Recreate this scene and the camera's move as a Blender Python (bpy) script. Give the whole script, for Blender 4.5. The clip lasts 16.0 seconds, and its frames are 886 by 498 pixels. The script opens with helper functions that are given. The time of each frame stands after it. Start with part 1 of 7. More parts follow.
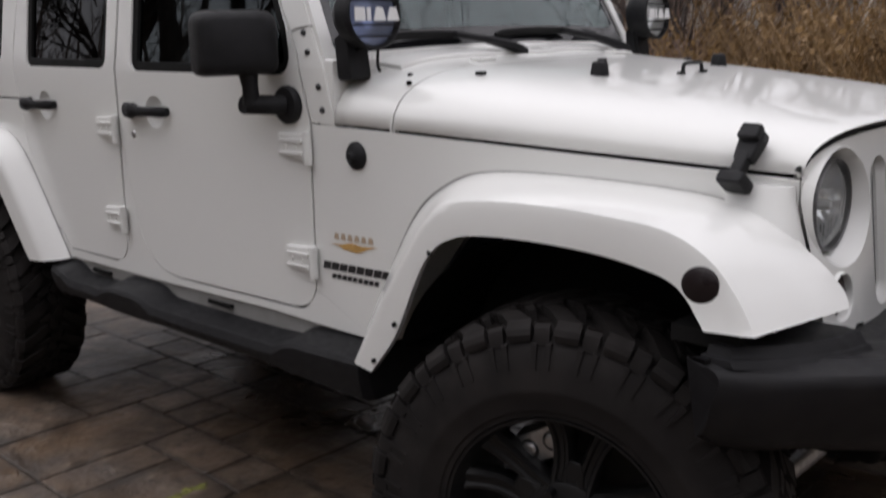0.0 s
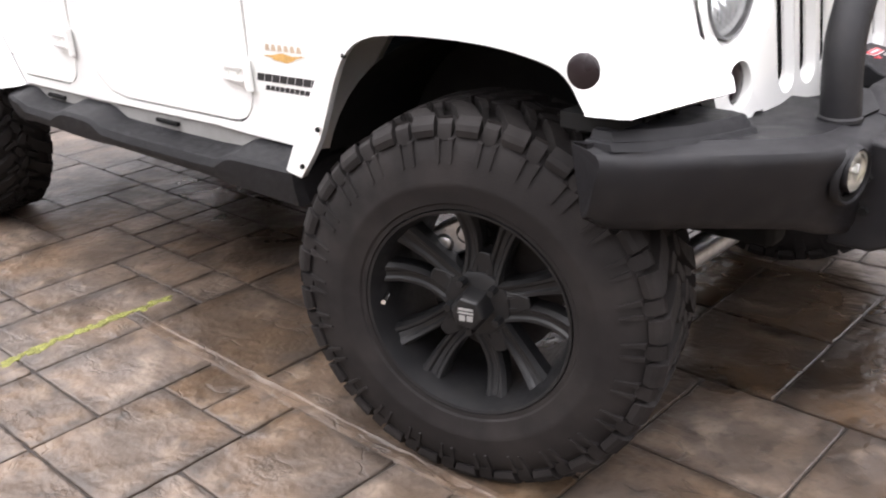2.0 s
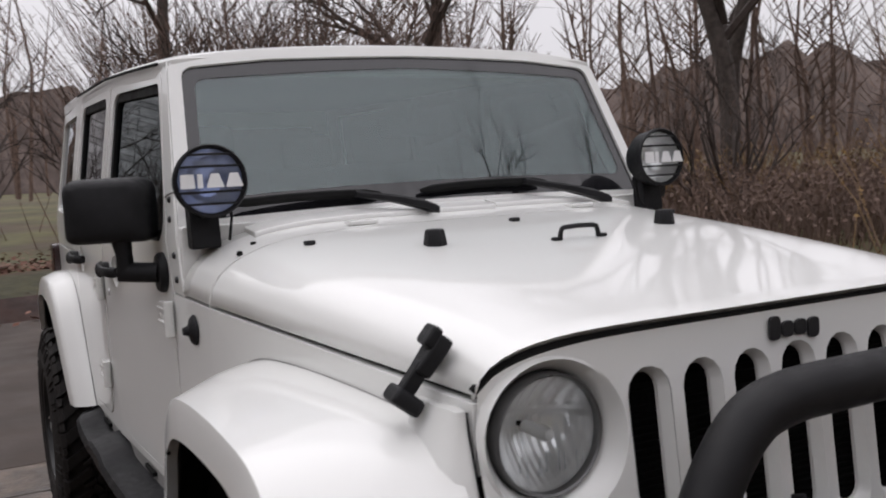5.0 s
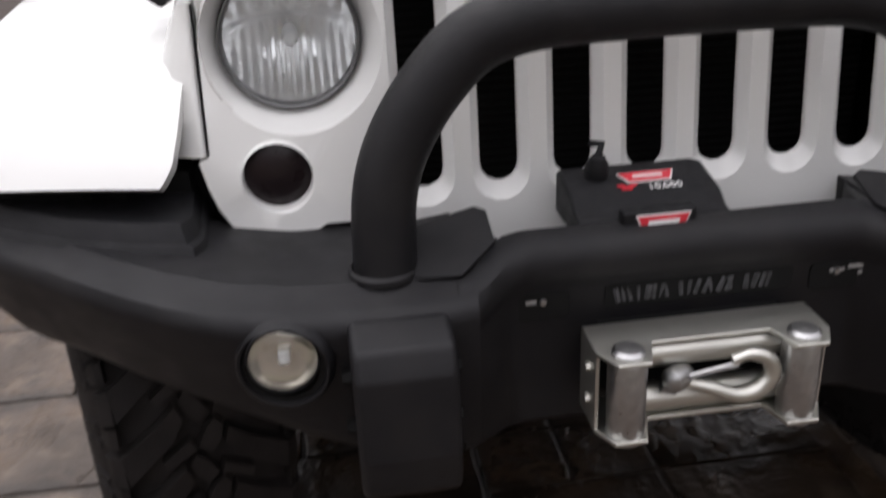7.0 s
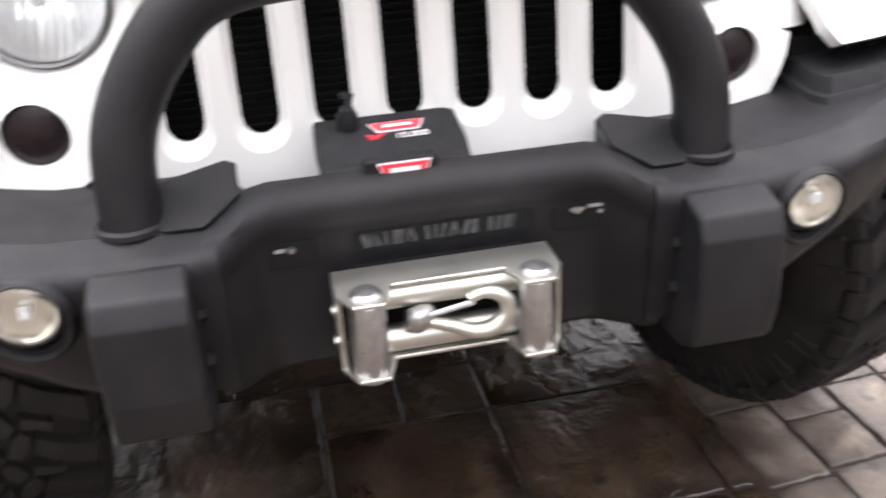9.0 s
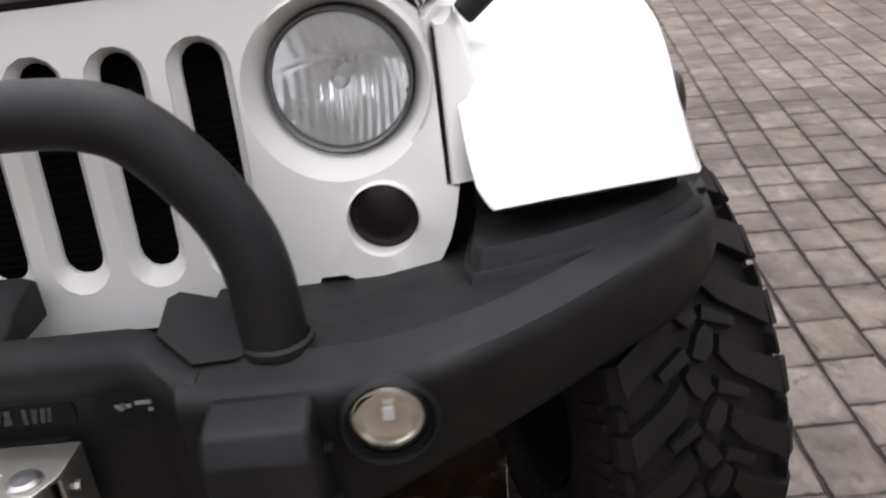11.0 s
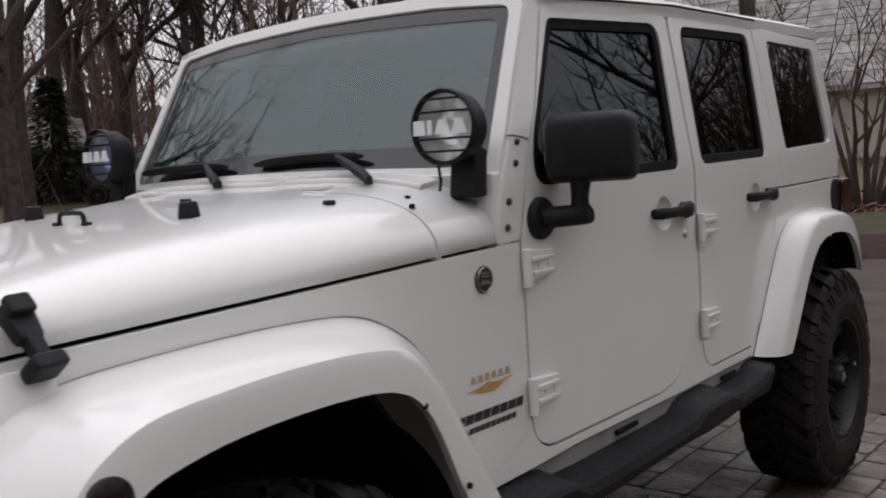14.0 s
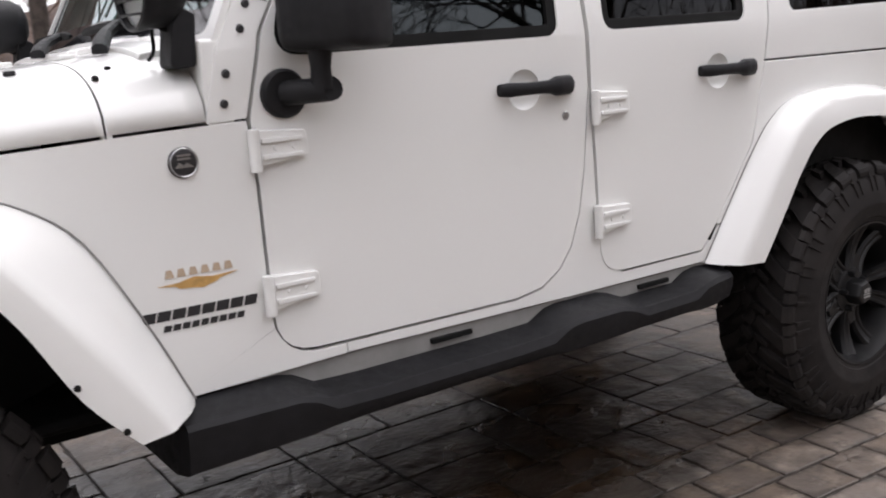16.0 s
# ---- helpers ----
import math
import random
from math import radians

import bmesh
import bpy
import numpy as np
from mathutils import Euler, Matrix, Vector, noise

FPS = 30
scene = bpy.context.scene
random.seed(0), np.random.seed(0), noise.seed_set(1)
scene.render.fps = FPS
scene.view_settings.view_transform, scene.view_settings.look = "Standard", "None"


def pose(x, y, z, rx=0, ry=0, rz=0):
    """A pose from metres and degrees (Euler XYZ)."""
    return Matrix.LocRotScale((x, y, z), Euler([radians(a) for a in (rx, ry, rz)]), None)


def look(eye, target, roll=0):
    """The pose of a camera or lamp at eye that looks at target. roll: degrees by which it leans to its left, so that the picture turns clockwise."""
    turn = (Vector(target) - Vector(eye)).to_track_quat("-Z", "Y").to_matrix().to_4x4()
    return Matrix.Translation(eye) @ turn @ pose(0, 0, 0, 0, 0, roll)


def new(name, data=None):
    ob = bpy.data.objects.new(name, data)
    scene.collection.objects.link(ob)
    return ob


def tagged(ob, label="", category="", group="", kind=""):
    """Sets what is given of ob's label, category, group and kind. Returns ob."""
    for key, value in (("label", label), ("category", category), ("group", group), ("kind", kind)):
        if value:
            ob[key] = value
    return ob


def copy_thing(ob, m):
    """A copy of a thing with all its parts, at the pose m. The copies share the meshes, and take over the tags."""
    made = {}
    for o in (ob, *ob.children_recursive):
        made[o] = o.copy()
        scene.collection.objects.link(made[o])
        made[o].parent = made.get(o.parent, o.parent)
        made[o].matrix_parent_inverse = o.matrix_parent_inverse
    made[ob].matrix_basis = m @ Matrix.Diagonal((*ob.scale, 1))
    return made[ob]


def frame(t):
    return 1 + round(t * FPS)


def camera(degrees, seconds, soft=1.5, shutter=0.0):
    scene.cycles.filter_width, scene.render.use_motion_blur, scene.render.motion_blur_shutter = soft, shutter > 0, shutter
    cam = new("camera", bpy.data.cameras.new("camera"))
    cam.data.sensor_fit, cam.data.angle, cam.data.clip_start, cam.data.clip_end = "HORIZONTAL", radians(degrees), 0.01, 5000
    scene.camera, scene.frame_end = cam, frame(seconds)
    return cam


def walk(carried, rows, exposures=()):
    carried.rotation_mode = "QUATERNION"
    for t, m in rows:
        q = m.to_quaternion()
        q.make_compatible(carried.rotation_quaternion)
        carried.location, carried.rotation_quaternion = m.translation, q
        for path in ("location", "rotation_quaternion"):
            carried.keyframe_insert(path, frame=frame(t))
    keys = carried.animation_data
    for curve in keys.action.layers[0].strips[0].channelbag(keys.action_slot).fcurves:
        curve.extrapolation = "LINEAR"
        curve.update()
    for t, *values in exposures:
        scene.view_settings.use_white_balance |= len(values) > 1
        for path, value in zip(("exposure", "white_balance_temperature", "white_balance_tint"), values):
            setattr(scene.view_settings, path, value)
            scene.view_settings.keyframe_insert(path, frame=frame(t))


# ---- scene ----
cam = camera(50.2, 16.0, soft=1.9, shutter=0.4)
PATH = [
    (0, (1.075, -2.344, 1.422), (-0.259, -0.921, 0.981), -1.4),
    (0.5, (1.148, -2.276, 1.386), (-0.201, -0.936, 0.765), -1.9),
    (1, (1.218, -2.285, 1.365), (-0.1, -0.975, 0.625), -2.7),
    (1.5, (1.251, -2.28, 1.354), (-0.055, -0.983, 0.57), -3.0),
    (2, (1.285, -2.267, 1.357), (-0.003, -0.944, 0.589), -3.3),
    (2.5, (1.335, -2.237, 1.395), (0.075, -0.83, 0.736), -3.5),
    (3, (1.34, -2.072, 1.429), (0.085, -0.594, 0.936), -3.6),
    (3.5, (1.347, -1.834, 1.448), (-0.096, -0.488, 1.124), -2.1),
    (3.7, (1.393, -1.746, 1.444), (-0.121, -0.475, 1.144), -2.2),
    (5.8, (1.594, -0.846, 1.483), (-0.255, -0.126, 1.233), -2.0),
    (6, (1.623, -0.74, 1.482), (-0.236, -0.079, 1.151), -1.6),
    (6.2, (1.61, -0.666, 1.437), (-0.256, -0.093, 1.002), -2.0),
    (6.5, (1.614, -0.569, 1.363), (-0.25, -0.079, 0.829), -1.4),
    (7, (1.633, -0.446, 1.342), (-0.165, -0.219, 0.496), -2.7),
    (7.5, (1.674, -0.348, 1.332), (-0.097, -0.413, 0.404), -5.3),
    (8, (1.677, -0.329, 1.33), (-0.079, -0.436, 0.377), -6.4),
    (8.5, (1.698, -0.307, 1.347), (-0.054, -0.282, 0.382), -4.1),
    (9, (1.722, -0.213, 1.343), (-0.012, 0.129, 0.408), -3.0),
    (9.5, (1.679, -0.083, 1.318), (-0.024, 0.441, 0.411), -2.6),
    (10, (1.585, 0.138, 1.34), (-0.139, 0.628, 0.453), -1.8),
    (10.2, (1.578, 0.223, 1.335), (-0.168, 0.621, 0.444), -3.6),
    (12.3, (1.356, 1.45, 1.383), (-0.317, 0.458, 0.921), -4.8),
    (12.5, (1.305, 1.52, 1.379), (-0.343, 0.456, 0.988), -4.9),
    (13, (1.138, 1.644, 1.401), (-0.48, 0.499, 1.129), -3.5),
    (13.5, (1.044, 1.815, 1.406), (-0.536, 0.602, 1.226), -3.3),
    (14, (0.976, 1.981, 1.404), (-0.589, 0.749, 1.217), -3.4),
    (14.5, (0.78, 2.111, 1.354), (-0.797, 0.891, 1.205), -5.4),
    (15, (0.493, 2.25, 1.384), (-1.054, 1.015, 1.096), -4.8),
    (15.5, (0.215, 2.464, 1.375), (-1.103, 1.01, 0.99), -3.5),
    (16, (-0.073, 2.589, 1.319), (-1.194, 0.984, 0.907), -3.7),
]
EXPOSURES = [(0.0, 0.12), (0.5, 0.42), (1.0, 1.15), (1.5, 1.77), (2.0, 2.12), (2.5, 1.95), (3.0, 1.3), (3.6, 0.6), (5.8, 0.11), (6.3, 0.18), (7.0, 0.75), (7.5, 1.5), (8.0, 1.85), (8.5, 1.85), (9.0, 2.2), (9.5, 2.1), (10.2, 1.65), (12.3, 0.4), (12.7, 0.24), (13.3, -0.25), (14.0, 0.0), (14.5, 0.28), (15.2, 0.82), (16.0, 1.06)]
walk(cam, [(t, look(eye, target, roll)) for t, eye, target, roll in PATH], EXPOSURES)

# ---- light: a bright overcast sky and a weak, very soft sun ----
SUN_ELEVATION, SUN_TURN = 61.0, 210.0
world = bpy.data.worlds.new("overcast_sky")
scene.world = world
world.use_nodes = True
wn, wl = world.node_tree.nodes, world.node_tree.links
wn.clear()
sky = wn.new("ShaderNodeTexSky")
sky.sky_type, sky.sun_disc = "NISHITA", False
sky.sun_elevation, sky.sun_rotation = radians(SUN_ELEVATION), radians(SUN_TURN)
sky.air_density, sky.dust_density = 1.0, 1.0
pale = wn.new("ShaderNodeHueSaturation")
pale.inputs["Saturation"].default_value = 0.12
sky_light = wn.new("ShaderNodeBackground")
sky_light.inputs["Strength"].default_value = 0.142
sky_out = wn.new("ShaderNodeOutputWorld")
cloud = wn.new("ShaderNodeMix")  # an even cloud cover over the clear sky
cloud.data_type = "RGBA"
cloud.inputs[0].default_value = 0.75
cloud.inputs[7].default_value = (8.04, 7.72, 8.22, 1)
wl.new(sky.outputs[0], pale.inputs["Color"])
wl.new(pale.outputs[0], cloud.inputs[6])
# overcast luminance: the zenith three times as bright as the horizon
heading, height, rise, shade = wn.new("ShaderNodeTexCoord"), wn.new("ShaderNodeSeparateXYZ"), wn.new("ShaderNodeMapRange"), wn.new("ShaderNodeVectorMath")
shade.operation = "SCALE"
rise.inputs[1].default_value, rise.inputs[2].default_value, rise.inputs[3].default_value, rise.inputs[4].default_value = 0.0, 1.0, 0.58, 1.34
wl.new(heading.outputs["Generated"], height.inputs[0])
wl.new(height.outputs[2], rise.inputs[0])
wl.new(cloud.outputs[2], shade.inputs[0])
wl.new(rise.outputs[0], shade.inputs["Scale"])
wl.new(shade.outputs[0], sky_light.inputs["Color"])
wl.new(sky_light.outputs[0], sky_out.inputs["Surface"])
sun_data = bpy.data.lights.new("sun", "SUN")
sun_data.energy, sun_data.angle, sun_data.color = 0.7, radians(75), (1.0, 0.97, 0.98)
sun = new("sun", sun_data)
sun.matrix_world = look((-9.5, -5.5, 20), (0, 0, 0))


# ---- materials ----
def material(name, colour, rough=0.5, metal=0.0, coat=0.0, vary=0.1, scale=6.0, bump=0.0, bump_scale=200.0,
             stain=None, stain_amount=0.0, stain_scale=2.0, per_object=0.0, spec=0.5, per_island=0.0, uneven=0.08):
    """A surface with grain, larger blotches and fine relief, in object space at real size."""
    m = bpy.data.materials.new(name)
    m.use_nodes = True
    n, l = m.node_tree.nodes, m.node_tree.links
    p = n["Principled BSDF"]
    p.inputs["Roughness"].default_value, p.inputs["Metallic"].default_value = rough, metal
    p.inputs["Coat Weight"].default_value, p.inputs["Coat Roughness"].default_value = coat, 0.05
    p.inputs["Specular IOR Level"].default_value = spec
    where = n.new("ShaderNodeNewGeometry")

    def noise_at(size, detail=5.0):
        t = n.new("ShaderNodeTexNoise")
        t.inputs["Scale"].default_value, t.inputs["Detail"].default_value = size, detail
        l.new(where.outputs["Position"], t.inputs["Vector"])
        return t

    def mixed(fac, a, b):
        k = n.new("ShaderNodeMix")
        k.data_type = "RGBA"
        for socket, value in ((k.inputs[0], fac), (k.inputs[6], a), (k.inputs[7], b)):
            if isinstance(value, (tuple, list, float)):
                socket.default_value = (*value, 1) if isinstance(value, (tuple, list)) else value
            else:
                l.new(value, socket)
        return k.outputs[2]

    def ramp(socket, low, high, to_low=0.0, to_high=1.0):
        k = n.new("ShaderNodeMapRange")
        k.inputs[1].default_value, k.inputs[2].default_value = low, high
        k.inputs[3].default_value, k.inputs[4].default_value = to_low, to_high
        l.new(socket, k.inputs[0])
        return k.outputs[0]

    dark = tuple(c * (1 - vary) for c in colour)
    light = tuple(min(1.0, c * (1 + vary)) for c in colour)
    out = mixed(ramp(noise_at(scale).outputs["Fac"], 0.35, 0.65), dark, light)
    fine = noise_at(scale * 9)
    out = mixed(ramp(fine.outputs["Fac"], 0.4, 0.7, 0.0, 0.35), out, dark)
    if per_object or per_island:
        if per_object:
            r = n.new("ShaderNodeObjectInfo").outputs["Random"]
        else:
            r = where.outputs["Random Per Island"]
        amount = per_object or per_island
        hue = n.new("ShaderNodeHueSaturation")
        l.new(ramp(r, 0, 1, 1 - amount, 1 + amount), hue.inputs["Value"])
        l.new(ramp(r, 0, 1, 1.15, 0.75), hue.inputs["Saturation"])
        l.new(out, hue.inputs["Color"])
        out = hue.outputs[0]
    if stain:
        out = mixed(ramp(noise_at(stain_scale, 8).outputs["Fac"], 0.48, 0.66, 0.0, stain_amount), out, stain)
    l.new(out, p.inputs["Base Color"])
    l.new(ramp(noise_at(scale * 2.3).outputs["Fac"], 0.3, 0.7, max(0.02, rough - uneven), min(1, rough + uneven)), p.inputs["Roughness"])
    if bump:
        b = n.new("ShaderNodeBump")
        b.inputs["Strength"].default_value, b.inputs["Distance"].default_value = bump, 0.004
        l.new(noise_at(bump_scale, 6).outputs["Fac"], b.inputs["Height"])
        l.new(b.outputs[0], p.inputs["Normal"])
    return m


def glass(name, tint, ior=1.5, shine=(1, 1, 1), sheet=0.0):
    """sheet: the straight-on gloss of a thin sheet, in place of a solid's."""
    m = bpy.data.materials.new(name)
    m.use_nodes = True
    n, l = m.node_tree.nodes, m.node_tree.links
    n.clear()
    out, mix = n.new("ShaderNodeOutputMaterial"), n.new("ShaderNodeMixShader")
    clear, gloss, fresnel = n.new("ShaderNodeBsdfTransparent"), n.new("ShaderNodeBsdfGlossy"), n.new("ShaderNodeFresnel")
    clear.inputs[0].default_value = (*tint, 1)
    gloss.inputs["Roughness"].default_value = 0.015
    gloss.inputs[0].default_value = (*shine, 1)
    fresnel.inputs[0].default_value = ior
    if sheet:
        facing_it, power, scaled = n.new("ShaderNodeLayerWeight"), n.new("ShaderNodeMath"), n.new("ShaderNodeMapRange")
        facing_it.inputs[0].default_value = 0.5
        power.operation, power.inputs[1].default_value = "POWER", 5.0
        scaled.inputs[3].default_value, scaled.inputs[4].default_value = sheet, 1.0
        l.new(facing_it.outputs["Facing"], power.inputs[0])
        l.new(power.outputs[0], scaled.inputs[0])
        l.new(scaled.outputs[0], mix.inputs[0])
    else:
        l.new(fresnel.outputs[0], mix.inputs[0])
    l.new(clear.outputs[0], mix.inputs[1])
    l.new(gloss.outputs[0], mix.inputs[2])
    l.new(mix.outputs[0], out.inputs[0])
    return m


WHITE = material("white_paint", (0.737, 0.74, 0.719), 0.42, coat=0.85, vary=0.0, scale=1.5, bump=0.02, bump_scale=600, uneven=0.0)
PLASTIC = material("black_textured_plastic", (0.0096, 0.0096, 0.011), 0.55, spec=0.24, vary=0.2, scale=20, bump=0.25, bump_scale=900)
COATED = material("black_powder_coat", (0.0080, 0.0078, 0.0092), 0.46, spec=0.27, vary=0.15, scale=9, bump=0.35, bump_scale=700, stain=(0.03, 0.028, 0.026), stain_amount=0.18, stain_scale=14)
RUBBER = material("tyre_rubber", (0.0110, 0.0093, 0.0090), 0.75, spec=0.24, vary=0.2, scale=12, bump=0.3, bump_scale=300, stain=(0.034, 0.029, 0.026), stain_amount=0.25, stain_scale=6)
SEAM = material("black_rubber_seal", (0.005, 0.005, 0.005), 0.75, spec=0.2, vary=0.1)
RIM_BLACK = material("satin_black_alloy", (0.0066, 0.0066, 0.0072), 0.44, metal=0.0, coat=0.0, spec=0.36, vary=0.1, scale=30, stain=(0.04, 0.036, 0.033), stain_amount=0.12, stain_scale=20)
GREY_PLASTIC = material("grey_sill_plastic", (0.235, 0.23, 0.222), 0.6, vary=0.12, scale=10, bump=0.15, bump_scale=500)
ZINC = material("zinc_plated_steel", (0.58, 0.575, 0.53), 0.40, metal=1.0, vary=0.03, scale=30, uneven=0.03, stain=(0.55, 0.52, 0.44), stain_amount=0.12, stain_scale=12)
STEEL = material("brushed_steel", (0.42, 0.42, 0.42), 0.35, metal=1.0, vary=0.12, scale=60)
CHROME = material("reflector_chrome", (0.92, 0.92, 0.92), 0.22, metal=1.0, vary=0.02)
MIRROR = material("headlight_mirror", (0.96, 0.96, 0.96), 0.13, metal=0.55, vary=0.01, scale=40, uneven=0.02)
FOG_SILVER = material("fog_reflector", (0.74, 0.70, 0.63), 0.18, metal=0.85, vary=0.02, scale=80, uneven=0.0)
BEZEL = material("dull_bezel", (0.13, 0.13, 0.13), 0.35, metal=0.5, vary=0.1)
DARK_IRON = material("dark_iron", (0.035, 0.030, 0.028), 0.55, metal=0.5, vary=0.3, scale=30)
ROPE = material("worn_winch_rope", (0.045, 0.045, 0.048), 0.6, vary=0.5, scale=60)
RED = material("red_label", (0.62, 0.03, 0.05), 0.4, vary=0.04)
LABEL_WHITE = material("white_label", (0.75, 0.75, 0.75), 0.45, vary=0.03)
GOLD = material("gold_decal", (0.50, 0.30, 0.10), 0.45, vary=0.2, scale=60)
TAN = material("tan_decal", (0.42, 0.33, 0.24), 0.5, vary=0.1)
DECAL_BLACK = material("black_decal", (0.02, 0.02, 0.022), 0.4, vary=0.05)
SMOKED = material("smoked_lens", (0.014, 0.009, 0.010), 0.30, spec=0.3, coat=0.0, vary=0.1)
FRIT_BLACK = material("black_glass_border", (0.012, 0.012, 0.014), 0.05, vary=0.1, spec=0.9, uneven=0.0)
TAIL_RED = material("tail_lens", (0.022, 0.004, 0.005), 0.2, coat=0.4, vary=0.1)
DARK_CLOTH = material("dark_upholstery", (0.03, 0.03, 0.032), 0.85, vary=0.2, scale=25)
WINDSHIELD_GLASS = glass("windshield_glass", (0.50, 0.60, 0.59), 1.5, (0.91, 0.97, 0.98), 0.105)
CABIN_GLASS = glass("tinted_glass", (0.10, 0.125, 0.125), 1.5, (0.86, 0.96, 1.0), 0.045)
PRIVACY_GLASS = glass("privacy_glass", (0.03, 0.03, 0.034), 1.5, (0.9, 0.92, 0.95), 0.018)
BLUE_LENS = glass("blue_lens", (0.50, 0.56, 0.74), 1.5)
LENS_GLASS = glass("clear_lens", (0.93, 0.95, 0.95), 1.45)


# ---- mesh helpers ----
def part(name, bm, mat, parent=None, label="", bevel=0.0, smooth=35.0, segments=2):
    """Links a bmesh as one mesh object under a thing or a part."""
    bmesh.ops.recalc_face_normals(bm, faces=bm.faces[:])
    me = bpy.data.meshes.new(name)
    bm.to_mesh(me)
    bm.free()
    me.materials.append(mat)
    me.polygons.foreach_set("use_smooth", [True] * len(me.polygons))
    me.set_sharp_from_angle(angle=radians(smooth))
    ob = new(name, me)
    if bevel:
        mod = ob.modifiers.new("bevel", "BEVEL")
        mod.width, mod.segments, mod.limit_method, mod.angle_limit = bevel, segments, "ANGLE", radians(40)
        mod.harden_normals = True
    if parent is not None:
        ob.parent = parent
    if label:
        ob["label"] = label
    return ob


def loft(bm, rings, closed=True, caps=True):
    rows = [[bm.verts.new(p) for p in ring] for ring in rings]
    k = len(rows[0])
    for a, b in zip(rows, rows[1:]):
        for i in range(k if closed else k - 1):
            bm.faces.new((a[i], a[(i + 1) % k], b[(i + 1) % k], b[i]))
    if caps and closed:
        bm.faces.new(rows[0][::-1])
        bm.faces.new(rows[-1])
    return rows


def tube(bm, pts, r, n=12, caps=True):
    pts = [Vector(p) for p in pts]
    rs = r if isinstance(r, (list, tuple)) else [r] * len(pts)
    rings, up = [], None
    for i, p in enumerate(pts):
        d = (pts[min(i + 1, len(pts) - 1)] - pts[max(i - 1, 0)]).normalized()
        if up is None:
            up = d.orthogonal().normalized()
        up = (up - d * up.dot(d)).normalized()
        side = d.cross(up)
        rings.append([p + float(rs[i]) * (math.cos(a) * up + math.sin(a) * side) for a in (2 * math.pi * k / n for k in range(n))])
    loft(bm, rings, True, caps)


def lathe(bm, profile, m, n=48, caps=False):
    """profile: (radius, height along local z)."""
    rings = [[m @ Vector((r * math.cos(a), r * math.sin(a), h)) for a in (2 * math.pi * k / n for k in range(n))] for r, h in profile]
    loft(bm, rings, True, caps)


def box(bm, centre, size, m=None):
    m = m or Matrix.Identity(4)
    bmesh.ops.create_cube(bm, size=1.0, matrix=m @ Matrix.Translation(centre) @ Matrix.Diagonal((*size, 1)))


def prism(bm, poly, low, high, m=None):
    """A 2D outline in local xy, from low to high along local z."""
    m = m or Matrix.Identity(4)
    loft(bm, [[m @ Vector((x, y, low)) for x, y in poly], [m @ Vector((x, y, high)) for x, y in poly]])


def rounded(pts, radii, n=5):
    """The outline with its corners rounded off."""
    out, k = [], len(pts)
    radii = radii if isinstance(radii, (list, tuple)) else [radii] * k
    for i in range(k):
        p, a, b = Vector(pts[i]), Vector(pts[i - 1]), Vector(pts[(i + 1) % k])
        if radii[i] <= 0:
            out.append(tuple(p))
            continue
        u, v = (a - p), (b - p)
        half = u.angle(v) / 2
        cut = min(radii[i] / math.tan(half), 0.48 * u.length, 0.48 * v.length)
        p0, p1 = p + u.normalized() * cut, p + v.normalized() * cut
        for j in range(n + 1):
            t = j / n
            out.append(tuple((1 - t) ** 2 * p0 + 2 * t * (1 - t) * p + t * t * p1))
    return out


def smooth_path(pts, steps=5):
    """A Catmull-Rom curve through the points."""
    pts = [Vector(p) for p in pts]
    out = []
    for i in range(len(pts) - 1):
        a, b, c, d = pts[max(i - 1, 0)], pts[i], pts[i + 1], pts[min(i + 2, len(pts) - 1)]
        for j in range(steps):
            t = j / steps
            out.append(0.5 * (2 * b + (c - a) * t + (2 * a - 5 * b + 4 * c - d) * t * t + (3 * b - a - 3 * c + d) * t ** 3))
    return out + [pts[-1]]


def circle(cx, cy, r, n=24):
    return [(cx + r * math.cos(2 * math.pi * k / n), cy + r * math.sin(2 * math.pi * k / n)) for k in range(n)]


AXIS_X = Matrix(((0, 0, 1, 0), (1, 0, 0, 0), (0, 1, 0, 0), (0, 0, 0, 1)))  # local xy -> world yz, local z -> world x


def facing(x, y, z, turn=0.0, tip=0.0):
    """Local xy upright, local z pointing forward along the car; turned about the vertical and tipped up, in degrees."""
    return pose(x, y, z, 0, -tip, turn) @ AXIS_X


def side_frame(x, y, z, s):
    """Local x towards the front, local y up, local z out of the car's side s."""
    return Matrix.Translation((x, y, z)) @ Matrix(((1, 0, 0, 0), (0, 0, s, 0), (0, 1, 0, 0), (0, 0, 0, 1)))


# ---- the car: x forward from the front axle, y to its left ----
def body_y(x, z):
    y = float(np.interp(-x, [-0.366, 0.605, 0.9, 1.75, 2.2, 2.7, 3.3, 3.5], [0.592, 0.729, 0.747, 0.783, 0.790, 0.792, 0.775, 0.762]))
    return y - max(0.0, z - 1.34) * 0.155


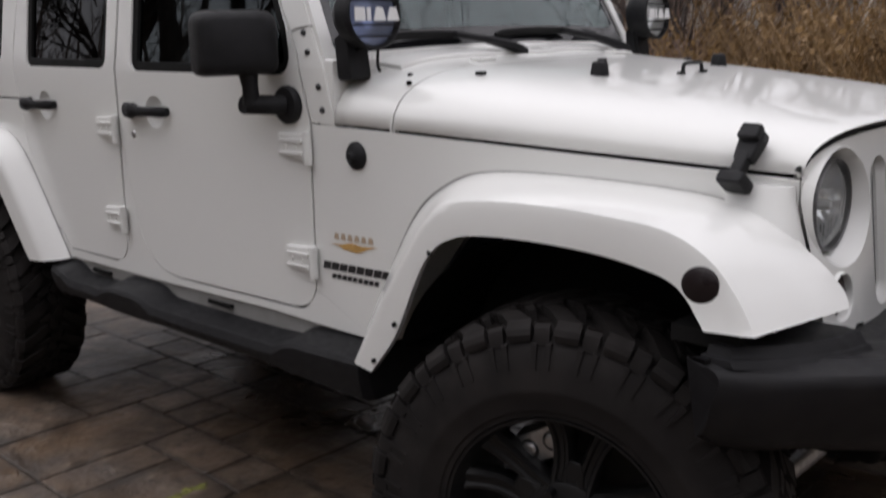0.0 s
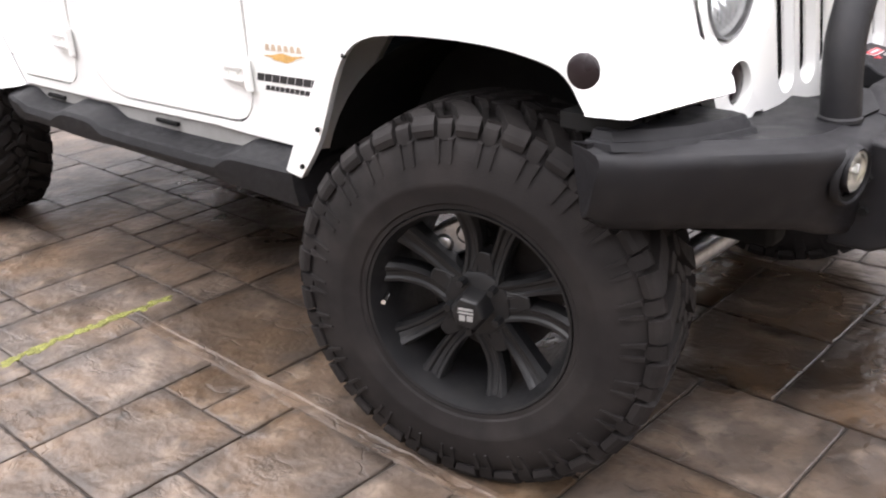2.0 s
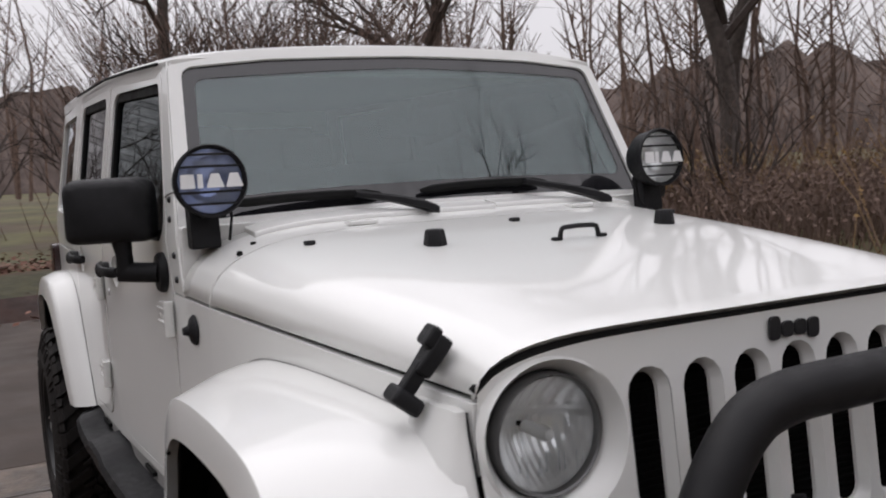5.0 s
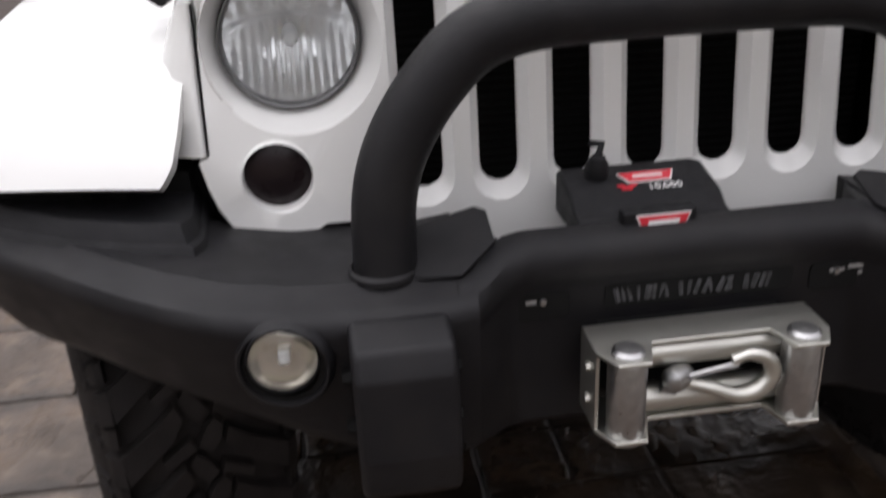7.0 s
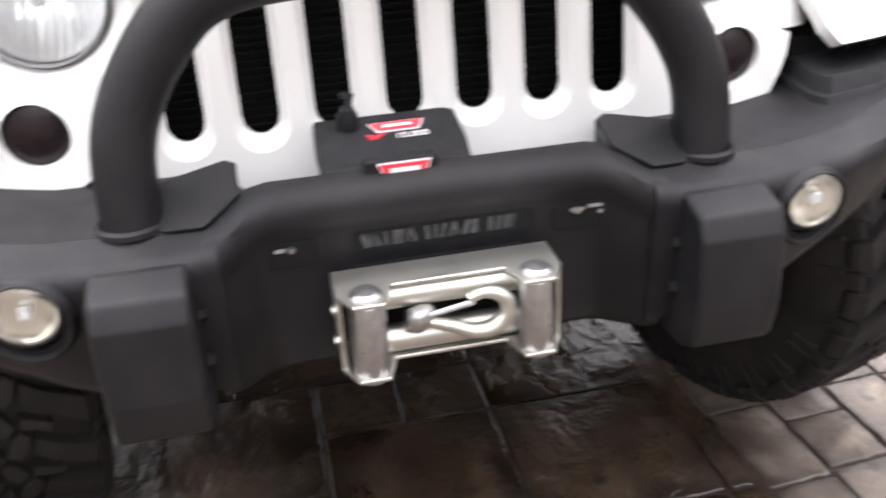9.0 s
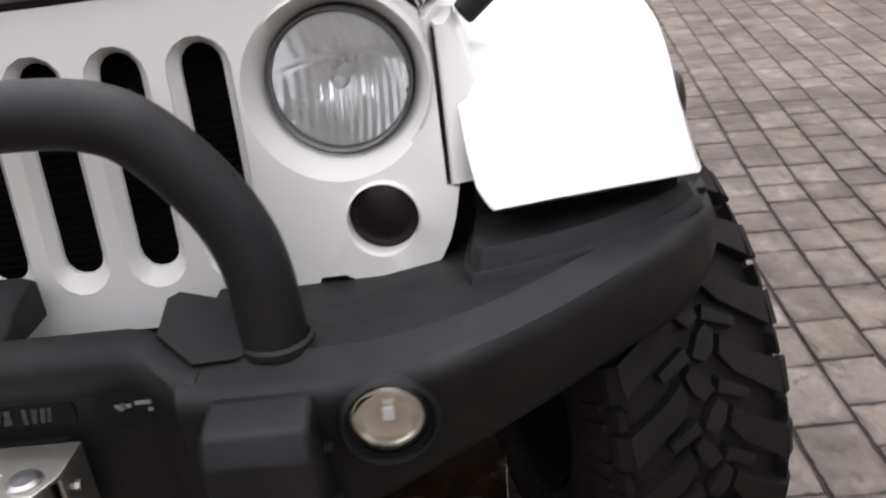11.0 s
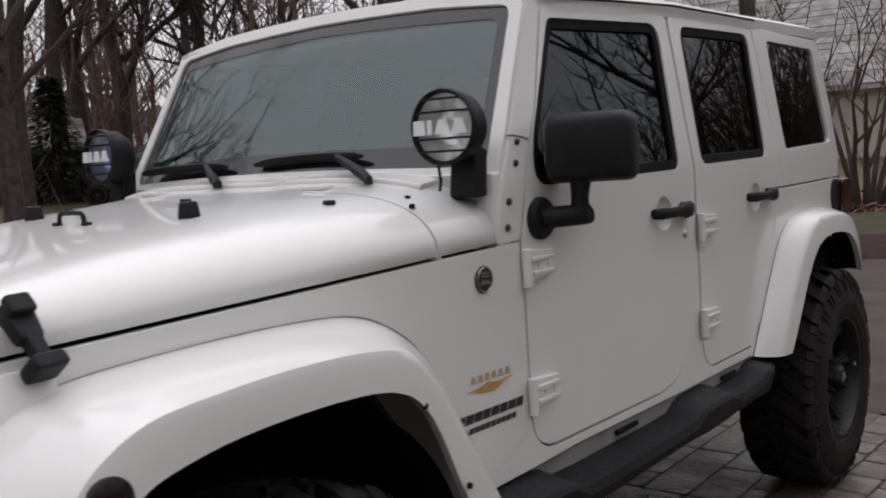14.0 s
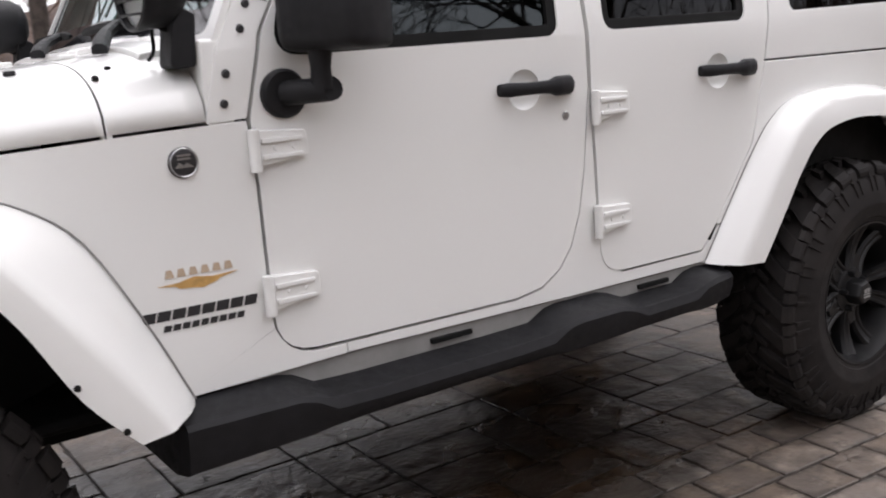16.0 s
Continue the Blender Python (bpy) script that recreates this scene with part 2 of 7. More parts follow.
def side_panel(name, outer, holes, s, mat, parent, thick=0.018, off=0.0, label="", bevel=0.004):
    """A panel of the car's flank, given in side view, laid onto the flank's curved surface."""
    bm = bmesh.new()
    for loop in (outer, *holes):
        vs = [bm.verts.new((x, 0, z)) for x, z in loop]
        for i in range(len(vs)):
            bm.edges.new((vs[i - 1], vs[i]))
    bmesh.ops.triangle_fill(bm, use_beauty=True, edges=bm.edges[:], normal=(0, -1, 0))
    for co, no in [((0, 0, 1.34), (0, 0, 1))] + [((x, 0, 0), (1, 0, 0)) for x in (-0.605, -0.9, -1.75, -2.2, -2.7, -3.3)]:
        bmesh.ops.bisect_plane(bm, geom=bm.verts[:] + bm.edges[:] + bm.faces[:], plane_co=co, plane_no=no)
    back = bm.verts[:]
    got = bmesh.ops.extrude_face_region(bm, geom=bm.faces[:])
    front = [v for v in got["geom"] if isinstance(v, bmesh.types.BMVert)]
    for group, inset in ((back, thick), (front, 0.0)):
        for v in group:
            v.co.y = s * (body_y(v.co.x, v.co.z) + off - inset)
    return part(name, bm, mat, parent, label, bevel)


def pane(name, outer, s, mat, parent, off, label=""):
    ob = side_panel(name, outer, [], s, mat, parent, 0.004, off, label, 0.0)
    ob.visible_shadow = False
    return ob


car = tagged(new("off_road_car"), "lifted white four-door off-road car with black winch bumper", "car")

FRONT_DOOR = rounded([(-1.123, 1.783), (-1.016, 1.512), (-0.937, 1.38), (-0.892, 1.206), (-0.898, 1.06), (-0.901, 0.683), (-1.56, 0.683),
                      (-1.645, 0.697), (-1.706, 0.735), (-1.748, 0.790), (-1.780, 0.875), (-1.803, 0.99), (-1.826, 1.206), (-1.820, 1.42), (-1.812, 1.808)],
                     [0.02, 0.2, 0.15, 0.05, 0.05, 0.10, 0.05, 0.04, 0.04, 0.04, 0.05, 0.1, 0.1, 0.1, 0.02])
FRONT_WINDOW = rounded([(-1.150, 1.742), (-1.738, 1.768), (-1.722, 1.345), (-0.965, 1.337), (-1.0, 1.45)], [0.03, 0.05, 0.03, 0.06, 0.1])
REAR_DOOR = rounded([(-1.823, 1.808), (-1.829, 1.42), (-1.834, 1.206), (-1.845, 1.0), (-1.853, 0.690), (-2.262, 0.690), (-2.32, 0.75),
                     (-2.497, 0.985), (-2.552, 1.22), (-2.578, 1.40), (-2.535, 1.822)],
                    [0.02, 0.1, 0.05, 0.1, 0.09, 0.03, 0.05, 0.15, 0.1, 0.1, 0.02])
REAR_WINDOW = rounded([(-1.908, 1.772), (-2.475, 1.785), (-2.455, 1.358), (-1.898, 1.352)], [0.04, 0.04, 0.03, 0.03])
QUARTER_WINDOW = rounded([(-2.680, 1.782), (-3.300, 1.786), (-3.345, 1.385), (-2.685, 1.369)], [0.03, 0.04, 0.04, 0.03])


def grown(loop, d):
    """The outline moved outwards by d."""
    c = sum((Vector(p) for p in loop), Vector((0, 0))) / len(loop)
    out = []
    for i, p in enumerate(loop):
        p = Vector(p)
        t = (Vector(loop[(i + 1) % len(loop)]) - Vector(loop[i - 1])).normalized()
        nrm = Vector((t.y, -t.x))
        if nrm.dot(p - c) < 0:
            nrm = -nrm
        out.append(tuple(p + nrm * d))
    return out


def shell_of_flank(s):
    # dark inner skin that shows in the seams
    inner = [(-0.80, 0.60), (-3.40, 0.66), (-3.42, 1.85), (-1.13, 1.79), (-0.93, 1.36), (-0.80, 1.19)]
    side_panel("inner_skin", inner, [grown(FRONT_WINDOW, 0.008), grown(REAR_WINDOW, 0.008), grown(QUARTER_WINDOW, 0.008)], s, SEAM, car, 0.02, -0.026, bevel=0)
    fender = [(0.36, 1.138), (-0.605, 1.191), (-0.886, 1.201), (-0.893, 1.06), (-0.896, 0.80)] + \
        [(-0.897 - 0.1 * (1 - math.cos(a)), 0.78 - 0.103 * math.sin(a)) for a in (0.3, 0.6, 0.9, 1.2, 1.5)] + \
        [(-1.07, 0.677), (-1.07, 0.655), (-0.68, 0.640), (-0.60, 0.66), (-0.46, 0.86), (-0.34, 1.02), (-0.2, 1.07), (0.0, 1.075), (0.24, 1.06), (0.36, 1.03)]
    side_panel("fender_panel", fender, [], s, WHITE, car, 0.02)
    sill = [(-1.074, 0.677), (-1.074, 0.655), (-2.30, 0.655), (-2.36, 0.70), (-2.30, 0.715), (-2.262, 0.6855), (-1.94, 0.6855), (-1.88, 0.71),
            (-1.8485, 0.80), (-1.840, 1.0), (-1.831, 1.20), (-1.829, 1.20), (-1.807, 0.99), (-1.784, 0.875), (-1.752, 0.788), (-1.709, 0.732), (-1.647, 0.693), (-1.56, 0.6785)]
    side_panel("door_sill", sill, [], s, WHITE, car, 0.02, -0.003)
    lower = [(-0.68, 0.652), (-2.30, 0.652), (-2.30, 0.560), (-0.66, 0.560)]
    side_panel("rocker_strip", lower, [], s, GREY_PLASTIC, car, 0.03, -0.012, "grey lower sill strip")
    quarter = [(-2.556, 1.224), (-2.50, 0.985), (-2.33, 0.76), (-2.42, 0.74), (-2.60, 0.98), (-2.74, 1.06), (-3.10, 1.06), (-3.27, 0.98), (-3.36, 0.86), (-3.43, 0.86), (-3.445, 1.224)]
    side_panel("rear_quarter", quarter, [], s, WHITE, car, 0.02)
    top = [(-2.582, 1.400), (-2.559, 1.230), (-3.447, 1.230), (-3.455, 1.50), (-3.425, 1.83), (-2.54, 1.825)]
    hard = side_panel("hardtop_side", rounded(top, [0, 0, 0, 0.1, 0.05, 0]), [QUARTER_WINDOW], s, WHITE, car, 0.03)
    pane("quarter_glass", grown(QUARTER_WINDOW, -0.001), s, PRIVACY_GLASS, hard, -0.012)
    pillar = [(-0.80, 1.203), (-0.886, 1.206), (-0.931, 1.38), (-1.011, 1.512), (-1.117, 1.783), (-1.074, 1.80), (-0.863, 1.395), (-0.838, 1.35)]
    side = side_panel("windshield_pillar", rounded(pillar, [0, 0, 0.1, 0.2, 0, 0, 0.05, 0.05]), [], s, WHITE, car, 0.05)
    for x, z in ((-0.852, 1.239), (-0.862, 1.299), (-0.905, 1.387), (-0.925, 1.437)):
        bm = bmesh.new()
        lathe(bm, [(0.0, 0.006), (0.006, 0.006), (0.0085, 0.003), (0.0095, 0.0)], side_frame(x + 0.01, s * (body_y(x, z)), z, s), 12)
        part("bolt", bm, DECAL_BLACK, side)
    bm = bmesh.new()
    tube(bm, [(x, s * (body_y(x, z) + 0.0008), z) for x, z in ((-0.962, 1.442), (-0.94, 1.449), (-0.90, 1.454), (-0.882, 1.452))], 0.0022, 6)
    part("hinge_seam", bm, GREY_PLASTIC, side)


def door(s, outline, window, glass_mat, handle_x, hinge_x, name):
    d = side_panel(name, grown(outline, -0.0028), [grown(window, 0.010), circle(handle_x + 0.028, 1.209, 0.050, 28)], s, WHITE, car, 0.03)
    seal = side_panel("window_seal", grown(window, 0.012), [grown(window, -0.018)], s, SEAM, d, 0.02, -0.006, "black rubber window seal", 0.003)
    pane("window_glass", grown(window, -0.010), s, glass_mat, d, -0.016)
    # pull handle over a round dished recess
    hz = 1.213
    y = body_y(handle_x, hz)
    f = side_frame(handle_x, s * y, hz, s)
    bm = bmesh.new()
    lathe(bm, [(0.0515, -0.002), (0.049, -0.004), (0.043, -0.011), (0.030, -0.016), (0.0, -0.018)], f @ Matrix.Translation((0.028, -0.004, 0)), 28)
    part("handle_recess", bm, WHITE, d)
    bm = bmesh.new()
    rings = []
    for t in np.linspace(0, 1, 13):
        px = 0.115 - 0.235 * t
        lift = 0.012 + 0.026 * math.sin(math.pi * min(1, max(0, t))) ** 0.5
        h = 0.0185 + 0.006 * (t > 0.66) - 0.003 * math.sin(math.pi * min(1.0, t / 0.66))
        w = 0.010 + 0.006 * (t > 0.66)
        if t in (0.0, 1.0):
            h, w, lift = h * 0.8, w, 0.008
        rings.append([f @ Vector((px, h * math.cos(a), lift + w * math.sin(a))) for a in (2 * math.pi * k / 10 for k in range(10))])
    loft(bm, rings)
    handle = part("door_handle", bm, PLASTIC, d, "black pull handle")
    bm = bmesh.new()
    lathe(bm, [(0.021, 0.0), (0.021, 0.036), (0.017, 0.040), (0.0, 0.040)], f @ Matrix.Translation((-0.085, 0.001, 0)), 20)
    part("push_button", bm, PLASTIC, handle)
    if name == "front_door":
        bm = bmesh.new()
        lathe(bm, [(0.0, 0.004), (0.009, 0.004), (0.012, 0.0)], side_frame(-1.744, s * body_y(-1.744, 1.134), 1.134, s), 16)
        part("key_lock", bm, STEEL, d)
    for hz in ((1.137, 0.826) if name == "front_door" else (1.145, 0.842)):
        hinge(d, s, hinge_x, hz)
    return d


def hinge(d, s, x, z):
    y = body_y(x - 0.05, z)
    f = side_frame(x, s * y, z, s)
    bm = bmesh.new()
    leaf = rounded([(-0.012, 0.042), (-0.125, 0.036), (-0.128, -0.020), (-0.012, -0.034)], [0.004, 0.012, 0.010, 0.004], 3)
    prism(bm, leaf, -0.004, 0.017, f)
    h = part("hinge", bm, WHITE, d, bevel=0.003)
    bm = bmesh.new()
    lathe(bm, [(0.0, 0.046), (0.0125, 0.046), (0.0125, -0.044), (0.0, -0.044)], f @ Matrix.Translation((-0.004, 0, 0.014)) @ Matrix.Rotation(radians(-90), 4, "X"), 14)
    part("hinge_knuckle", bm, WHITE, h, bevel=0.002)
    bm = bmesh.new()
    for yy in (0.020, -0.014):
        prism(bm, rounded([(-0.018, yy + 0.005), (-0.112, yy + 0.004), (-0.112, yy - 0.004), (-0.018, yy - 0.006)], 0.003, 2), 0.016, 0.0235, f)
    part("hinge_rib", bm, WHITE, h, bevel=0.0015)
    for px in (-0.05, -0.092):
        bm = bmesh.new()
        lathe(bm, [(0.0, 0.020), (0.005, 0.020), (0.006, 0.015)], f @ Matrix.Translation((px, 0.003, 0)), 8)
        part("hinge_screw", bm, WHITE, h)


for s in (1, -1):
    shell_of_flank(s)
    door(s, FRONT_DOOR, FRONT_WINDOW, CABIN_GLASS, -1.642, -0.886, "front_door")
    door(s, REAR_DOOR, REAR_WINDOW, PRIVACY_GLASS, -2.365, -1.832, "rear_door")


# hood, cowl: lofted from front to rear
def hood_row(x, t, lift=0.0, n=33):
    """A crossing of the hood: t 0 at the front lip, 1 at the windshield."""
    w = float(np.interp(-x, [-0.366, 0.605, 0.80], [0.590, 0.727, 0.742]))
    edge = float(np.interp(-x, [-0.366, 0.605, 0.80], [1.149, 1.199, 1.207]))
    top = float(np.interp(-x, [-0.415, -0.39, -0.35, -0.28, -0.1, 0.2, 0.4, 0.6, 0.80], [1.232, 1.238, 1.242, 1.250, 1.273, 1.308, 1.328, 1.347, 1.372]))
    power = 7.0 - 2.0 * t
    out = []
    for i in range(n):
        u = -1 + 2 * i / (n - 1)
        u = math.copysign(1 - (1 - abs(u)) ** 1.6, u)
        g = max(0.0, 1 - abs(u) ** power) ** 0.5
        out.append((x - (0.05 * abs(u) ** 4 * (1 - t) ** 3), u * w, edge + (top - edge) * g + lift))
    return out


bm = bmesh.new()
xs = [0.416, 0.408, 0.39, 0.36, 0.31, 0.24, 0.15, 0.05, -0.05, -0.15, -0.25, -0.35, -0.45, -0.53, -0.585, -0.600]
rows = [hood_row(x, (0.416 - x) / 1.216) for x in xs]
low = [[(x, y * 0.985, z - 0.03) for x, y, z in r] for r in rows]
loft(bm, [[(x - 0.010, y * 0.997, z - 0.008) for x, y, z in rows[0]]] + rows + [low[-1]], closed=False)
hood = part("hood", bm, WHITE, car, "white hood with rounded shoulders", smooth=50)
mod = hood.modifiers.new("thickness", "SOLIDIFY")
mod.thickness, mod.offset = 0.005, -1

bm = bmesh.new()
xs = [-0.605, -0.612, -0.65, -0.70, -0.75, -0.80]
rows = [hood_row(x, (0.416 - x) / 1.216) for x in xs]
loft(bm, [[(x, y, z - 0.03) for x, y, z in rows[0]]] + rows, closed=False)
cowl = part("cowl", bm, WHITE, car, smooth=50)
mod = cowl.modifiers.new("thickness", "SOLIDIFY")
mod.thickness, mod.offset = 0.012, -1

# dark bay under the hood so that seams stay dark
bm = bmesh.new()
box(bm, (-0.20, 0, 0.99), (0.86, 0.74, 0.24))
part("engine_bay", bm, SEAM, car)


# windshield frame
def on_shield(y, w, d=0.0):
    """A point of the windshield's plane: w metres up the slope from its foot, d metres out."""
    slope = math.atan(0.52)
    return Vector((-0.800 - w * math.sin(slope) + d * math.cos(slope), y, 1.365 + w * math.cos(slope) + d * math.sin(slope)))


def shield_plate(name, outer, holes, low, high, mat, parent, label="", bevel=0.004):
    bm = bmesh.new()
    for loop in (outer, *holes):
        vs = [bm.verts.new((y, w, 0)) for y, w in loop]
        for i in range(len(vs)):
            bm.edges.new((vs[i - 1], vs[i]))
    bmesh.ops.triangle_fill(bm, use_beauty=True, edges=bm.edges[:], normal=(0, 0, 1))
    for k in range(-9, 10):
        bmesh.ops.bisect_plane(bm, geom=bm.verts[:] + bm.edges[:] + bm.faces[:], plane_co=(0.0703 * k + 0.0011, 0, 0), plane_no=(1, 0, 0))
    back = bm.verts[:]
    got = bmesh.ops.extrude_face_region(bm, geom=bm.faces[:])
    front = [v for v in got["geom"] if isinstance(v, bmesh.types.BMVert)]
    for group, d in ((back, low), (front, high)):
        for v in group:
            v.co = on_shield(v.co.x, v.co.y, d - 0.035 * (v.co.x / 0.7) ** 2)
    return part(name, bm, mat, parent, label, bevel)


FRAME = rounded([(-0.736, 0.0), (-0.684, 0.510), (-0.45, 0.532), (0.0, 0.538), (0.45, 0.532), (0.684, 0.510), (0.736, 0.0)], [0.02, 0.05, 0.2, 0.4, 0.2, 0.05, 0.02], 6)
GLASS = rounded([(-0.695, 0.030), (-0.653, 0.480), (-0.42, 0.496), (0.0, 0.501), (0.42, 0.496), (0.653, 0.480), (0.695, 0.030)], [0.03, 0.04, 0.2, 0.4, 0.2, 0.04, 0.03], 6)
frame_ob = shield_plate("windshield_frame", FRAME, [GLASS], -0.06, 0.010, WHITE, car, "white windshield frame", 0.014)
shield = shield_plate("windshield_glass", grown(GLASS, 0.006), [], -0.004, 0.0, WINDSHIELD_GLASS, frame_ob, "grey-green windshield reflecting the sky", 0)
shield.visible_shadow = False
FRIT = rounded([(-0.655, 0.092), (-0.622, 0.446), (0.0, 0.464), (0.622, 0.446), (0.655, 0.092)], [0.035, 0.035, 0.3, 0.035, 0.035], 6)
shield_plate("glass_border", grown(GLASS, 0.004), [FRIT], 0.001, 0.0018, FRIT_BLACK, frame_ob, "black band round the windshield", 0)
bm = bmesh.new()
box(bm, (0, 0, 0), (0.03, 0.20, 0.06))
mirror_in = part("interior_mirror", bm, PLASTIC, frame_ob, bevel=0.012)
mirror_in.matrix_basis = Matrix.Translation(on_shield(0.0, 0.32, -0.09))
bm = bmesh.new()
tube(bm, [on_shield(0, 0.33, -0.08), on_shield(0, 0.36, -0.008)], 0.012, 8)
part("mirror_stem", bm, PLASTIC, frame_ob)

# roof: a crowned lid with a gutter line
bm = bmesh.new()
rings = []
for x in (-1.046, -1.060, -1.095, -1.18, -1.5, -1.85, -2.2, -2.55, -2.9, -3.2, -3.38, -3.425):
    side_z = float(np.interp(-x, [0.98, 1.13, 1.84, 2.54, 3.4], [1.788, 1.795, 1.836, 1.845, 1.868]))
    w = body_y(x, side_z) + 0.005 - 0.012 * float(np.interp(-x, [1.04, 1.16], [1, 0]))
    nose = float(np.interp(-x, [1.046, 1.060, 1.095, 1.25], [0.25, 0.5, 0.75, 1.0])) * float(np.interp(-x, [3.2, 3.38, 3.425], [1, 0.7, 0.2]))
    ring = []
    for i in range(25):
        u = -1 + 2 * i / 24
        u = math.copysign(1 - (1 - abs(u)) ** 1.7, u)
        ring.append((x, u * w, side_z + 0.01 + nose * (0.045 * (1 - u * u) + 0.022 * max(0, 1 - abs(u) ** 10) ** 0.5)))
    ring += [(x, w, side_z - 0.03), (x, w - 0.06, side_z - 0.035), (x, -w + 0.06, side_z - 0.035), (x, -w, side_z - 0.03)]
    rings.append(ring)
loft(bm, rings)
part("hardtop_roof", bm, WHITE, car, "white hardtop roof", smooth=40)
for s in (1, -1):
    bm = bmesh.new()
    pts = [(x, s * (body_y(x, 1.82) + 0.016), z) for x, z in ((-1.12, 1.800), (-1.5, 1.822), (-1.84, 1.838), (-2.2, 1.842), (-2.53, 1.846))]
    tube(bm, pts, 0.0045, 6)
    part("gutter_seal", bm, SEAM, car)

# rear wall with window
bm = bmesh.new()
box(bm, (-3.43, 0, 0.95), (0.04, 1.48, 0.56))
box(bm, (-3.43, 0, 1.80), (0.04, 1.36, 0.10))
box(bm, (-3.435, 0.62, 1.5), (0.04, 0.10, 0.56))
box(bm, (-3.435, -0.62, 1.5), (0.04, 0.10, 0.56))
part("tailgate", bm, WHITE, car, bevel=0.01)
bm = bmesh.new()
box(bm, (-3.44, 0, 1.49), (0.006, 1.24, 0.54))
rear_glass = part("rear_glass", bm, CABIN_GLASS, car)
rear_glass.visible_shadow = False
for s in (1, -1):
    bm = bmesh.new()
    prism(bm, rounded([(-0.055, -0.085), (0.055, -0.085), (0.055, 0.085), (-0.055, 0.085)], 0.025), -0.02, 0.045, pose(-3.46, s * 0.755, 1.135, 0, 0, 0) @ Matrix.Rotation(radians(90), 4, "X") @ Matrix.Rotation(radians(180 if s > 0 else 0), 4, "Y"))
    part("tail_light", bm, TAIL_RED, car, "dark red tail light", 0.008)
bm = bmesh.new()
lathe(bm, [(0.072, -0.004), (0.072, 0.006), (0.066, 0.010), (0.060, 0.008), (0.0, 0.009)], side_frame(-3.362, body_y(-3.362, 1.15), 1.150, 1), 32)
part("fuel_filler", bm, PLASTIC, car, "round black fuel filler door")

# floor, seats and dash inside
bm = bmesh.new()
box(bm, (-2.1, 0, 0.66), (2.6, 1.40, 0.06))
part("cabin_floor", bm, DARK_CLOTH, car)
bm = bmesh.new()
prism(bm, rounded([(-0.86, 1.0), (-0.86, 1.34), (-1.02, 1.35), (-1.20, 1.25), (-1.22, 1.0)], [0, 0.02, 0.06, 0.08, 0]), -0.70, 0.70, Matrix(((1, 0, 0, 0), (0, 0, 1, 0), (0, 1, 0, 0), (0, 0, 0, 1))))
part("dashboard", bm, PLASTIC, car)
for x in (-1.75, -2.65):
    for y in (0.37, -0.37):
        bm = bmesh.new()
        box(bm, (x, y, 0.92), (0.52, 0.50, 0.16))
        box(bm, (0, 0, 0), (0.15, 0.48, 0.60), pose(x - 0.24, y, 1.22, 0, -14, 0))
        box(bm, (0, 0, 0), (0.10, 0.26, 0.18), pose(x - 0.33, y, 1.60, 0, -10, 0))
        part("seat", bm, DARK_CLOTH, car, bevel=0.04)
bm = bmesh.new()
tube(bm, [Vector((0.19 * math.cos(a), 0.19 * math.sin(a), 0)) for a in np.linspace(0, 2 * math.pi, 33)], 0.014, 8, False)
box(bm, (0, 0, -0.02), (0.36, 0.05, 0.02))
steer = part("steering_wheel", bm, PLASTIC, car)
steer.matrix_basis = pose(-1.30, 0.37, 1.25, 0, 65, 0)


# flares
def flare(s, stations, y_lip, y_crease, y_in, name):
    """Stations from front to rear: inner edge, crease and lip, each as x, z in side view."""
    a = smooth_path([(x, 0, z) for x, z in (st[0] for st in stations)], 4)
    b = smooth_path([(x, 0, z) for x, z in (st[1] for st in stations)], 4)
    c = smooth_path([(x, 0, z) for x, z in (st[2] for st in stations)], 4)
    centre = sum(c, Vector()) / len(c) - Vector((0, 0, 0.25))
    rings = []
    k = len(a) - 1
    for i, (p, q, r) in enumerate(zip(a, b, c)):
        t = i / k
        yi, yc, yl = (float(np.interp(t, [j / (len(v) - 1) for j in range(len(v))], v)) for v in (y_in, y_crease, y_lip))
        p, q, r = (Vector((v.x, y, v.z)) for v, y in ((p, yi), (q, yc), (r, yl)))
        out = (Vector((q.x, 0, q.z)) - Vector((centre.x, 0, centre.z))).normalized()
        mid = p.lerp(q, 0.55) + out * 0.012
        e1 = q.lerp(p, 0.10) + out * 0.003
        e2 = q.lerp(r, 0.22) + Vector((0, 0.006, 0))
        r2 = r - Vector((0, 0.022, 0)) + out * 0.004
        u1, u2 = q.lerp(p, 0.25) - out * 0.022, p - out * 0.03
        u0 = r2.lerp(u1, 0.4) + out * 0.008
        rings.append([Vector((v.x, s * v.y, v.z)) for v in (p, p.lerp(mid, 0.5) + out * 0.004, mid, e1, q + Vector((0, 0.003, 0)), e2, r, r2, u0, u1, u2)])
    bm = bmesh.new()
    loft(bm, rings)
    ob = part(name, bm, WHITE, car, "white painted wheel-arch flare", smooth=48)
    bm = bmesh.new()
    skin = []
    for ring in rings:
        r2, u0, u1, u2 = ring[7:11]
        inward = (r2 - u1).normalized() * 0.006
        skin.append([r2.lerp(u0, 0.35) + inward, u0 + inward, u1 + inward, u2 + inward * 0.5])
    loft(bm, skin, closed=False)
    part("flare_liner", bm, SEAM, ob, "black inner liner of the flare", smooth=48)
    # grey bead along the inner edge draws the soft shade of the seam
    bm = bmesh.new()
    tube(bm, [(r[0].x, s * (body_y(r[0].x, r[0].z) + 0.001), r[0].z) for r in rings if r[0].x < 0.30], 0.0022, 6)
    part("flare_gasket", bm, GREY_PLASTIC, ob)
    return ob


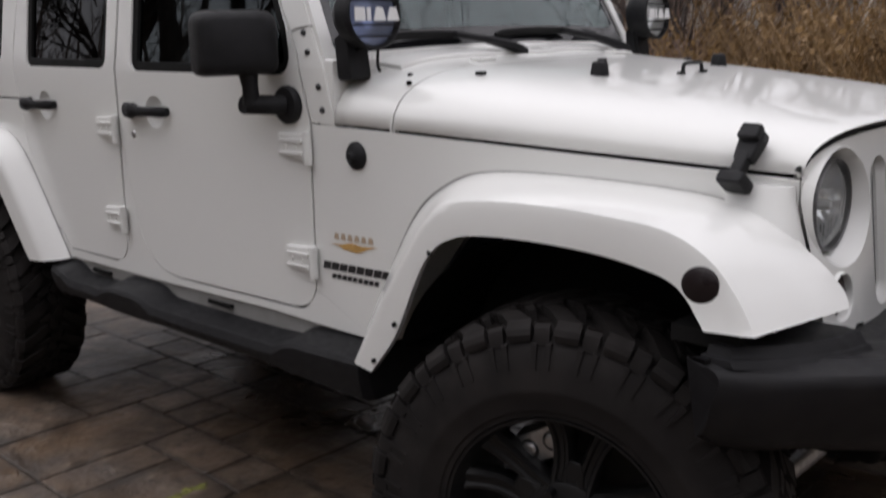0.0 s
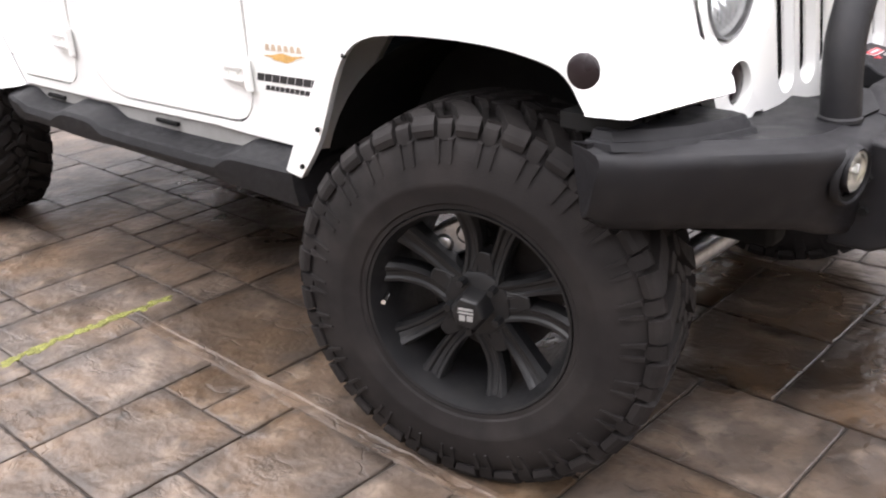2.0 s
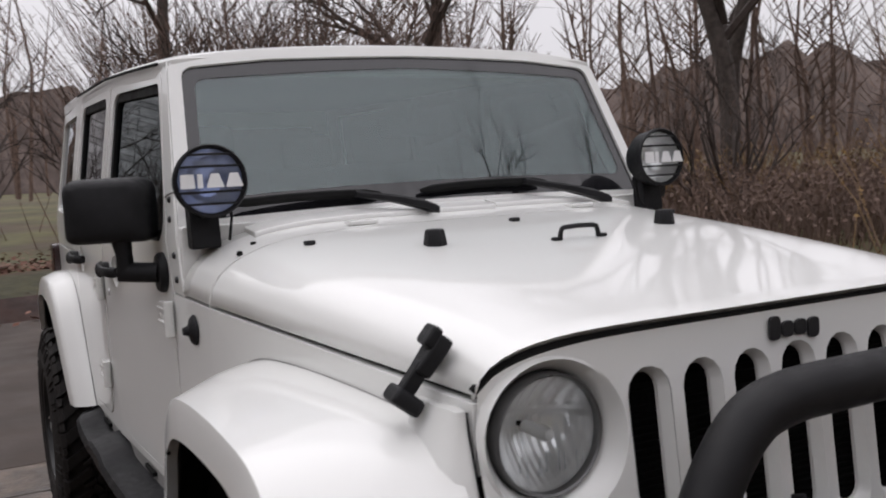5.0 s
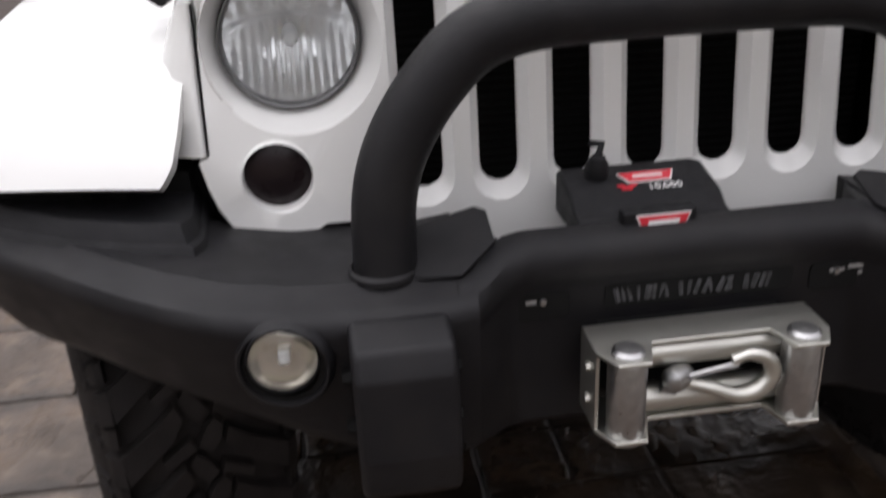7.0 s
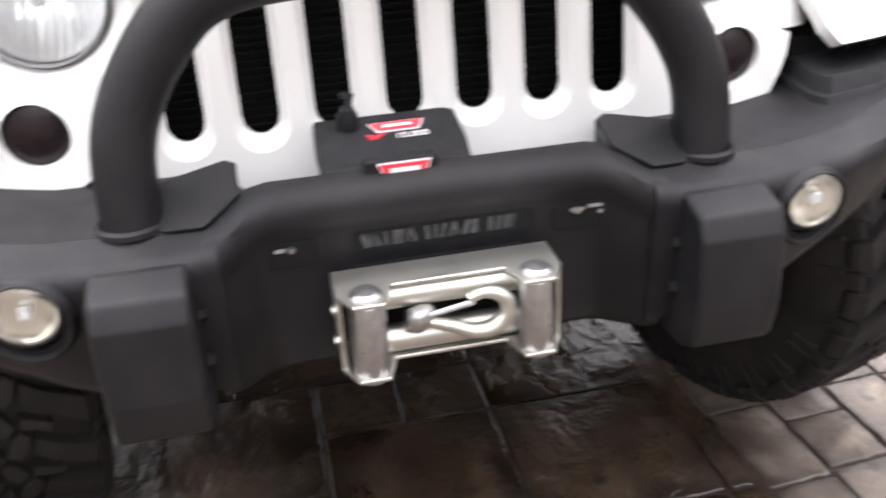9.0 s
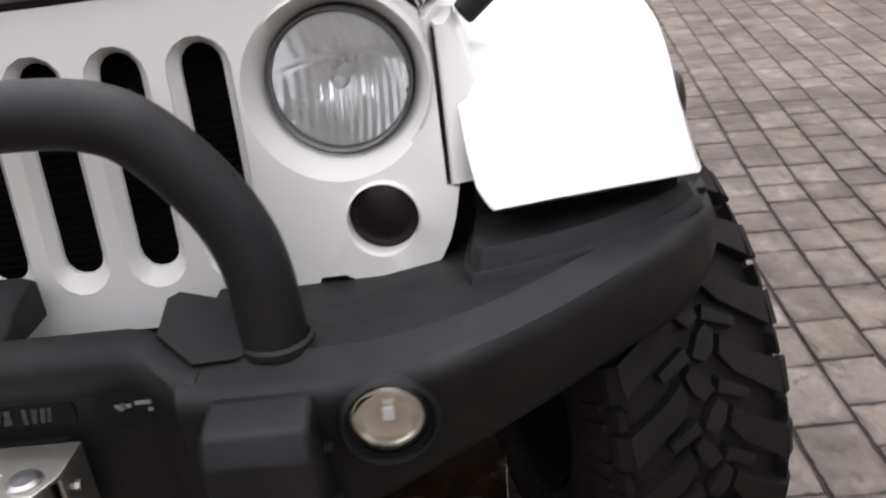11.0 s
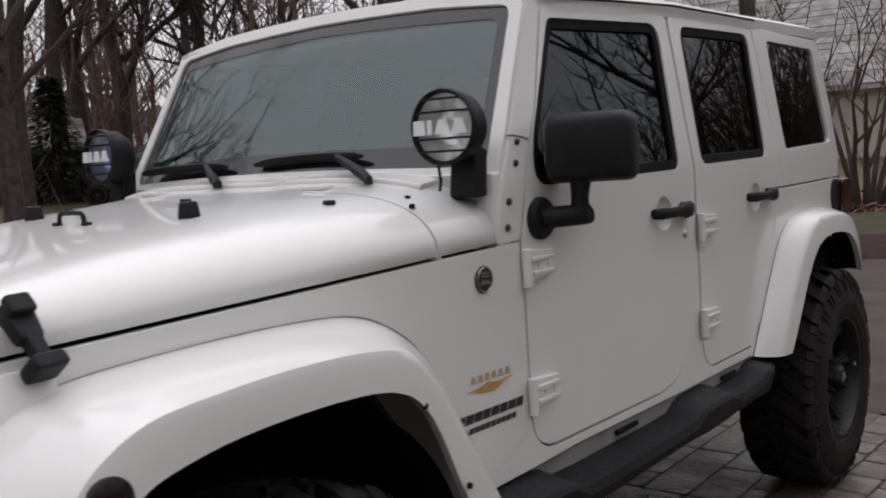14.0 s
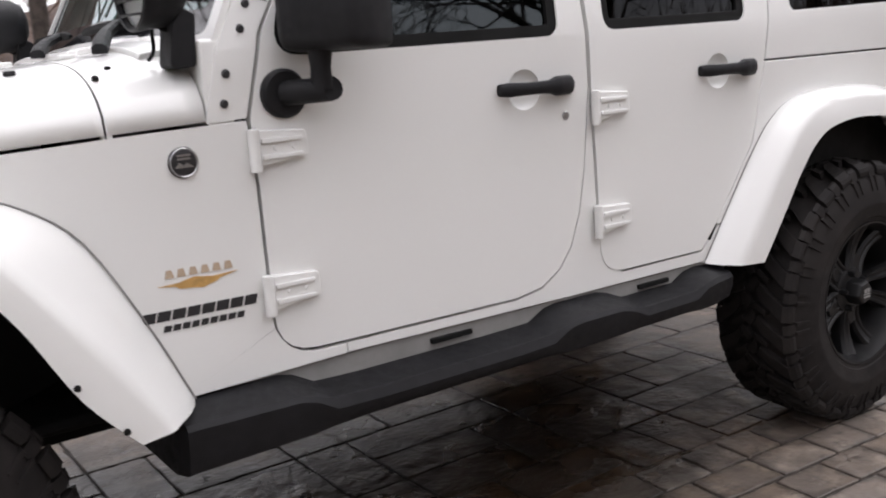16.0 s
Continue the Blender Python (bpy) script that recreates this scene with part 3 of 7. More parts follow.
FRONT_FLARE = [((0.490, 0.925), (0.431, 0.923), (0.345, 0.920)), ((0.474, 0.949), (0.414, 0.951), (0.327, 0.940)), ((0.440, 0.982), (0.385, 0.990), (0.304, 0.966)),
               ((0.395, 1.015), (0.335, 1.040), (0.268, 0.991)), ((0.320, 1.065), (0.255, 1.077), (0.205, 1.006)),
               ((0.200, 1.095), (0.140, 1.089), (0.105, 1.018)), ((0.020, 1.110), (-0.010, 1.094), (-0.020, 1.022)),
               ((-0.180, 1.117), (-0.170, 1.088), (-0.150, 1.018)), ((-0.340, 1.110), (-0.285, 1.067), (-0.245, 1.003)),
               ((-0.440, 1.075), (-0.348, 1.022), (-0.315, 0.965)), ((-0.535, 0.995), (-0.412, 0.940), (-0.373, 0.888)),
               ((-0.635, 0.810), (-0.525, 0.785), (-0.456, 0.737)), ((-0.712, 0.635), (-0.622, 0.632), (-0.552, 0.625))]
REAR_FLARE = [((-2.27, 0.650), (-2.36, 0.635), (-2.455, 0.630)), ((-2.37, 0.79), (-2.445, 0.78), (-2.535, 0.76)),
              ((-2.485, 0.945), (-2.54, 0.935), (-2.615, 0.895)), ((-2.58, 1.045), (-2.615, 1.03), (-2.672, 0.965)),
              ((-2.70, 1.103), (-2.72, 1.087), (-2.75, 1.010)), ((-2.90, 1.120), (-2.90, 1.102), (-2.90, 1.028)),
              ((-3.12, 1.107), (-3.12, 1.087), (-3.10, 1.008)), ((-3.27, 1.05), (-3.26, 1.03), (-3.21, 0.955)),
              ((-3.37, 0.94), (-3.355, 0.93), (-3.295, 0.88)), ((-3.42, 0.83), (-3.40, 0.83), (-3.345, 0.82))]
for s in (1, -1):
    ff = flare(s, FRONT_FLARE, [0.924, 0.908, 0.90, 0.90, 0.895, 0.875], [0.908, 0.894, 0.890, 0.888, 0.880, 0.864], [0.655, 0.637, 0.629, 0.624, 0.614] + [body_y(st[0][0], st[0][1]) - 0.006 for st in FRONT_FLARE[5:]], "front_flare")
    flare(s, REAR_FLARE, [0.868, 0.890, 0.90, 0.90, 0.885], [0.852, 0.875, 0.882, 0.880, 0.865], [0.780, 0.778, 0.782, 0.775, 0.76], "rear_flare")
    bm = bmesh.new()
    lathe(bm, [(0.0, 0.012), (0.026, 0.010), (0.035, 0.004), (0.037, -0.006)], side_frame(0.326, s * 0.902, 0.991, s), 28)
    part("side_marker", bm, SMOKED, ff, "dark round side marker lens")
    for x, z in ((-0.335, 0.958), (-0.455, 0.770), (-0.53, 0.665)):
        bm = bmesh.new()
        lathe(bm, [(0.0, 0.004), (0.006, 0.003), (0.007, -0.003)], side_frame(x + 0.008, s * 0.893, z, s), 8)
        part("flare_clip", bm, SEAM, ff)

# black wheel wells
for x0 in (0.0, -2.946):
    for s in (1, -1):
        bm = bmesh.new()
        rings = []
        for y in (0.50, 0.80):
            rings.append([(min(0.345, x0 + 0.56 * math.cos(a)), s * y, 0.50 + 0.56 * math.sin(a) * (0.93 if x0 == 0 else 0.96)) for a in np.linspace(0.55, math.pi - 0.35, 21)])
        rings.insert(0, [(x0 + 0.02 * math.cos(a), s * 0.50, 0.52) for a in np.linspace(0.55, math.pi - 0.35, 21)])
        loft(bm, rings, closed=False)
        part("wheel_liner", bm, SEAM, car)


# wheels
def wheel(x, y, s, turn=0.0, spin=-10.0):
    """Built with its axle along local z, the outer face up; s: the side of the car."""
    hub = new("wheel")
    hub.parent = car
    hub.matrix_basis = Matrix.Translation((x, y, 0.442)) @ Matrix.Rotation(radians(turn), 4, "Z") @ Matrix.Rotation(radians(-90 * s), 4, "X") @ Matrix.Rotation(radians(spin), 4, "Z")
    I = Matrix.Identity(4)
    bm = bmesh.new()
    half = 0.150
    prof = [(0.236, half - 0.034), (0.240, half - 0.012), (0.244, half - 0.004), (0.254, half - 0.003), (0.258, half + 0.002), (0.292, half + 0.008), (0.300, half + 0.0105), (0.306, half + 0.0095), (0.340, half + 0.006), (0.375, half - 0.004), (0.396, half - 0.017), (0.408, half - 0.034),
            (0.4150, 0.09), (0.4185, 0.05), (0.4195, 0.0)]
    prof = prof + [(r, -h) for r, h in prof[-2::-1]]
    lathe(bm, prof, I, 120)
    tyre = part("tyre", bm, RUBBER, hub, "chunky mud-terrain tyre with dust on its lugs", smooth=30)
    R, lugs = 0.441, 26
    pitch = 2 * math.pi / lugs
    # shoulder blocks, a wide one and a recessed one in turn, with ribs down the sidewall
    bm = bmesh.new()
    for k in range(lugs):
        for sign in (1, -1):
            stagger = 0.0 if sign > 0 else 0.5
            for w, out, inner, at in ((0.052, 0.0, 0.396, 0.0), (0.032, 0.005, 0.388, 0.52)):
                m = Matrix.Rotation((k + at + stagger) * pitch, 4, "Z")
                edge, start = half - out, 0.120
                outline = [((0.412, start), 1.0), ((R - 0.005 - 0.4 * out, start + 0.002), 0.97), ((R - 0.010 - 0.4 * out, edge - 0.024), 0.97), ((R - 0.020, edge - 0.012), 1.0), ((0.410, edge - 0.007), 0.98), ((inner, half - 0.009), 0.85), ((inner - 0.004, half - 0.03), 0.85), ((0.385, half - 0.045), 0.9)]
                loft(bm, [[m @ Vector((r, e * w / 2 * f, sign * h)) for (r, h), f in outline] for e in (-1, 1)])
            for at in (0.36, 0.68):
                m = Matrix.Rotation((k + at + stagger) * pitch, 4, "Z")
                rib = [((0.396, half - 0.022), 1.0), ((0.392, half - 0.003), 0.8), ((0.345, half + 0.009), 0.4), ((0.341, half + 0.0), 0.4)]
                loft(bm, [[m @ Vector((r, e * 0.007 * f, sign * h)) for (r, h), f in rib] for e in (-1, 1)])
    tagged(part("shoulder_tread", bm, RUBBER, tyre, smooth=25), kind="stuff")
    # claw blocks that slant from the middle out to both shoulders, hooked at their inner ends
    bm = bmesh.new()

    def block(outline, at, sign):
        low, top = [], []
        for u, h in outline:
            for ring, r, grow_by in ((low, 0.410, 1.06), (top, R - 0.35 * h * h, 0.97)):
                mid_u = sum(q[0] for q in outline) / len(outline)
                a = at * pitch + s * (mid_u + (u - mid_u) * grow_by) / R
                ring.append((r * math.cos(a), r * math.sin(a), sign * h))
        loft(bm, [low, top])

    for k in range(lugs):
        for sign in (1, -1):
            at = k + (0.0 if sign > 0 else 0.5)
            block([(-0.088, 0.036), (-0.062, 0.028), (-0.030, 0.048), (0.026, 0.119), (-0.026, 0.123), (-0.062, 0.066)], at, sign)
            block([(-0.096, 0.004), (-0.066, -0.012), (-0.052, 0.006), (-0.070, 0.022), (-0.094, 0.028), (-0.108, 0.018)], at, sign)
            block([(-0.028, 0.022), (-0.008, 0.016), (0.014, 0.062), (0.000, 0.066)], at, sign)
    tagged(part("centre_tread", bm, RUBBER, tyre, smooth=25), kind="stuff")
    bm = bmesh.new()
    lathe(bm, [(0.238, half - 0.032), (0.242, half - 0.012), (0.240, half - 0.003), (0.234, half - 0.005), (0.231, half - 0.016), (0.223, half - 0.035), (0.217, 0.05), (0.213, 0.0), (0.215, -0.12), (0.225, -0.14)], I, 72)
    rim = part("rim", bm, RIM_BLACK, hub, "satin black alloy rim with paired spokes", smooth=50)
    bm = bmesh.new()
    lathe(bm, [(0.0, 0.088), (0.062, 0.088), (0.076, 0.082), (0.084, 0.064), (0.086, 0.0), (0.0, 0.0)], I, 40)
    part("hub_plate", bm, RIM_BLACK, rim, smooth=40)
    for k in range(5):
        m = Matrix.Rotation(2 * math.pi * k / 5 + math.pi / 2, 4, "Z")
        for d in (-1, 1):
            rings = []
            for t in np.linspace(0, 1, 11):
                r = 0.058 + t * 0.174
                off = d * (0.026 + 0.004 * t + 0.038 * t ** 2.4)
                z = 0.086 - 0.014 * math.sin(math.pi * t) + 0.030 * t ** 2.5
                w = 0.0220 - 0.0015 * math.sin(math.pi * t) + 0.013 * t ** 3
                rings.append([m @ Vector((r, off + e * w, z + h)) for e, h in ((-1, -0.046), (1, -0.046), (1, -0.012), (0.72, 0), (0.42, -0.001), (0.22, -0.007), (-0.22, -0.007), (-0.42, -0.001), (-0.72, 0), (-1, -0.012))])
            bm = bmesh.new()
            loft(bm, rings)
            part("spoke", bm, RIM_BLACK, rim, smooth=25)
        # web that joins each pair near the hub
        bm = bmesh.new()
        loft(bm, [[m @ Vector((r, e * w, z)) for e, z in ((-1, 0.03), (1, 0.03), (1, 0.078), (-1, 0.078))] for r, w in ((0.06, 0.03), (0.10, 0.022), (0.125, 0.012))])
        part("spoke_web", bm, RIM_BLACK, rim, bevel=0.004)
    bm = bmesh.new()
    lathe(bm, [(0.046, 0.07), (0.044, 0.128), (0.036, 0.140), (0.0, 0.142)], I, 6)
    cap = part("centre_cap", bm, RIM_BLACK, rim, bevel=0.004)
    bm = bmesh.new()
    for px, py, sx, sy in ((0, 0.013, 0.036, 0.005), (0, 0.0045, 0.036, 0.004), (-0.009, -0.008, 0.014, 0.013), (0.009, -0.008, 0.014, 0.013)):
        box(bm, (px, py, 0.1425), (sx, sy, 0.002), Matrix.Rotation(radians(-spin), 4, "Z"))
    part("cap_emblem", bm, GREY_PLASTIC, rim, "small grey emblem drawn as plain bars")
    for k in range(5):
        bm = bmesh.new()
        a = 2 * math.pi * (k + 0.5) / 5 + math.pi / 2
        lathe(bm, [(0.0, 0.110), (0.009, 0.110), (0.011, 0.104), (0.011, 0.06)], Matrix.Translation((0.061 * math.cos(a), 0.061 * math.sin(a), 0)), 6)
        part("wheel_nut", bm, RIM_BLACK, rim)
    bm = bmesh.new()
    a = radians(182 - spin)
    tube(bm, [(0.221 * math.cos(a), 0.221 * math.sin(a), half - 0.06), (0.209 * math.cos(a), 0.209 * math.sin(a), half - 0.018)], 0.006, 8)
    part("valve", bm, CHROME, rim)
    bm = bmesh.new()
    lathe(bm, [(0.0, -0.02), (0.165, -0.02), (0.165, -0.035), (0.0, -0.035)], I, 40)
    part("brake_disc", bm, DARK_IRON, hub, "dark iron brake disc")
    bm = bmesh.new()
    a = radians(118 - spin)
    mc = Matrix.Rotation(a, 4, "Z")
    box(bm, (0.145, 0.0, 0.0), (0.075, 0.11, 0.07), mc)
    for e in (-1, 1):
        lathe(bm, [(0.0, 0.045), (0.020, 0.044), (0.023, 0.036), (0.023, 0.0)], mc @ Matrix.Translation((0.145, e * 0.030, 0)), 14)
    part("brake_caliper", bm, STEEL, hub, "bare metal brake caliper", 0.008)


for x in (0.0, -2.946):
    for s in (1, -1):
        wheel(x, s * (0.797 if x == 0 else 0.768), s, 17.5 if x == 0 else 0.0, -10.0 if s < 0 else (25.0 if x == 0 else 12.0))


# grille: a pressed face with seven slots and two lamp bowls
def grille_x(y, z):
    sweep = 0.014 + 0.038 * min(1.0, max(0.0, (z - 0.90) / 0.2))
    return 0.438 - (z - 0.87) * 0.095 - sweep * min(1.0, abs(y) / 0.59) ** 4


def slot(cy, w, z0, z1, n=8):
    r = w / 2
    top = [(cy + r * math.cos(a), z1 - r + r * math.sin(a)) for a in np.linspace(0, math.pi, n)]
    return top + [(cy + r * math.cos(a), z0 + r + r * math.sin(a)) for a in np.linspace(math.pi, 2 * math.pi, n)]


SLOTS = [-0.313 + 0.1043 * k for k in range(7)]
HEAD_Y, HEAD_Z, PARK_Y, PARK_Z = 0.477, 1.076, 0.511, 0.903


def grille_top(y):
    u = min(1.0, abs(y) / 0.592)
    return 1.134 + 0.081 * max(0.0, 1 - u ** 6) ** 0.55


outline = [(y, grille_top(y)) for y in np.linspace(-0.585, 0.585, 41)]
half_side = [(0.596, 1.06), (0.597, 0.934), (0.612, 0.928), (0.604, 0.895), (0.594, 0.866), (0.581, 0.843), (0.564, 0.824), (0.545, 0.812), (0.524, 0.806), (0.503, 0.807), (0.484, 0.814), (0.468, 0.825), (0.452, 0.835), (0.42, 0.835), (0.40, 0.790)]
outline = outline + half_side + [(-y, z) for y, z in half_side[::-1]]
holes = [slot(c, 0.080, 0.846, 1.160) for c in SLOTS]
for s in (1, -1):
    holes += [circle(s * HEAD_Y, HEAD_Z, 0.119, 40), circle(s * PARK_Y, PARK_Z, 0.050, 28)]
bm = bmesh.new()
for loop in (outline, *holes):
    vs = [bm.verts.new((0, y, z)) for y, z in loop]
    for i in range(len(vs)):
        bm.edges.new((vs[i - 1], vs[i]))
bmesh.ops.triangle_fill(bm, use_beauty=True, edges=bm.edges[:], normal=(1, 0, 0))
for y in (-0.54, -0.48, -0.40, -0.2, 0.0, 0.2, 0.40, 0.48, 0.54):
    bmesh.ops.bisect_plane(bm, geom=bm.verts[:] + bm.edges[:] + bm.faces[:], plane_co=(0, y, 0), plane_no=(0, 1, 0))
for v in bm.verts:
    v.co.x = grille_x(v.co.y, v.co.z)
rim_edges = [e for e in bm.edges if len(e.link_faces) == 1]
outer_edges = [e for e in rim_edges if all(abs(v.co.y) > 0.39 and not any((abs(v.co.y) - q) ** 2 + (v.co.z - w) ** 2 < r * r for q, w, r in ((HEAD_Y, HEAD_Z, 0.1235), (PARK_Y, PARK_Z, 0.054))) or v.co.z > 1.14 or v.co.z < 0.83 for v in e.verts)]
got = bmesh.ops.extrude_edge_only(bm, edges=outer_edges)
for v in got["geom"]:
    if isinstance(v, bmesh.types.BMVert):
        v.co.x -= 0.03
for c in SLOTS:
    rings = []
    for w, z0, z1, d in ((0.080, 0.846, 1.160, 0.0), (0.073, 0.852, 1.157, 0.005), (0.055, 0.867, 1.149, 0.016), (0.053, 0.868, 1.148, 0.022)):
        rings.append([(grille_x(c, z) - d, y, z) for y, z in slot(c, w, z0, z1)])
    loft(bm, rings, True, False)
for s in (1, -1):
    cx = grille_x(HEAD_Y, HEAD_Z)
    for (yy, zz, prof, n) in ((HEAD_Y, HEAD_Z, ((0.119, None), (0.115, 0.000), (0.104, -0.016), (0.097, -0.028), (0.094, -0.038), (0.094, -0.06)), 40),
                              (PARK_Y, PARK_Z, ((0.050, None), (0.047, 0.001), (0.045, -0.008), (0.045, -0.02)), 28)):
        rings = []
        for r, d in prof:
            ring = []
            for y, z in circle(s * yy, zz, r, n):
                flat = grille_x(yy, zz)
                ring.append((grille_x(y, z) if d is None else 0.35 * grille_x(y, z) + 0.65 * flat + d, y, z))
            rings.append(ring)
        loft(bm, rings, True, False)
bmesh.ops.remove_doubles(bm, verts=bm.verts[:], dist=0.0004)
grille = part("grille", bm, WHITE, car, "white pressed grille with seven upright slots", smooth=28)
# front edge of each wing, beside the grille
for s in (1, -1):
    bm = bmesh.new()
    rings = []
    for z in np.linspace(0.934, 1.128, 11):
        x = grille_x(0.6, z) - 0.003
        k = min(1.0, max(0.0, (z - 1.0) / 0.128)) ** 1.5
        out = 0.662 - 0.040 * k
        rings.append([(px, s * py, z) for px, py in ((x - 0.13, 0.585), (x - 0.012, 0.6015), (x - 0.003, 0.6025), (x, 0.606), (x - 0.001, 0.612), (x - 0.008, 0.612 + (out - 0.612) * 0.5), (x - 0.028, out - 0.004), (x - 0.055, out), (x - 0.13, out))])
    loft(bm, rings)
    part("wing_edge", bm, WHITE, car, smooth=50)
    # black bead set in the gap beside the grille to draw its shade
    bm = bmesh.new()
    tube(bm, [(grille_x(0.6, z) - 0.008, s * 0.5995, z) for z in np.linspace(0.930, 1.125, 8)], 0.0016, 6)
    part("wing_gap", bm, SEAM, car)
# hood seal line above the grille
bm = bmesh.new()
tube(bm, [(grille_x(y, grille_top(y)) - 0.006, y, grille_top(y) + 0.004) for y in np.linspace(-0.588, 0.588, 49)], 0.0085, 6)
part("hood_seal", bm, SEAM, grille, "black rubber hood seal")
# radiator behind the slots
bm = bmesh.new()
box(bm, (0.300, 0, 0.99), (0.02, 0.745, 0.40))
for k in range(29):
    box(bm, (0.312, 0, 0.82 + 0.0125 * k), (0.012, 0.74, 0.004))
part("radiator", bm, SEAM, grille, "black radiator fins")
for s in (1, -1):
    m = facing(grille_x(HEAD_Y, HEAD_Z) - 0.016, s * HEAD_Y, HEAD_Z)
    lamp = new("headlight")
    lamp.parent = grille
    bm = bmesh.new()
    lathe(bm, [(0.093, -0.03), (0.093, 0.0), (0.0905, 0.004), (0.0875, 0.001), (0.0865, -0.012)], m, 48)
    part("bezel", bm, BEZEL, lamp, "dull dark retaining ring")
    bm = bmesh.new()
    dish = [(0.0870 * (1 - i / 22) + 0.0005, -0.012 - 0.075 * (1 - (1 - i / 22) ** 2)) for i in range(22)]
    lathe(bm, dish, Matrix.Identity(4), 120)
    for v in bm.verts:  # moulded optics
        if v.co.y < 0.012:
            v.co.z += 0.0022 * math.sin(v.co.x * 2 * math.pi / 0.0125)
        elif v.co.y > 0.03:
            v.co.z += 0.0016 * math.sin(v.co.x * 2 * math.pi / 0.017)
        else:
            v.co.z += 0.0010 * math.sin(v.co.y * 2 * math.pi / 0.012)
    bmesh.ops.transform(bm, matrix=m, verts=bm.verts[:])
    part("reflector", bm, MIRROR, lamp, smooth=180)
    bm = bmesh.new()
    lathe(bm, [(0.0, 0.012), (0.03, 0.0105), (0.06, 0.005), (0.087, -0.006)], m, 48)
    # moulded flutes of the lens
    flute = random.Random(29)
    for k in range(-6, 7):
        y = k * 0.011 + flute.uniform(-0.002, 0.002)
        tall = 0.9 * math.sqrt(max(0, 0.070 ** 2 - y * y))
        if abs(k) in (1, 2, 4, 5):
            box(bm, (y, -0.045 + 0.010 * flute.random(), 0.004 - 1.1 * y * y), (0.0028, tall * flute.uniform(0.35, 0.7), 0.002), m)
    lens = part("lens", bm, LENS_GLASS, lamp, "clear fluted headlight lens")
    lens.visible_shadow = False
    bm = bmesh.new()
    lathe(bm, [(0.0, -0.002), (0.008, -0.004), (0.0115, -0.012), (0.0115, -0.030), (0.009, -0.07)], m, 16)
    part("bulb_shield", bm, LABEL_WHITE, lamp, "pale bulb tip")
    bm = bmesh.new()
    mp = facing(grille_x(PARK_Y, PARK_Z) - 0.010, s * PARK_Y, PARK_Z)
    lathe(bm, [(0.0, 0.006), (0.03, 0.003), (0.045, -0.004), (0.046, -0.012)], mp, 28)
    part("parking_lamp", bm, SMOKED, grille, "dark smoked round parking lamp")

# badge over the slots: four plain dark shapes
for px, w, h, dz in ((-0.045, 0.024, 0.040, 0.002), (-0.016, 0.026, 0.027, -0.002), (0.014, 0.026, 0.027, -0.002), (0.044, 0.026, 0.034, -0.006)):
    bm = bmesh.new()
    f = facing(grille_x(px, 1.165) + 0.001, px - 0.009, 1.184 + dz)
    prism(bm, rounded([(-w / 2, -h / 2), (w / 2, -h / 2), (w / 2, h / 2), (-w / 2, h / 2)], 0.010), 0, 0.006, f)
    part("badge_shape", bm, DECAL_BLACK, grille, "dark raised badge shape", 0.0015)


# front bumper
def wing_x(y):
    """The bumper's front edge in plan."""
    return float(np.interp(abs(y), [0.28, 0.34, 0.42, 0.58, 0.67, 0.78, 0.86, 0.91, 0.935], [0.676, 0.678, 0.678, 0.664, 0.632, 0.556, 0.486, 0.430, 0.385]))


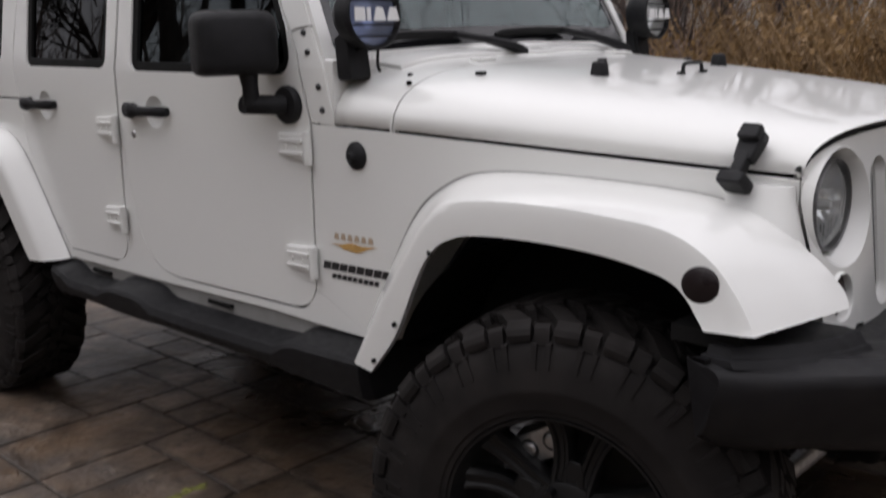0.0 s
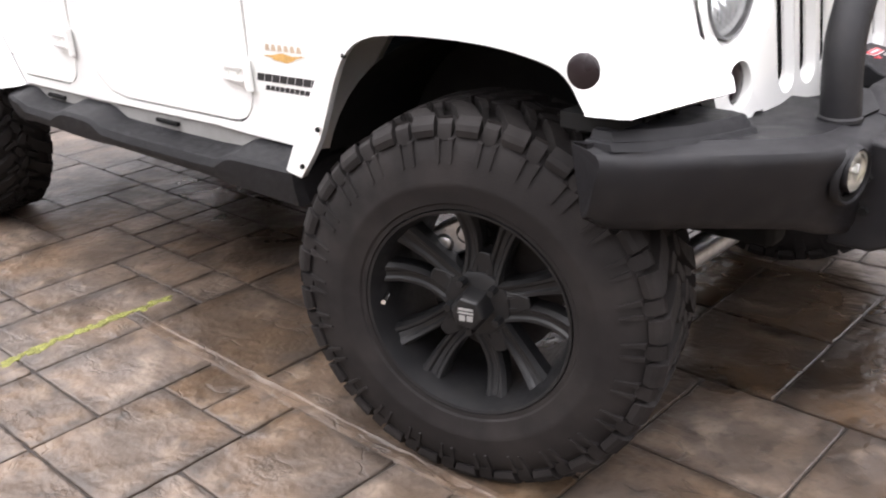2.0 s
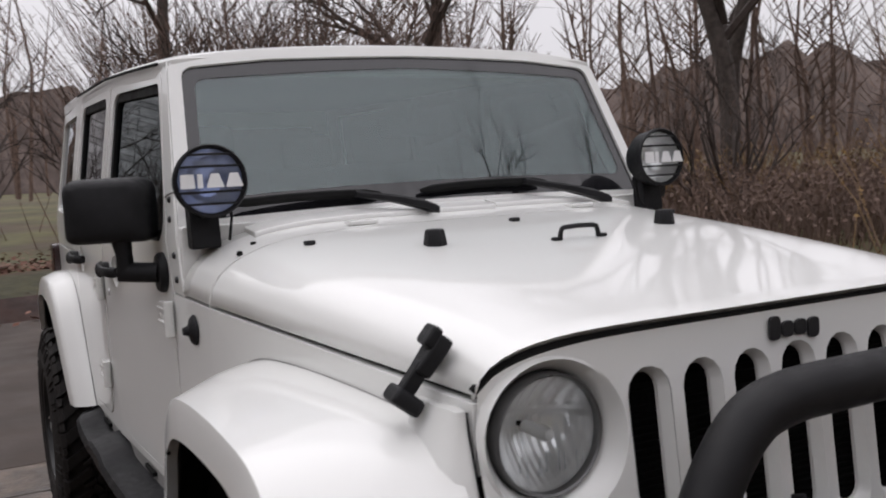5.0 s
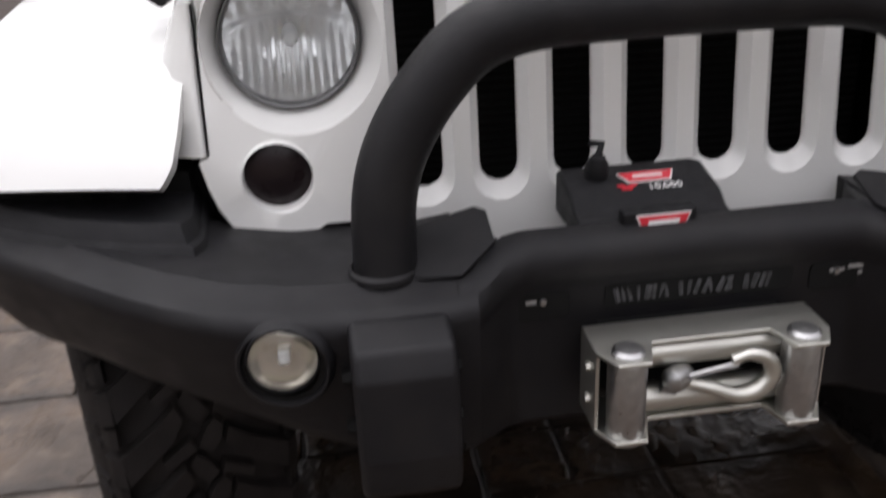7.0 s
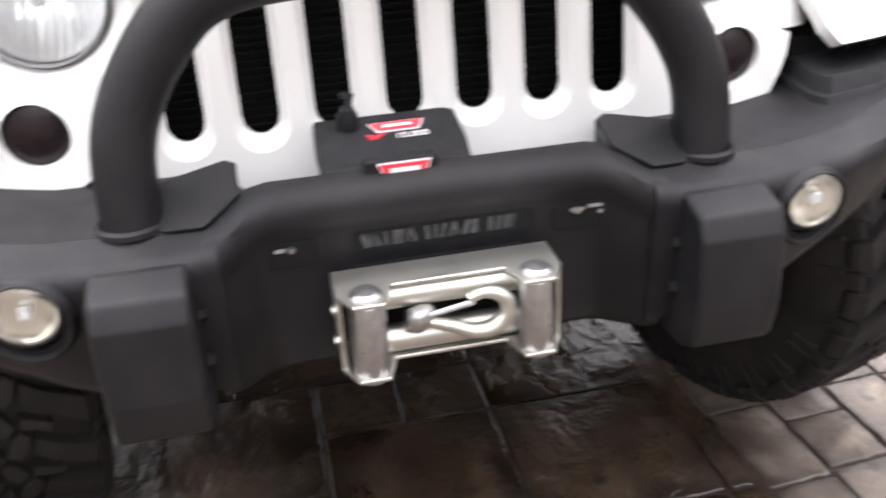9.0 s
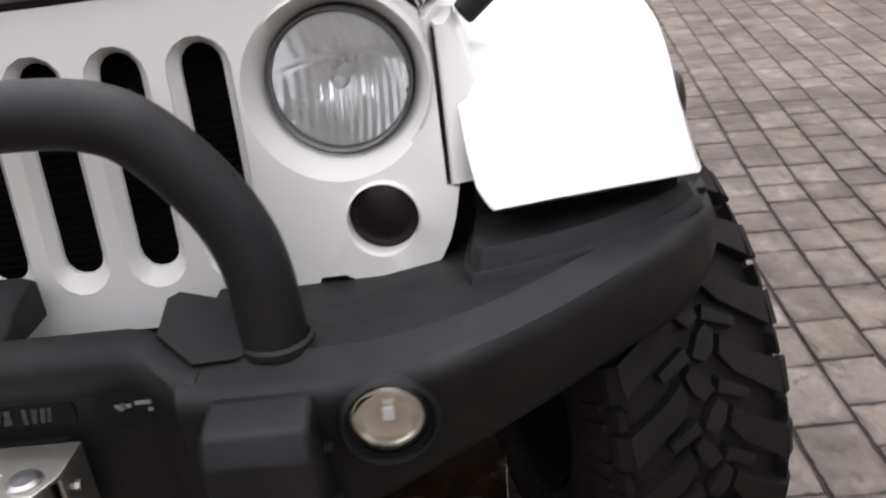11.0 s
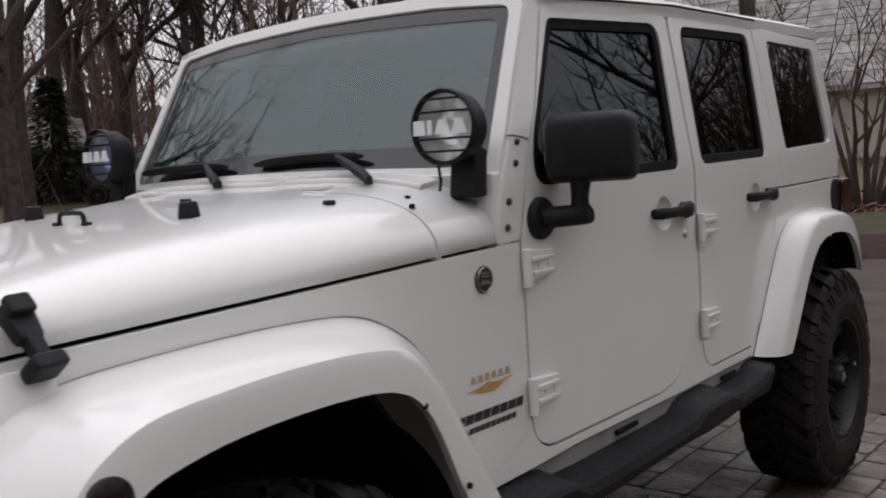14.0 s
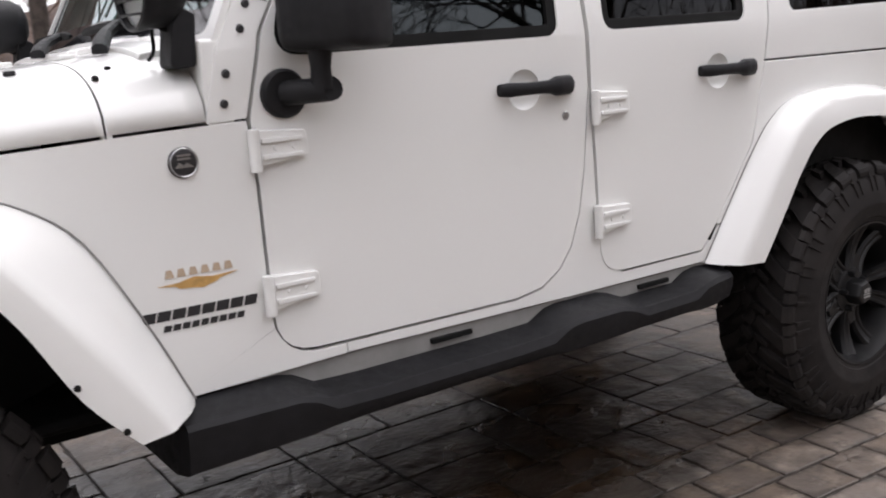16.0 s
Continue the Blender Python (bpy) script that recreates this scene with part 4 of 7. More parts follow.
bumper = new("front_bumper")
bumper.parent = car
bumper["label"] = "black powder-coated steel winch bumper"
for s in (1, -1):
    bm = bmesh.new()
    rings = []
    for y in (0.285, 0.34, 0.42, 0.50, 0.58, 0.65, 0.71, 0.77, 0.82, 0.86, 0.895, 0.915, 0.928, 0.934):
        x = wing_x(y)
        top = float(np.interp(y, [0.28, 0.34, 0.5, 0.63, 0.8, 0.96], [0.836, 0.828, 0.828, 0.846, 0.866, 0.876]))
        bot = float(np.interp(y, [0.28, 0.46, 0.56, 0.67, 0.80, 0.87, 0.915, 0.934], [0.595, 0.602, 0.646, 0.670, 0.690, 0.698, 0.708, 0.728]))
        lean = float(np.interp(y, [0.40, 0.52, 0.62, 0.80, 0.90], [0.0, 0.026, 0.040, 0.034, 0.012]))  # the face falls back below the crease
        back = 0.42 if y < 0.6 else 0.36
        if y > 0.86:
            back = min(back, x - 0.03)
        ring = [(back, top), (x - 0.066, top), (x - 0.060, top - 0.0045), (x - 0.024, top - 0.012), (x - 0.010, top - 0.018), (x - 0.002, top - 0.029), (x - 0.001, top - 0.042),
                (x - 0.006 - 0.45 * lean, (top + bot) / 2), (x - 0.013 - 0.85 * lean, bot + 0.030), (x - 0.021 - lean, bot + 0.010), (x - 0.036 - lean, bot), (back, bot)]
        girth = 0.010 * min(1.0, max(0.0, (y - 0.80) / 0.1))
        tuck = 0.030 * min(1.0, max(0.0, (y - 0.55) / 0.3))
        rings.append([(px, s * (y + girth * min(1.0, (top - pz) / 0.06) - tuck * min(1.0, max(0.0, (top - 0.10 - pz) / 0.08))), pz) for px, pz in ring])
    loft(bm, rings)
    wing = part("bumper_wing", bm, COATED, bumper, smooth=32)
    # raised cover under the flare
    bm = bmesh.new()
    cover = [(0.530, 0.618), (0.522, 0.70), (0.494, 0.79), (0.450, 0.865), (0.402, 0.922), (0.34, 0.922), (0.34, 0.612), (0.50, 0.606)]
    lo = [Vector((x, s * y, 0.834 + 0.09 * (y - 0.6))) for x, y in cover]
    hi = [Vector((x - (0.022 if x > 0.38 else 0), s * (y + (0.008 if y < 0.65 else -0.006)), 0.882 + 0.04 * (y - 0.6))) for x, y in cover]
    def between(t, up, inset):
        c = sum(lo, Vector()) / len(lo)
        ring = []
        for p, q in zip(lo, hi):
            v = p.lerp(q, t)
            ring.append(v + (Vector((c.x, c.y, v.z)) - v) * inset + Vector((0, 0, up)))
        return ring

    loft(bm, [lo, between(0.40, 0.0, 0.0), between(0.46, 0.0, 0.02), between(0.46, 0.0, 0.05), between(0.95, 0.0, 0.07), between(1.0, 0.0, 0.10)])
    part("wing_cover", bm, PLASTIC, bumper, "black raised cover strip", 0.007, segments=3)
    bm = bmesh.new()
    box(bm, (0.33, s * 0.76, 0.897), (0.13, 0.26, 0.03))
    for k in range(4):
        box(bm, (0.400 - 0.005 * k, s * (0.72 + 0.045 * k), 0.897), (0.02, 0.014, 0.026))
    part("flare_bracket", bm, SEAM, bumper)
    # fog lamp in a round collar
    m = facing(0.678, s * 0.518, 0.770, s * 3, -2) @ Matrix.Scale(0.82, 4)
    bm = bmesh.new()
    lathe(bm, [(0.0515, -0.04), (0.053, -0.003), (0.052, 0.001), (0.0505, -0.001), (0.049, -0.012)], m, 36)
    fog = part("fog_lamp", bm, COATED, bumper)
    pocket = facing(0.669, s * 0.518, 0.757, s * 10, -3)
    # flat dark ring draws the shade of a pocket round the lamp
    bm = bmesh.new()
    lathe(bm, [(0.041, -0.012), (0.042, 0.0005), (0.049, 0.0005), (0.051, -0.012)], pocket, 36)
    part("fog_pocket", bm, SEAM, fog)
    bm = bmesh.new()
    lathe(bm, [(0.049, 0.0), (0.051, 0.005), (0.054, 0.006), (0.058, 0.002), (0.060, -0.008)], pocket, 40)
    part("pocket_lip", bm, COATED, fog)
    bm = bmesh.new()
    lathe(bm, [(0.049, -0.001), (0.044, -0.005), (0.03, -0.0085), (0.012, -0.0105), (0.0, -0.011)], m, 32)
    part("fog_reflector", bm, FOG_SILVER, fog)
    bm = bmesh.new()
    lathe(bm, [(0.0, 0.014), (0.025, 0.011), (0.042, 0.005), (0.049, 0.000)], m, 32)
    fl = part("fog_lens", bm, LENS_GLASS, fog, "clear fog lamp lens")
    fl.visible_shadow = False
    bm = bmesh.new()
    lathe(bm, [(0.0, 0.002), (0.006, 0.0), (0.008, -0.012)], m, 14)
    box(bm, (0.002, 0.004, -0.004), (0.016, 0.020, 0.008), m)
    part("fog_bulb_shield", bm, LABEL_WHITE, fog, bevel=0.0015)
    # upright mounting horn with bolts at its sides
    bm = bmesh.new()
    sec = [(0.60, 0.808), (0.680, 0.808), (0.726, 0.797), (0.742, 0.765), (0.746, 0.66), (0.735, 0.60), (0.69, 0.578), (0.60, 0.578)]
    lo = [Vector((x, s * 0.320, z)) for x, z in rounded(sec, [0, 0.01, 0.018, 0.02, 0.03, 0.03, 0.02, 0], 4)]
    hi = [Vector((x, s * 0.441, z)) for x, z in rounded(sec, [0, 0.01, 0.018, 0.02, 0.03, 0.03, 0.02, 0], 4)]
    loft(bm, [lo, hi])
    horn = part("mounting_horn", bm, COATED, bumper, "", 0.014, segments=4, smooth=50)
    for y in (0.315, 0.446):
        for z in (0.735, 0.665):
            bm = bmesh.new()
            lathe(bm, [(0.0, 0.006), (0.009, 0.006), (0.011, 0.0), (0.011, -0.01)], Matrix.Translation((0.672, s * y, z)) @ Matrix.Rotation(radians(90 * (1 if y < 0.4 else -1) * s), 4, "X"), 6)
            part("horn_bolt", bm, SEAM, horn)
    # gusset plate beside the hoop
    bm = bmesh.new()
    plate = [(0.526, 0.264, 0.878), (0.552, 0.345, 0.869), (0.558, 0.374, 0.864), (0.602, 0.374, 0.829), (0.620, 0.345, 0.829), (0.632, 0.298, 0.834), (0.594, 0.250, 0.857), (0.536, 0.250, 0.875)]
    loft(bm, [[(x, s * y, z) for x, y, z in plate], [(x - 0.004, s * y, z - 0.007) for x, y, z in plate]])
    part("gusset_plate", bm, COATED, bumper, bevel=0.002)
# centre pan, set back, with a rounded top lip
bm = bmesh.new()
rings = []
for y, k in ((-0.305, 0.0), (-0.285, 0.15), (-0.262, 0.5), (-0.240, 0.85), (-0.215, 1.0), (0.215, 1.0), (0.240, 0.85), (0.262, 0.5), (0.285, 0.15), (0.305, 0.0)):
    top, x = 0.828 + 0.034 * k, 0.672 - 0.046 * k
    rear = 0.46 + 0.118 * min(1.0, max(0.0, (k - 0.3) / 0.5))
    ring = [(rear, top - 0.008 * k), (max(rear + 0.004, x - 0.055), top), (x - 0.022, top - 0.004), (x - 0.006, top - 0.016), (x, top - 0.034), (x - 0.003, top - 0.052), (x - 0.010, top - 0.064),
            (x - 0.015, top - 0.078), (x - 0.015, 0.60), (x - 0.03, 0.585), (rear, 0.585)]
    rings.append([(px, y, pz) for px, pz in ring])
loft(bm, rings)
pan = part("centre_pan", bm, COATED, bumper, smooth=40)
for c in (-0.225, 0.225):
    # each recess is a raised black plate, its shade put into the colour
    bm = bmesh.new()
    slotp = rounded([(-0.065, -0.018), (0.065, -0.018), (0.065, 0.012), (0.035, 0.020), (-0.065, 0.020)] if c > 0 else [(-0.065, -0.018), (0.065, -0.018), (0.065, 0.020), (-0.035, 0.020), (-0.065, 0.012)], 0.010)
    prism(bm, slotp, 0, 0.004, facing(0.610, c, 0.768))
    part("pan_recess", bm, SEAM, pan, bevel=0.001)
    bm = bmesh.new()
    lathe(bm, [(0.0, 0.007), (0.004, 0.0065), (0.0055, 0.002)], facing(0.6125, 0.195 if c > 0 else -0.195, 0.776), 10)
    part("pan_bolt", bm, STEEL, pan)
# worn small writing on the pan, drawn as bars
for k, (y, z, w) in enumerate(((0.196, 0.777, 0.020), (0.224, 0.780, 0.026), (0.256, 0.783, 0.018), (0.238, 0.770, 0.024), (-0.21, 0.777, 0.014))):
    bm = bmesh.new()
    box(bm, (0.6150, y, z), (0.0012, w, 0.005))
    part("worn_mark", bm, GREY_PLASTIC, pan)
# winch rope slit over the fairlead: a flat black plate stands for its shade
bm = bmesh.new()
prism(bm, rounded([(-0.125, -0.016), (0.125, -0.016), (0.125, 0.016), (-0.125, 0.016)], 0.01), 0, 0.003, facing(0.6105, 0.011, 0.774))
slit = part("winch_opening", bm, SEAM, pan)
bm = bmesh.new()
strand = random.Random(23)
for k in range(22):
    y = -0.098 + 0.0095 * k + strand.uniform(-0.002, 0.002)
    tube(bm, [(0.6118 + strand.uniform(-0.002, 0.0015), y, 0.764), (0.6118 + strand.uniform(-0.002, 0.0015), y + strand.uniform(-0.006, 0.008), 0.784)], strand.uniform(0.0028, 0.0045), 6)
part("winch_rope", bm, ROPE, slit)
# hoop
bm = bmesh.new()
half_hoop = [(0.586, 0.386, 0.826), (0.578, 0.381, 0.92), (0.570, 0.358, 0.988), (0.565, 0.312, 1.055), (0.562, 0.260, 1.101), (0.560, 0.19, 1.120), (0.559, 0.08, 1.124)]
pts = smooth_path(half_hoop + [(x, -y, z) for x, y, z in half_hoop[::-1]], 5)
tube(bm, pts, 0.0395, 24)
hoop = part("hoop", bm, COATED, bumper, "black tubular hoop", smooth=60)
for s in (1, -1):
    bm = bmesh.new()
    lathe(bm, [(0.044, -0.006), (0.0435, 0.001), (0.039, 0.005)], Matrix.Translation((0.587, s * 0.389, 0.832)), 28)
    part("weld_ring", bm, COATED, hoop)

# winch control box with red labels
bm = bmesh.new()
prof = [(0.468, 0.835), (0.468, 0.892), (0.478, 0.897), (0.545, 0.884), (0.566, 0.870), (0.582, 0.866), (0.588, 0.852), (0.584, 0.835)]
loft(bm, [[(x, -0.142, z) for x, z in prof], [(x, -0.130, z) for x, z in prof], [(x, 0.042, z) for x, z in prof], [(x, 0.060, z - (0.006 if z > 0.85 else 0)) for x, z in prof]])
cbox = part("winch_control_box", bm, PLASTIC, car, "black winch control box with red labels", 0.005)
bm = bmesh.new()
box(bm, (0.584, -0.040, 0.861), (0.022, 0.096, 0.032))
part("box_step", bm, PLASTIC, cbox, bevel=0.004)


def trapezoid(w0, w1, h):
    return [(-w0 / 2, -h / 2), (w0 / 2, -h / 2), (w1 / 2, h / 2), (-w1 / 2, h / 2)]


tilt = pose(0.514, -0.030, 0.8905, 0, 11, 0) @ Matrix.Rotation(radians(90), 4, "Z")
front = facing(0.5955, -0.036, 0.862)
for m, w0, w1, h in ((tilt, 0.058, 0.078, 0.024), (front, 0.056, 0.072, 0.021)):
    bm = bmesh.new()
    prism(bm, trapezoid(w0, w1, h), 0, 0.0012, m)
    part("label", bm, LABEL_WHITE, cbox)
    bm = bmesh.new()
    prism(bm, trapezoid(w0 - 0.004, w1 - 0.005, h - 0.004), 0.0006, 0.0022, m)
    part("red_label", bm, RED, cbox, "red label with a plain pale bar")
    bm = bmesh.new()
    prism(bm, trapezoid(0.040, 0.040, 0.006), 0.001, 0.0030, m)
    part("label_bar", bm, LABEL_WHITE, cbox)
bm = bmesh.new()
prism(bm, [(-0.038, -0.006), (-0.028, -0.006), (-0.012, 0.006), (-0.022, 0.006)], 0.0, 0.0014, tilt @ Matrix.Translation((-0.005, -0.022, 0)))
prism(bm, [(-0.05, 0.006), (-0.042, 0.006), (-0.032, -0.006), (-0.040, -0.006)], 0.0, 0.0014, tilt @ Matrix.Translation((0.004, -0.022, 0)))
part("red_mark", bm, RED, cbox)


def lettering(text, size, m, mat, parent, name="lettering", depth=0.0006):
    curve = bpy.data.curves.new("letters", "FONT")
    curve.body, curve.size, curve.extrude, curve.align_x, curve.align_y = text, size, depth, "CENTER", "CENTER"
    tmp = bpy.data.objects.new("letters", curve)
    scene.collection.objects.link(tmp)
    bpy.context.view_layer.update()
    me = bpy.data.meshes.new_from_object(tmp.evaluated_get(bpy.context.evaluated_depsgraph_get()))
    bpy.data.objects.remove(tmp)
    me.materials.clear()
    me.materials.append(mat)
    me.transform(m)
    ob = new(name, me)
    ob.parent = parent
    return ob


lettering("10,000", 0.017, tilt @ Matrix.Translation((0.016, -0.026, 0.0012)), LABEL_WHITE, cbox)
bm = bmesh.new()
lathe(bm, [(0.016, 0.0), (0.016, 0.016), (0.012, 0.024), (0.009, 0.03), (0.0, 0.03)], pose(0.500, -0.095, 0.893, 0, 16, 0), 14)
tube(bm, [(0.506, -0.095, 0.920), (0.498, -0.088, 0.936), (0.482, -0.098, 0.932)], 0.005, 8)
part("cable_plug", bm, PLASTIC, cbox, "black plug and short cable")

# roller fairlead with hook
fair = new("fairlead")
fair.parent = car
fair.matrix_basis = Matrix.Translation((0, -0.005, 0)) @ Matrix.Scale(0.965, 4, (0, 1, 0))
fair["label"] = "zinc-plated roller fairlead with a winch hook"
Y0, Y1 = -0.151, 0.154
bm = bmesh.new()
top_plate = [(0.634, Y0), (0.634, Y1), (0.700, Y1), (0.735, Y1 - 0.018), (0.735, Y1 - 0.060), (0.690, Y1 - 0.075), (0.690, Y0 + 0.075), (0.735, Y0 + 0.060), (0.735, Y0 + 0.018), (0.700, Y0)]
for z in (0.744, 0.634):
    prism(bm, top_plate, z - 0.003, z + 0.003)
for y in (Y0 + 0.003, Y1 - 0.003):
    box(bm, (0.667, y, 0.689), (0.066, 0.006, 0.108))
part("fairlead_frame", bm, ZINC, fair, bevel=0.002)
for y in (-0.113, 0.116):
    bm = bmesh.new()
    lathe(bm, [(0.0, -0.062), (0.0235, -0.062), (0.025, -0.059), (0.025, 0.050), (0.0235, 0.053), (0.021, 0.055), (0.021, 0.062), (0.016, 0.066), (0.0, 0.067)], Matrix.Translation((0.708, y, 0.688)), 28)
    part("upright_roller", bm, STEEL, fair)
for z in (0.722, 0.656):
    bm = bmesh.new()
    tube(bm, [(0.672, Y0 + 0.05, z), (0.672, Y1 - 0.05, z)], 0.019, 24)
    part("level_roller", bm, ZINC, fair)
bm = bmesh.new()
hook_pts = smooth_path([(0.700, -0.032, 0.690), (0.708, 0.0, 0.683), (0.712, 0.030, 0.672), (0.713, 0.058, 0.676), (0.713, 0.076, 0.696), (0.713, 0.070, 0.718), (0.712, 0.046, 0.728), (0.712, 0.022, 0.722)], 5)
k = len(hook_pts)
tube(bm, hook_pts, [0.007 + 0.005 * math.sin(math.pi * min(1, i / (k - 1) * 1.1)) for i in range(k)], 12)
hook = part("hook", bm, ZINC, fair, "galvanised clevis hook")
bm = bmesh.new()
tube(bm, [(0.706, -0.030, 0.702), (0.710, 0.0, 0.710), (0.712, 0.030, 0.716)], 0.004, 8)
part("hook_latch", bm, STEEL, hook)
bm = bmesh.new()
lathe(bm, [(0.0, -0.022), (0.012, -0.022), (0.016, -0.010), (0.016, 0.010), (0.010, 0.016), (0.0, 0.018)], pose(0.699, -0.045, 0.697, 90, 0, 30), 14)
tube(bm, [(0.69, -0.060, 0.682), (0.692, -0.045, 0.677), (0.692, -0.032, 0.684)], 0.008, 8)
part("hook_clevis", bm, STEEL, hook)
# dark plate between the rollers stands for the shaded opening
bm = bmesh.new()
box(bm, (0.616, 0.0015, 0.689), (0.010, 0.25, 0.10))
part("cable_opening", bm, SEAM, fair)
for y in (Y0, Y1):
    for z in (0.712, 0.666):
        bm = bmesh.new()
        lathe(bm, [(0.0, 0.005), (0.006, 0.005), (0.007, 0.0)], Matrix.Translation((0.672, y, z)) @ Matrix.Rotation(radians(90 if y < 0 else -90), 4, "X"), 6)
        part("fairlead_bolt", bm, ZINC, fair)

# driving lamps on the cowl
def driving_lamp(s, lens_mat):
    lamp = new("driving_lamp")
    lamp.parent = car
    lamp["label"] = "round black driving lamp with a wire guard"
    m = facing(-0.705, s * 0.679, 1.477, s * 2, 2)
    bm = bmesh.new()
    lathe(bm, [(0.076, 0.0), (0.085, 0.004), (0.086, -0.010), (0.082, -0.022), (0.080, -0.055), (0.062, -0.085), (0.035, -0.098), (0.0, -0.10)], m, 44)
    part("lamp_housing", bm, PLASTIC, lamp)
    bm = bmesh.new()
    lathe(bm, [(0.076, -0.004), (0.060, -0.035), (0.035, -0.055), (0.0, -0.062)], m, 40)
    part("lamp_reflector", bm, MIRROR, lamp)
    bm = bmesh.new()
    lathe(bm, [(0.0, 0.010), (0.035, 0.008), (0.06, 0.002), (0.076, -0.004)], m, 40)
    ln = part("lamp_lens", bm, lens_mat, lamp)
    ln.visible_shadow = False
    bm = bmesh.new()
    for h in (0.062, 0.034, -0.026, -0.054):
        w = math.sqrt(0.080 ** 2 - h * h)
        tube(bm, [m @ Vector((-w, h, 0.004)), m @ Vector((-w * 0.6, h, 0.014)), m @ Vector((w * 0.6, h, 0.014)), m @ Vector((w, h, 0.004))], 0.0028, 8)
    lathe(bm, [(0.080, 0.006), (0.0835, 0.010), (0.087, 0.006), (0.0835, 0.002)], m, 44)
    guard = part("wire_guard", bm, PLASTIC, lamp)
    for c, w in ((-0.056, 0.017), (-0.027, 0.0065), (0.008, 0.021), (0.053, 0.021)):
        bm = bmesh.new()
        prism(bm, rounded([(c - w, -0.0165), (c + w, -0.0165), (c + w * (0.45 if c > 0 else 0.9), 0.0165), (c - w * (0.45 if c > 0 else 0.9), 0.0165)], 0.002, 2), 0.0125, 0.0165, m)
        part("guard_mark", bm, LABEL_WHITE, guard, "white plain block mark")
    # bracket plate down to the cowl
    bm = bmesh.new()
    sec = rounded([(-0.748, 1.315), (-0.802, 1.315), (-0.812, 1.42), (-0.785, 1.435), (-0.760, 1.40)], 0.012, 3)
    yb = 0.697
    loft(bm, [[(x, s * (yb - 0.046), z) for x, z in sec], [(x, s * (yb + 0.024), z) for x, z in sec]])
    part("lamp_bracket", bm, PLASTIC, lamp, bevel=0.004)
    bm = bmesh.new()
    tube(bm, [(-0.755, s * 0.679, 1.392), (-0.765, s * 0.685, 1.42)], 0.016, 10)
    part("lamp_foot", bm, SEAM, lamp)
    bm = bmesh.new()
    tube(bm, smooth_path([(-0.77, s * 0.64, 1.44), (-0.755, s * 0.622, 1.40), (-0.75, s * 0.628, 1.355), (-0.735, s * 0.635, 1.335)], 4), 0.004, 6)
    part("lamp_wire", bm, SEAM, lamp)


driving_lamp(1, LENS_GLASS)
driving_lamp(-1, BLUE_LENS)


# door mirrors
def door_mirror(s):
    mirror = new("door_mirror")
    mirror.parent = car
    mirror["label"] = "black plastic door mirror"
    bm = bmesh.new()
    lathe(bm, [(0.052, -0.004), (0.052, 0.010), (0.046, 0.018), (0.0, 0.020)], side_frame(-0.972, s * body_y(-0.97, 1.25), 1.250, s), 28)
    part("mirror_base", bm, PLASTIC, mirror)
    bm = bmesh.new()
    tube(bm, smooth_path([(-0.972, s * 0.762, 1.250), (-0.995, s * 0.80, 1.252), (-1.03, s * 0.842, 1.255), (-1.034, s * 0.850, 1.256)], 4), 0.026, 14)
    part("mirror_arm", bm, PLASTIC, mirror)
    bm = bmesh.new()
    tube(bm, [(-1.020, s * 0.836, 1.255), (-1.020, s * 0.838, 1.30), (-1.018, s * 0.845, 1.36)], [0.024, 0.021, 0.030], 14)
    part("mirror_post", bm, PLASTIC, mirror)
    bm = bmesh.new()
    rings = []
    for d, k in ((0.070, 0.70), (0.062, 0.86), (0.045, 0.95), (0.010, 1.0), (-0.045, 1.0), (-0.055, 0.985), (-0.055, 0.90), (-0.045, 0.88)):
        ring = rounded([(-0.109 * k, -0.084 * k), (0.109 * k, -0.084 * k), (0.109 * k, 0.084 * k), (-0.109 * k, 0.084 * k)], [0.030 * k, 0.026 * k, 0.040 * k, 0.045 * k], 5)
        m = Matrix.Translation((-1.045, s * 0.860, 1.415)) @ Matrix.Rotation(radians(24 * s), 4, "Z") @ AXIS_X
        rings.append([m @ Vector((s * a, b, d)) for a, b in ring])
    loft(bm, rings, True, True)
    part("mirror_housing", bm, PLASTIC, mirror, smooth=40)


for s in (1, -1):
    door_mirror(s)


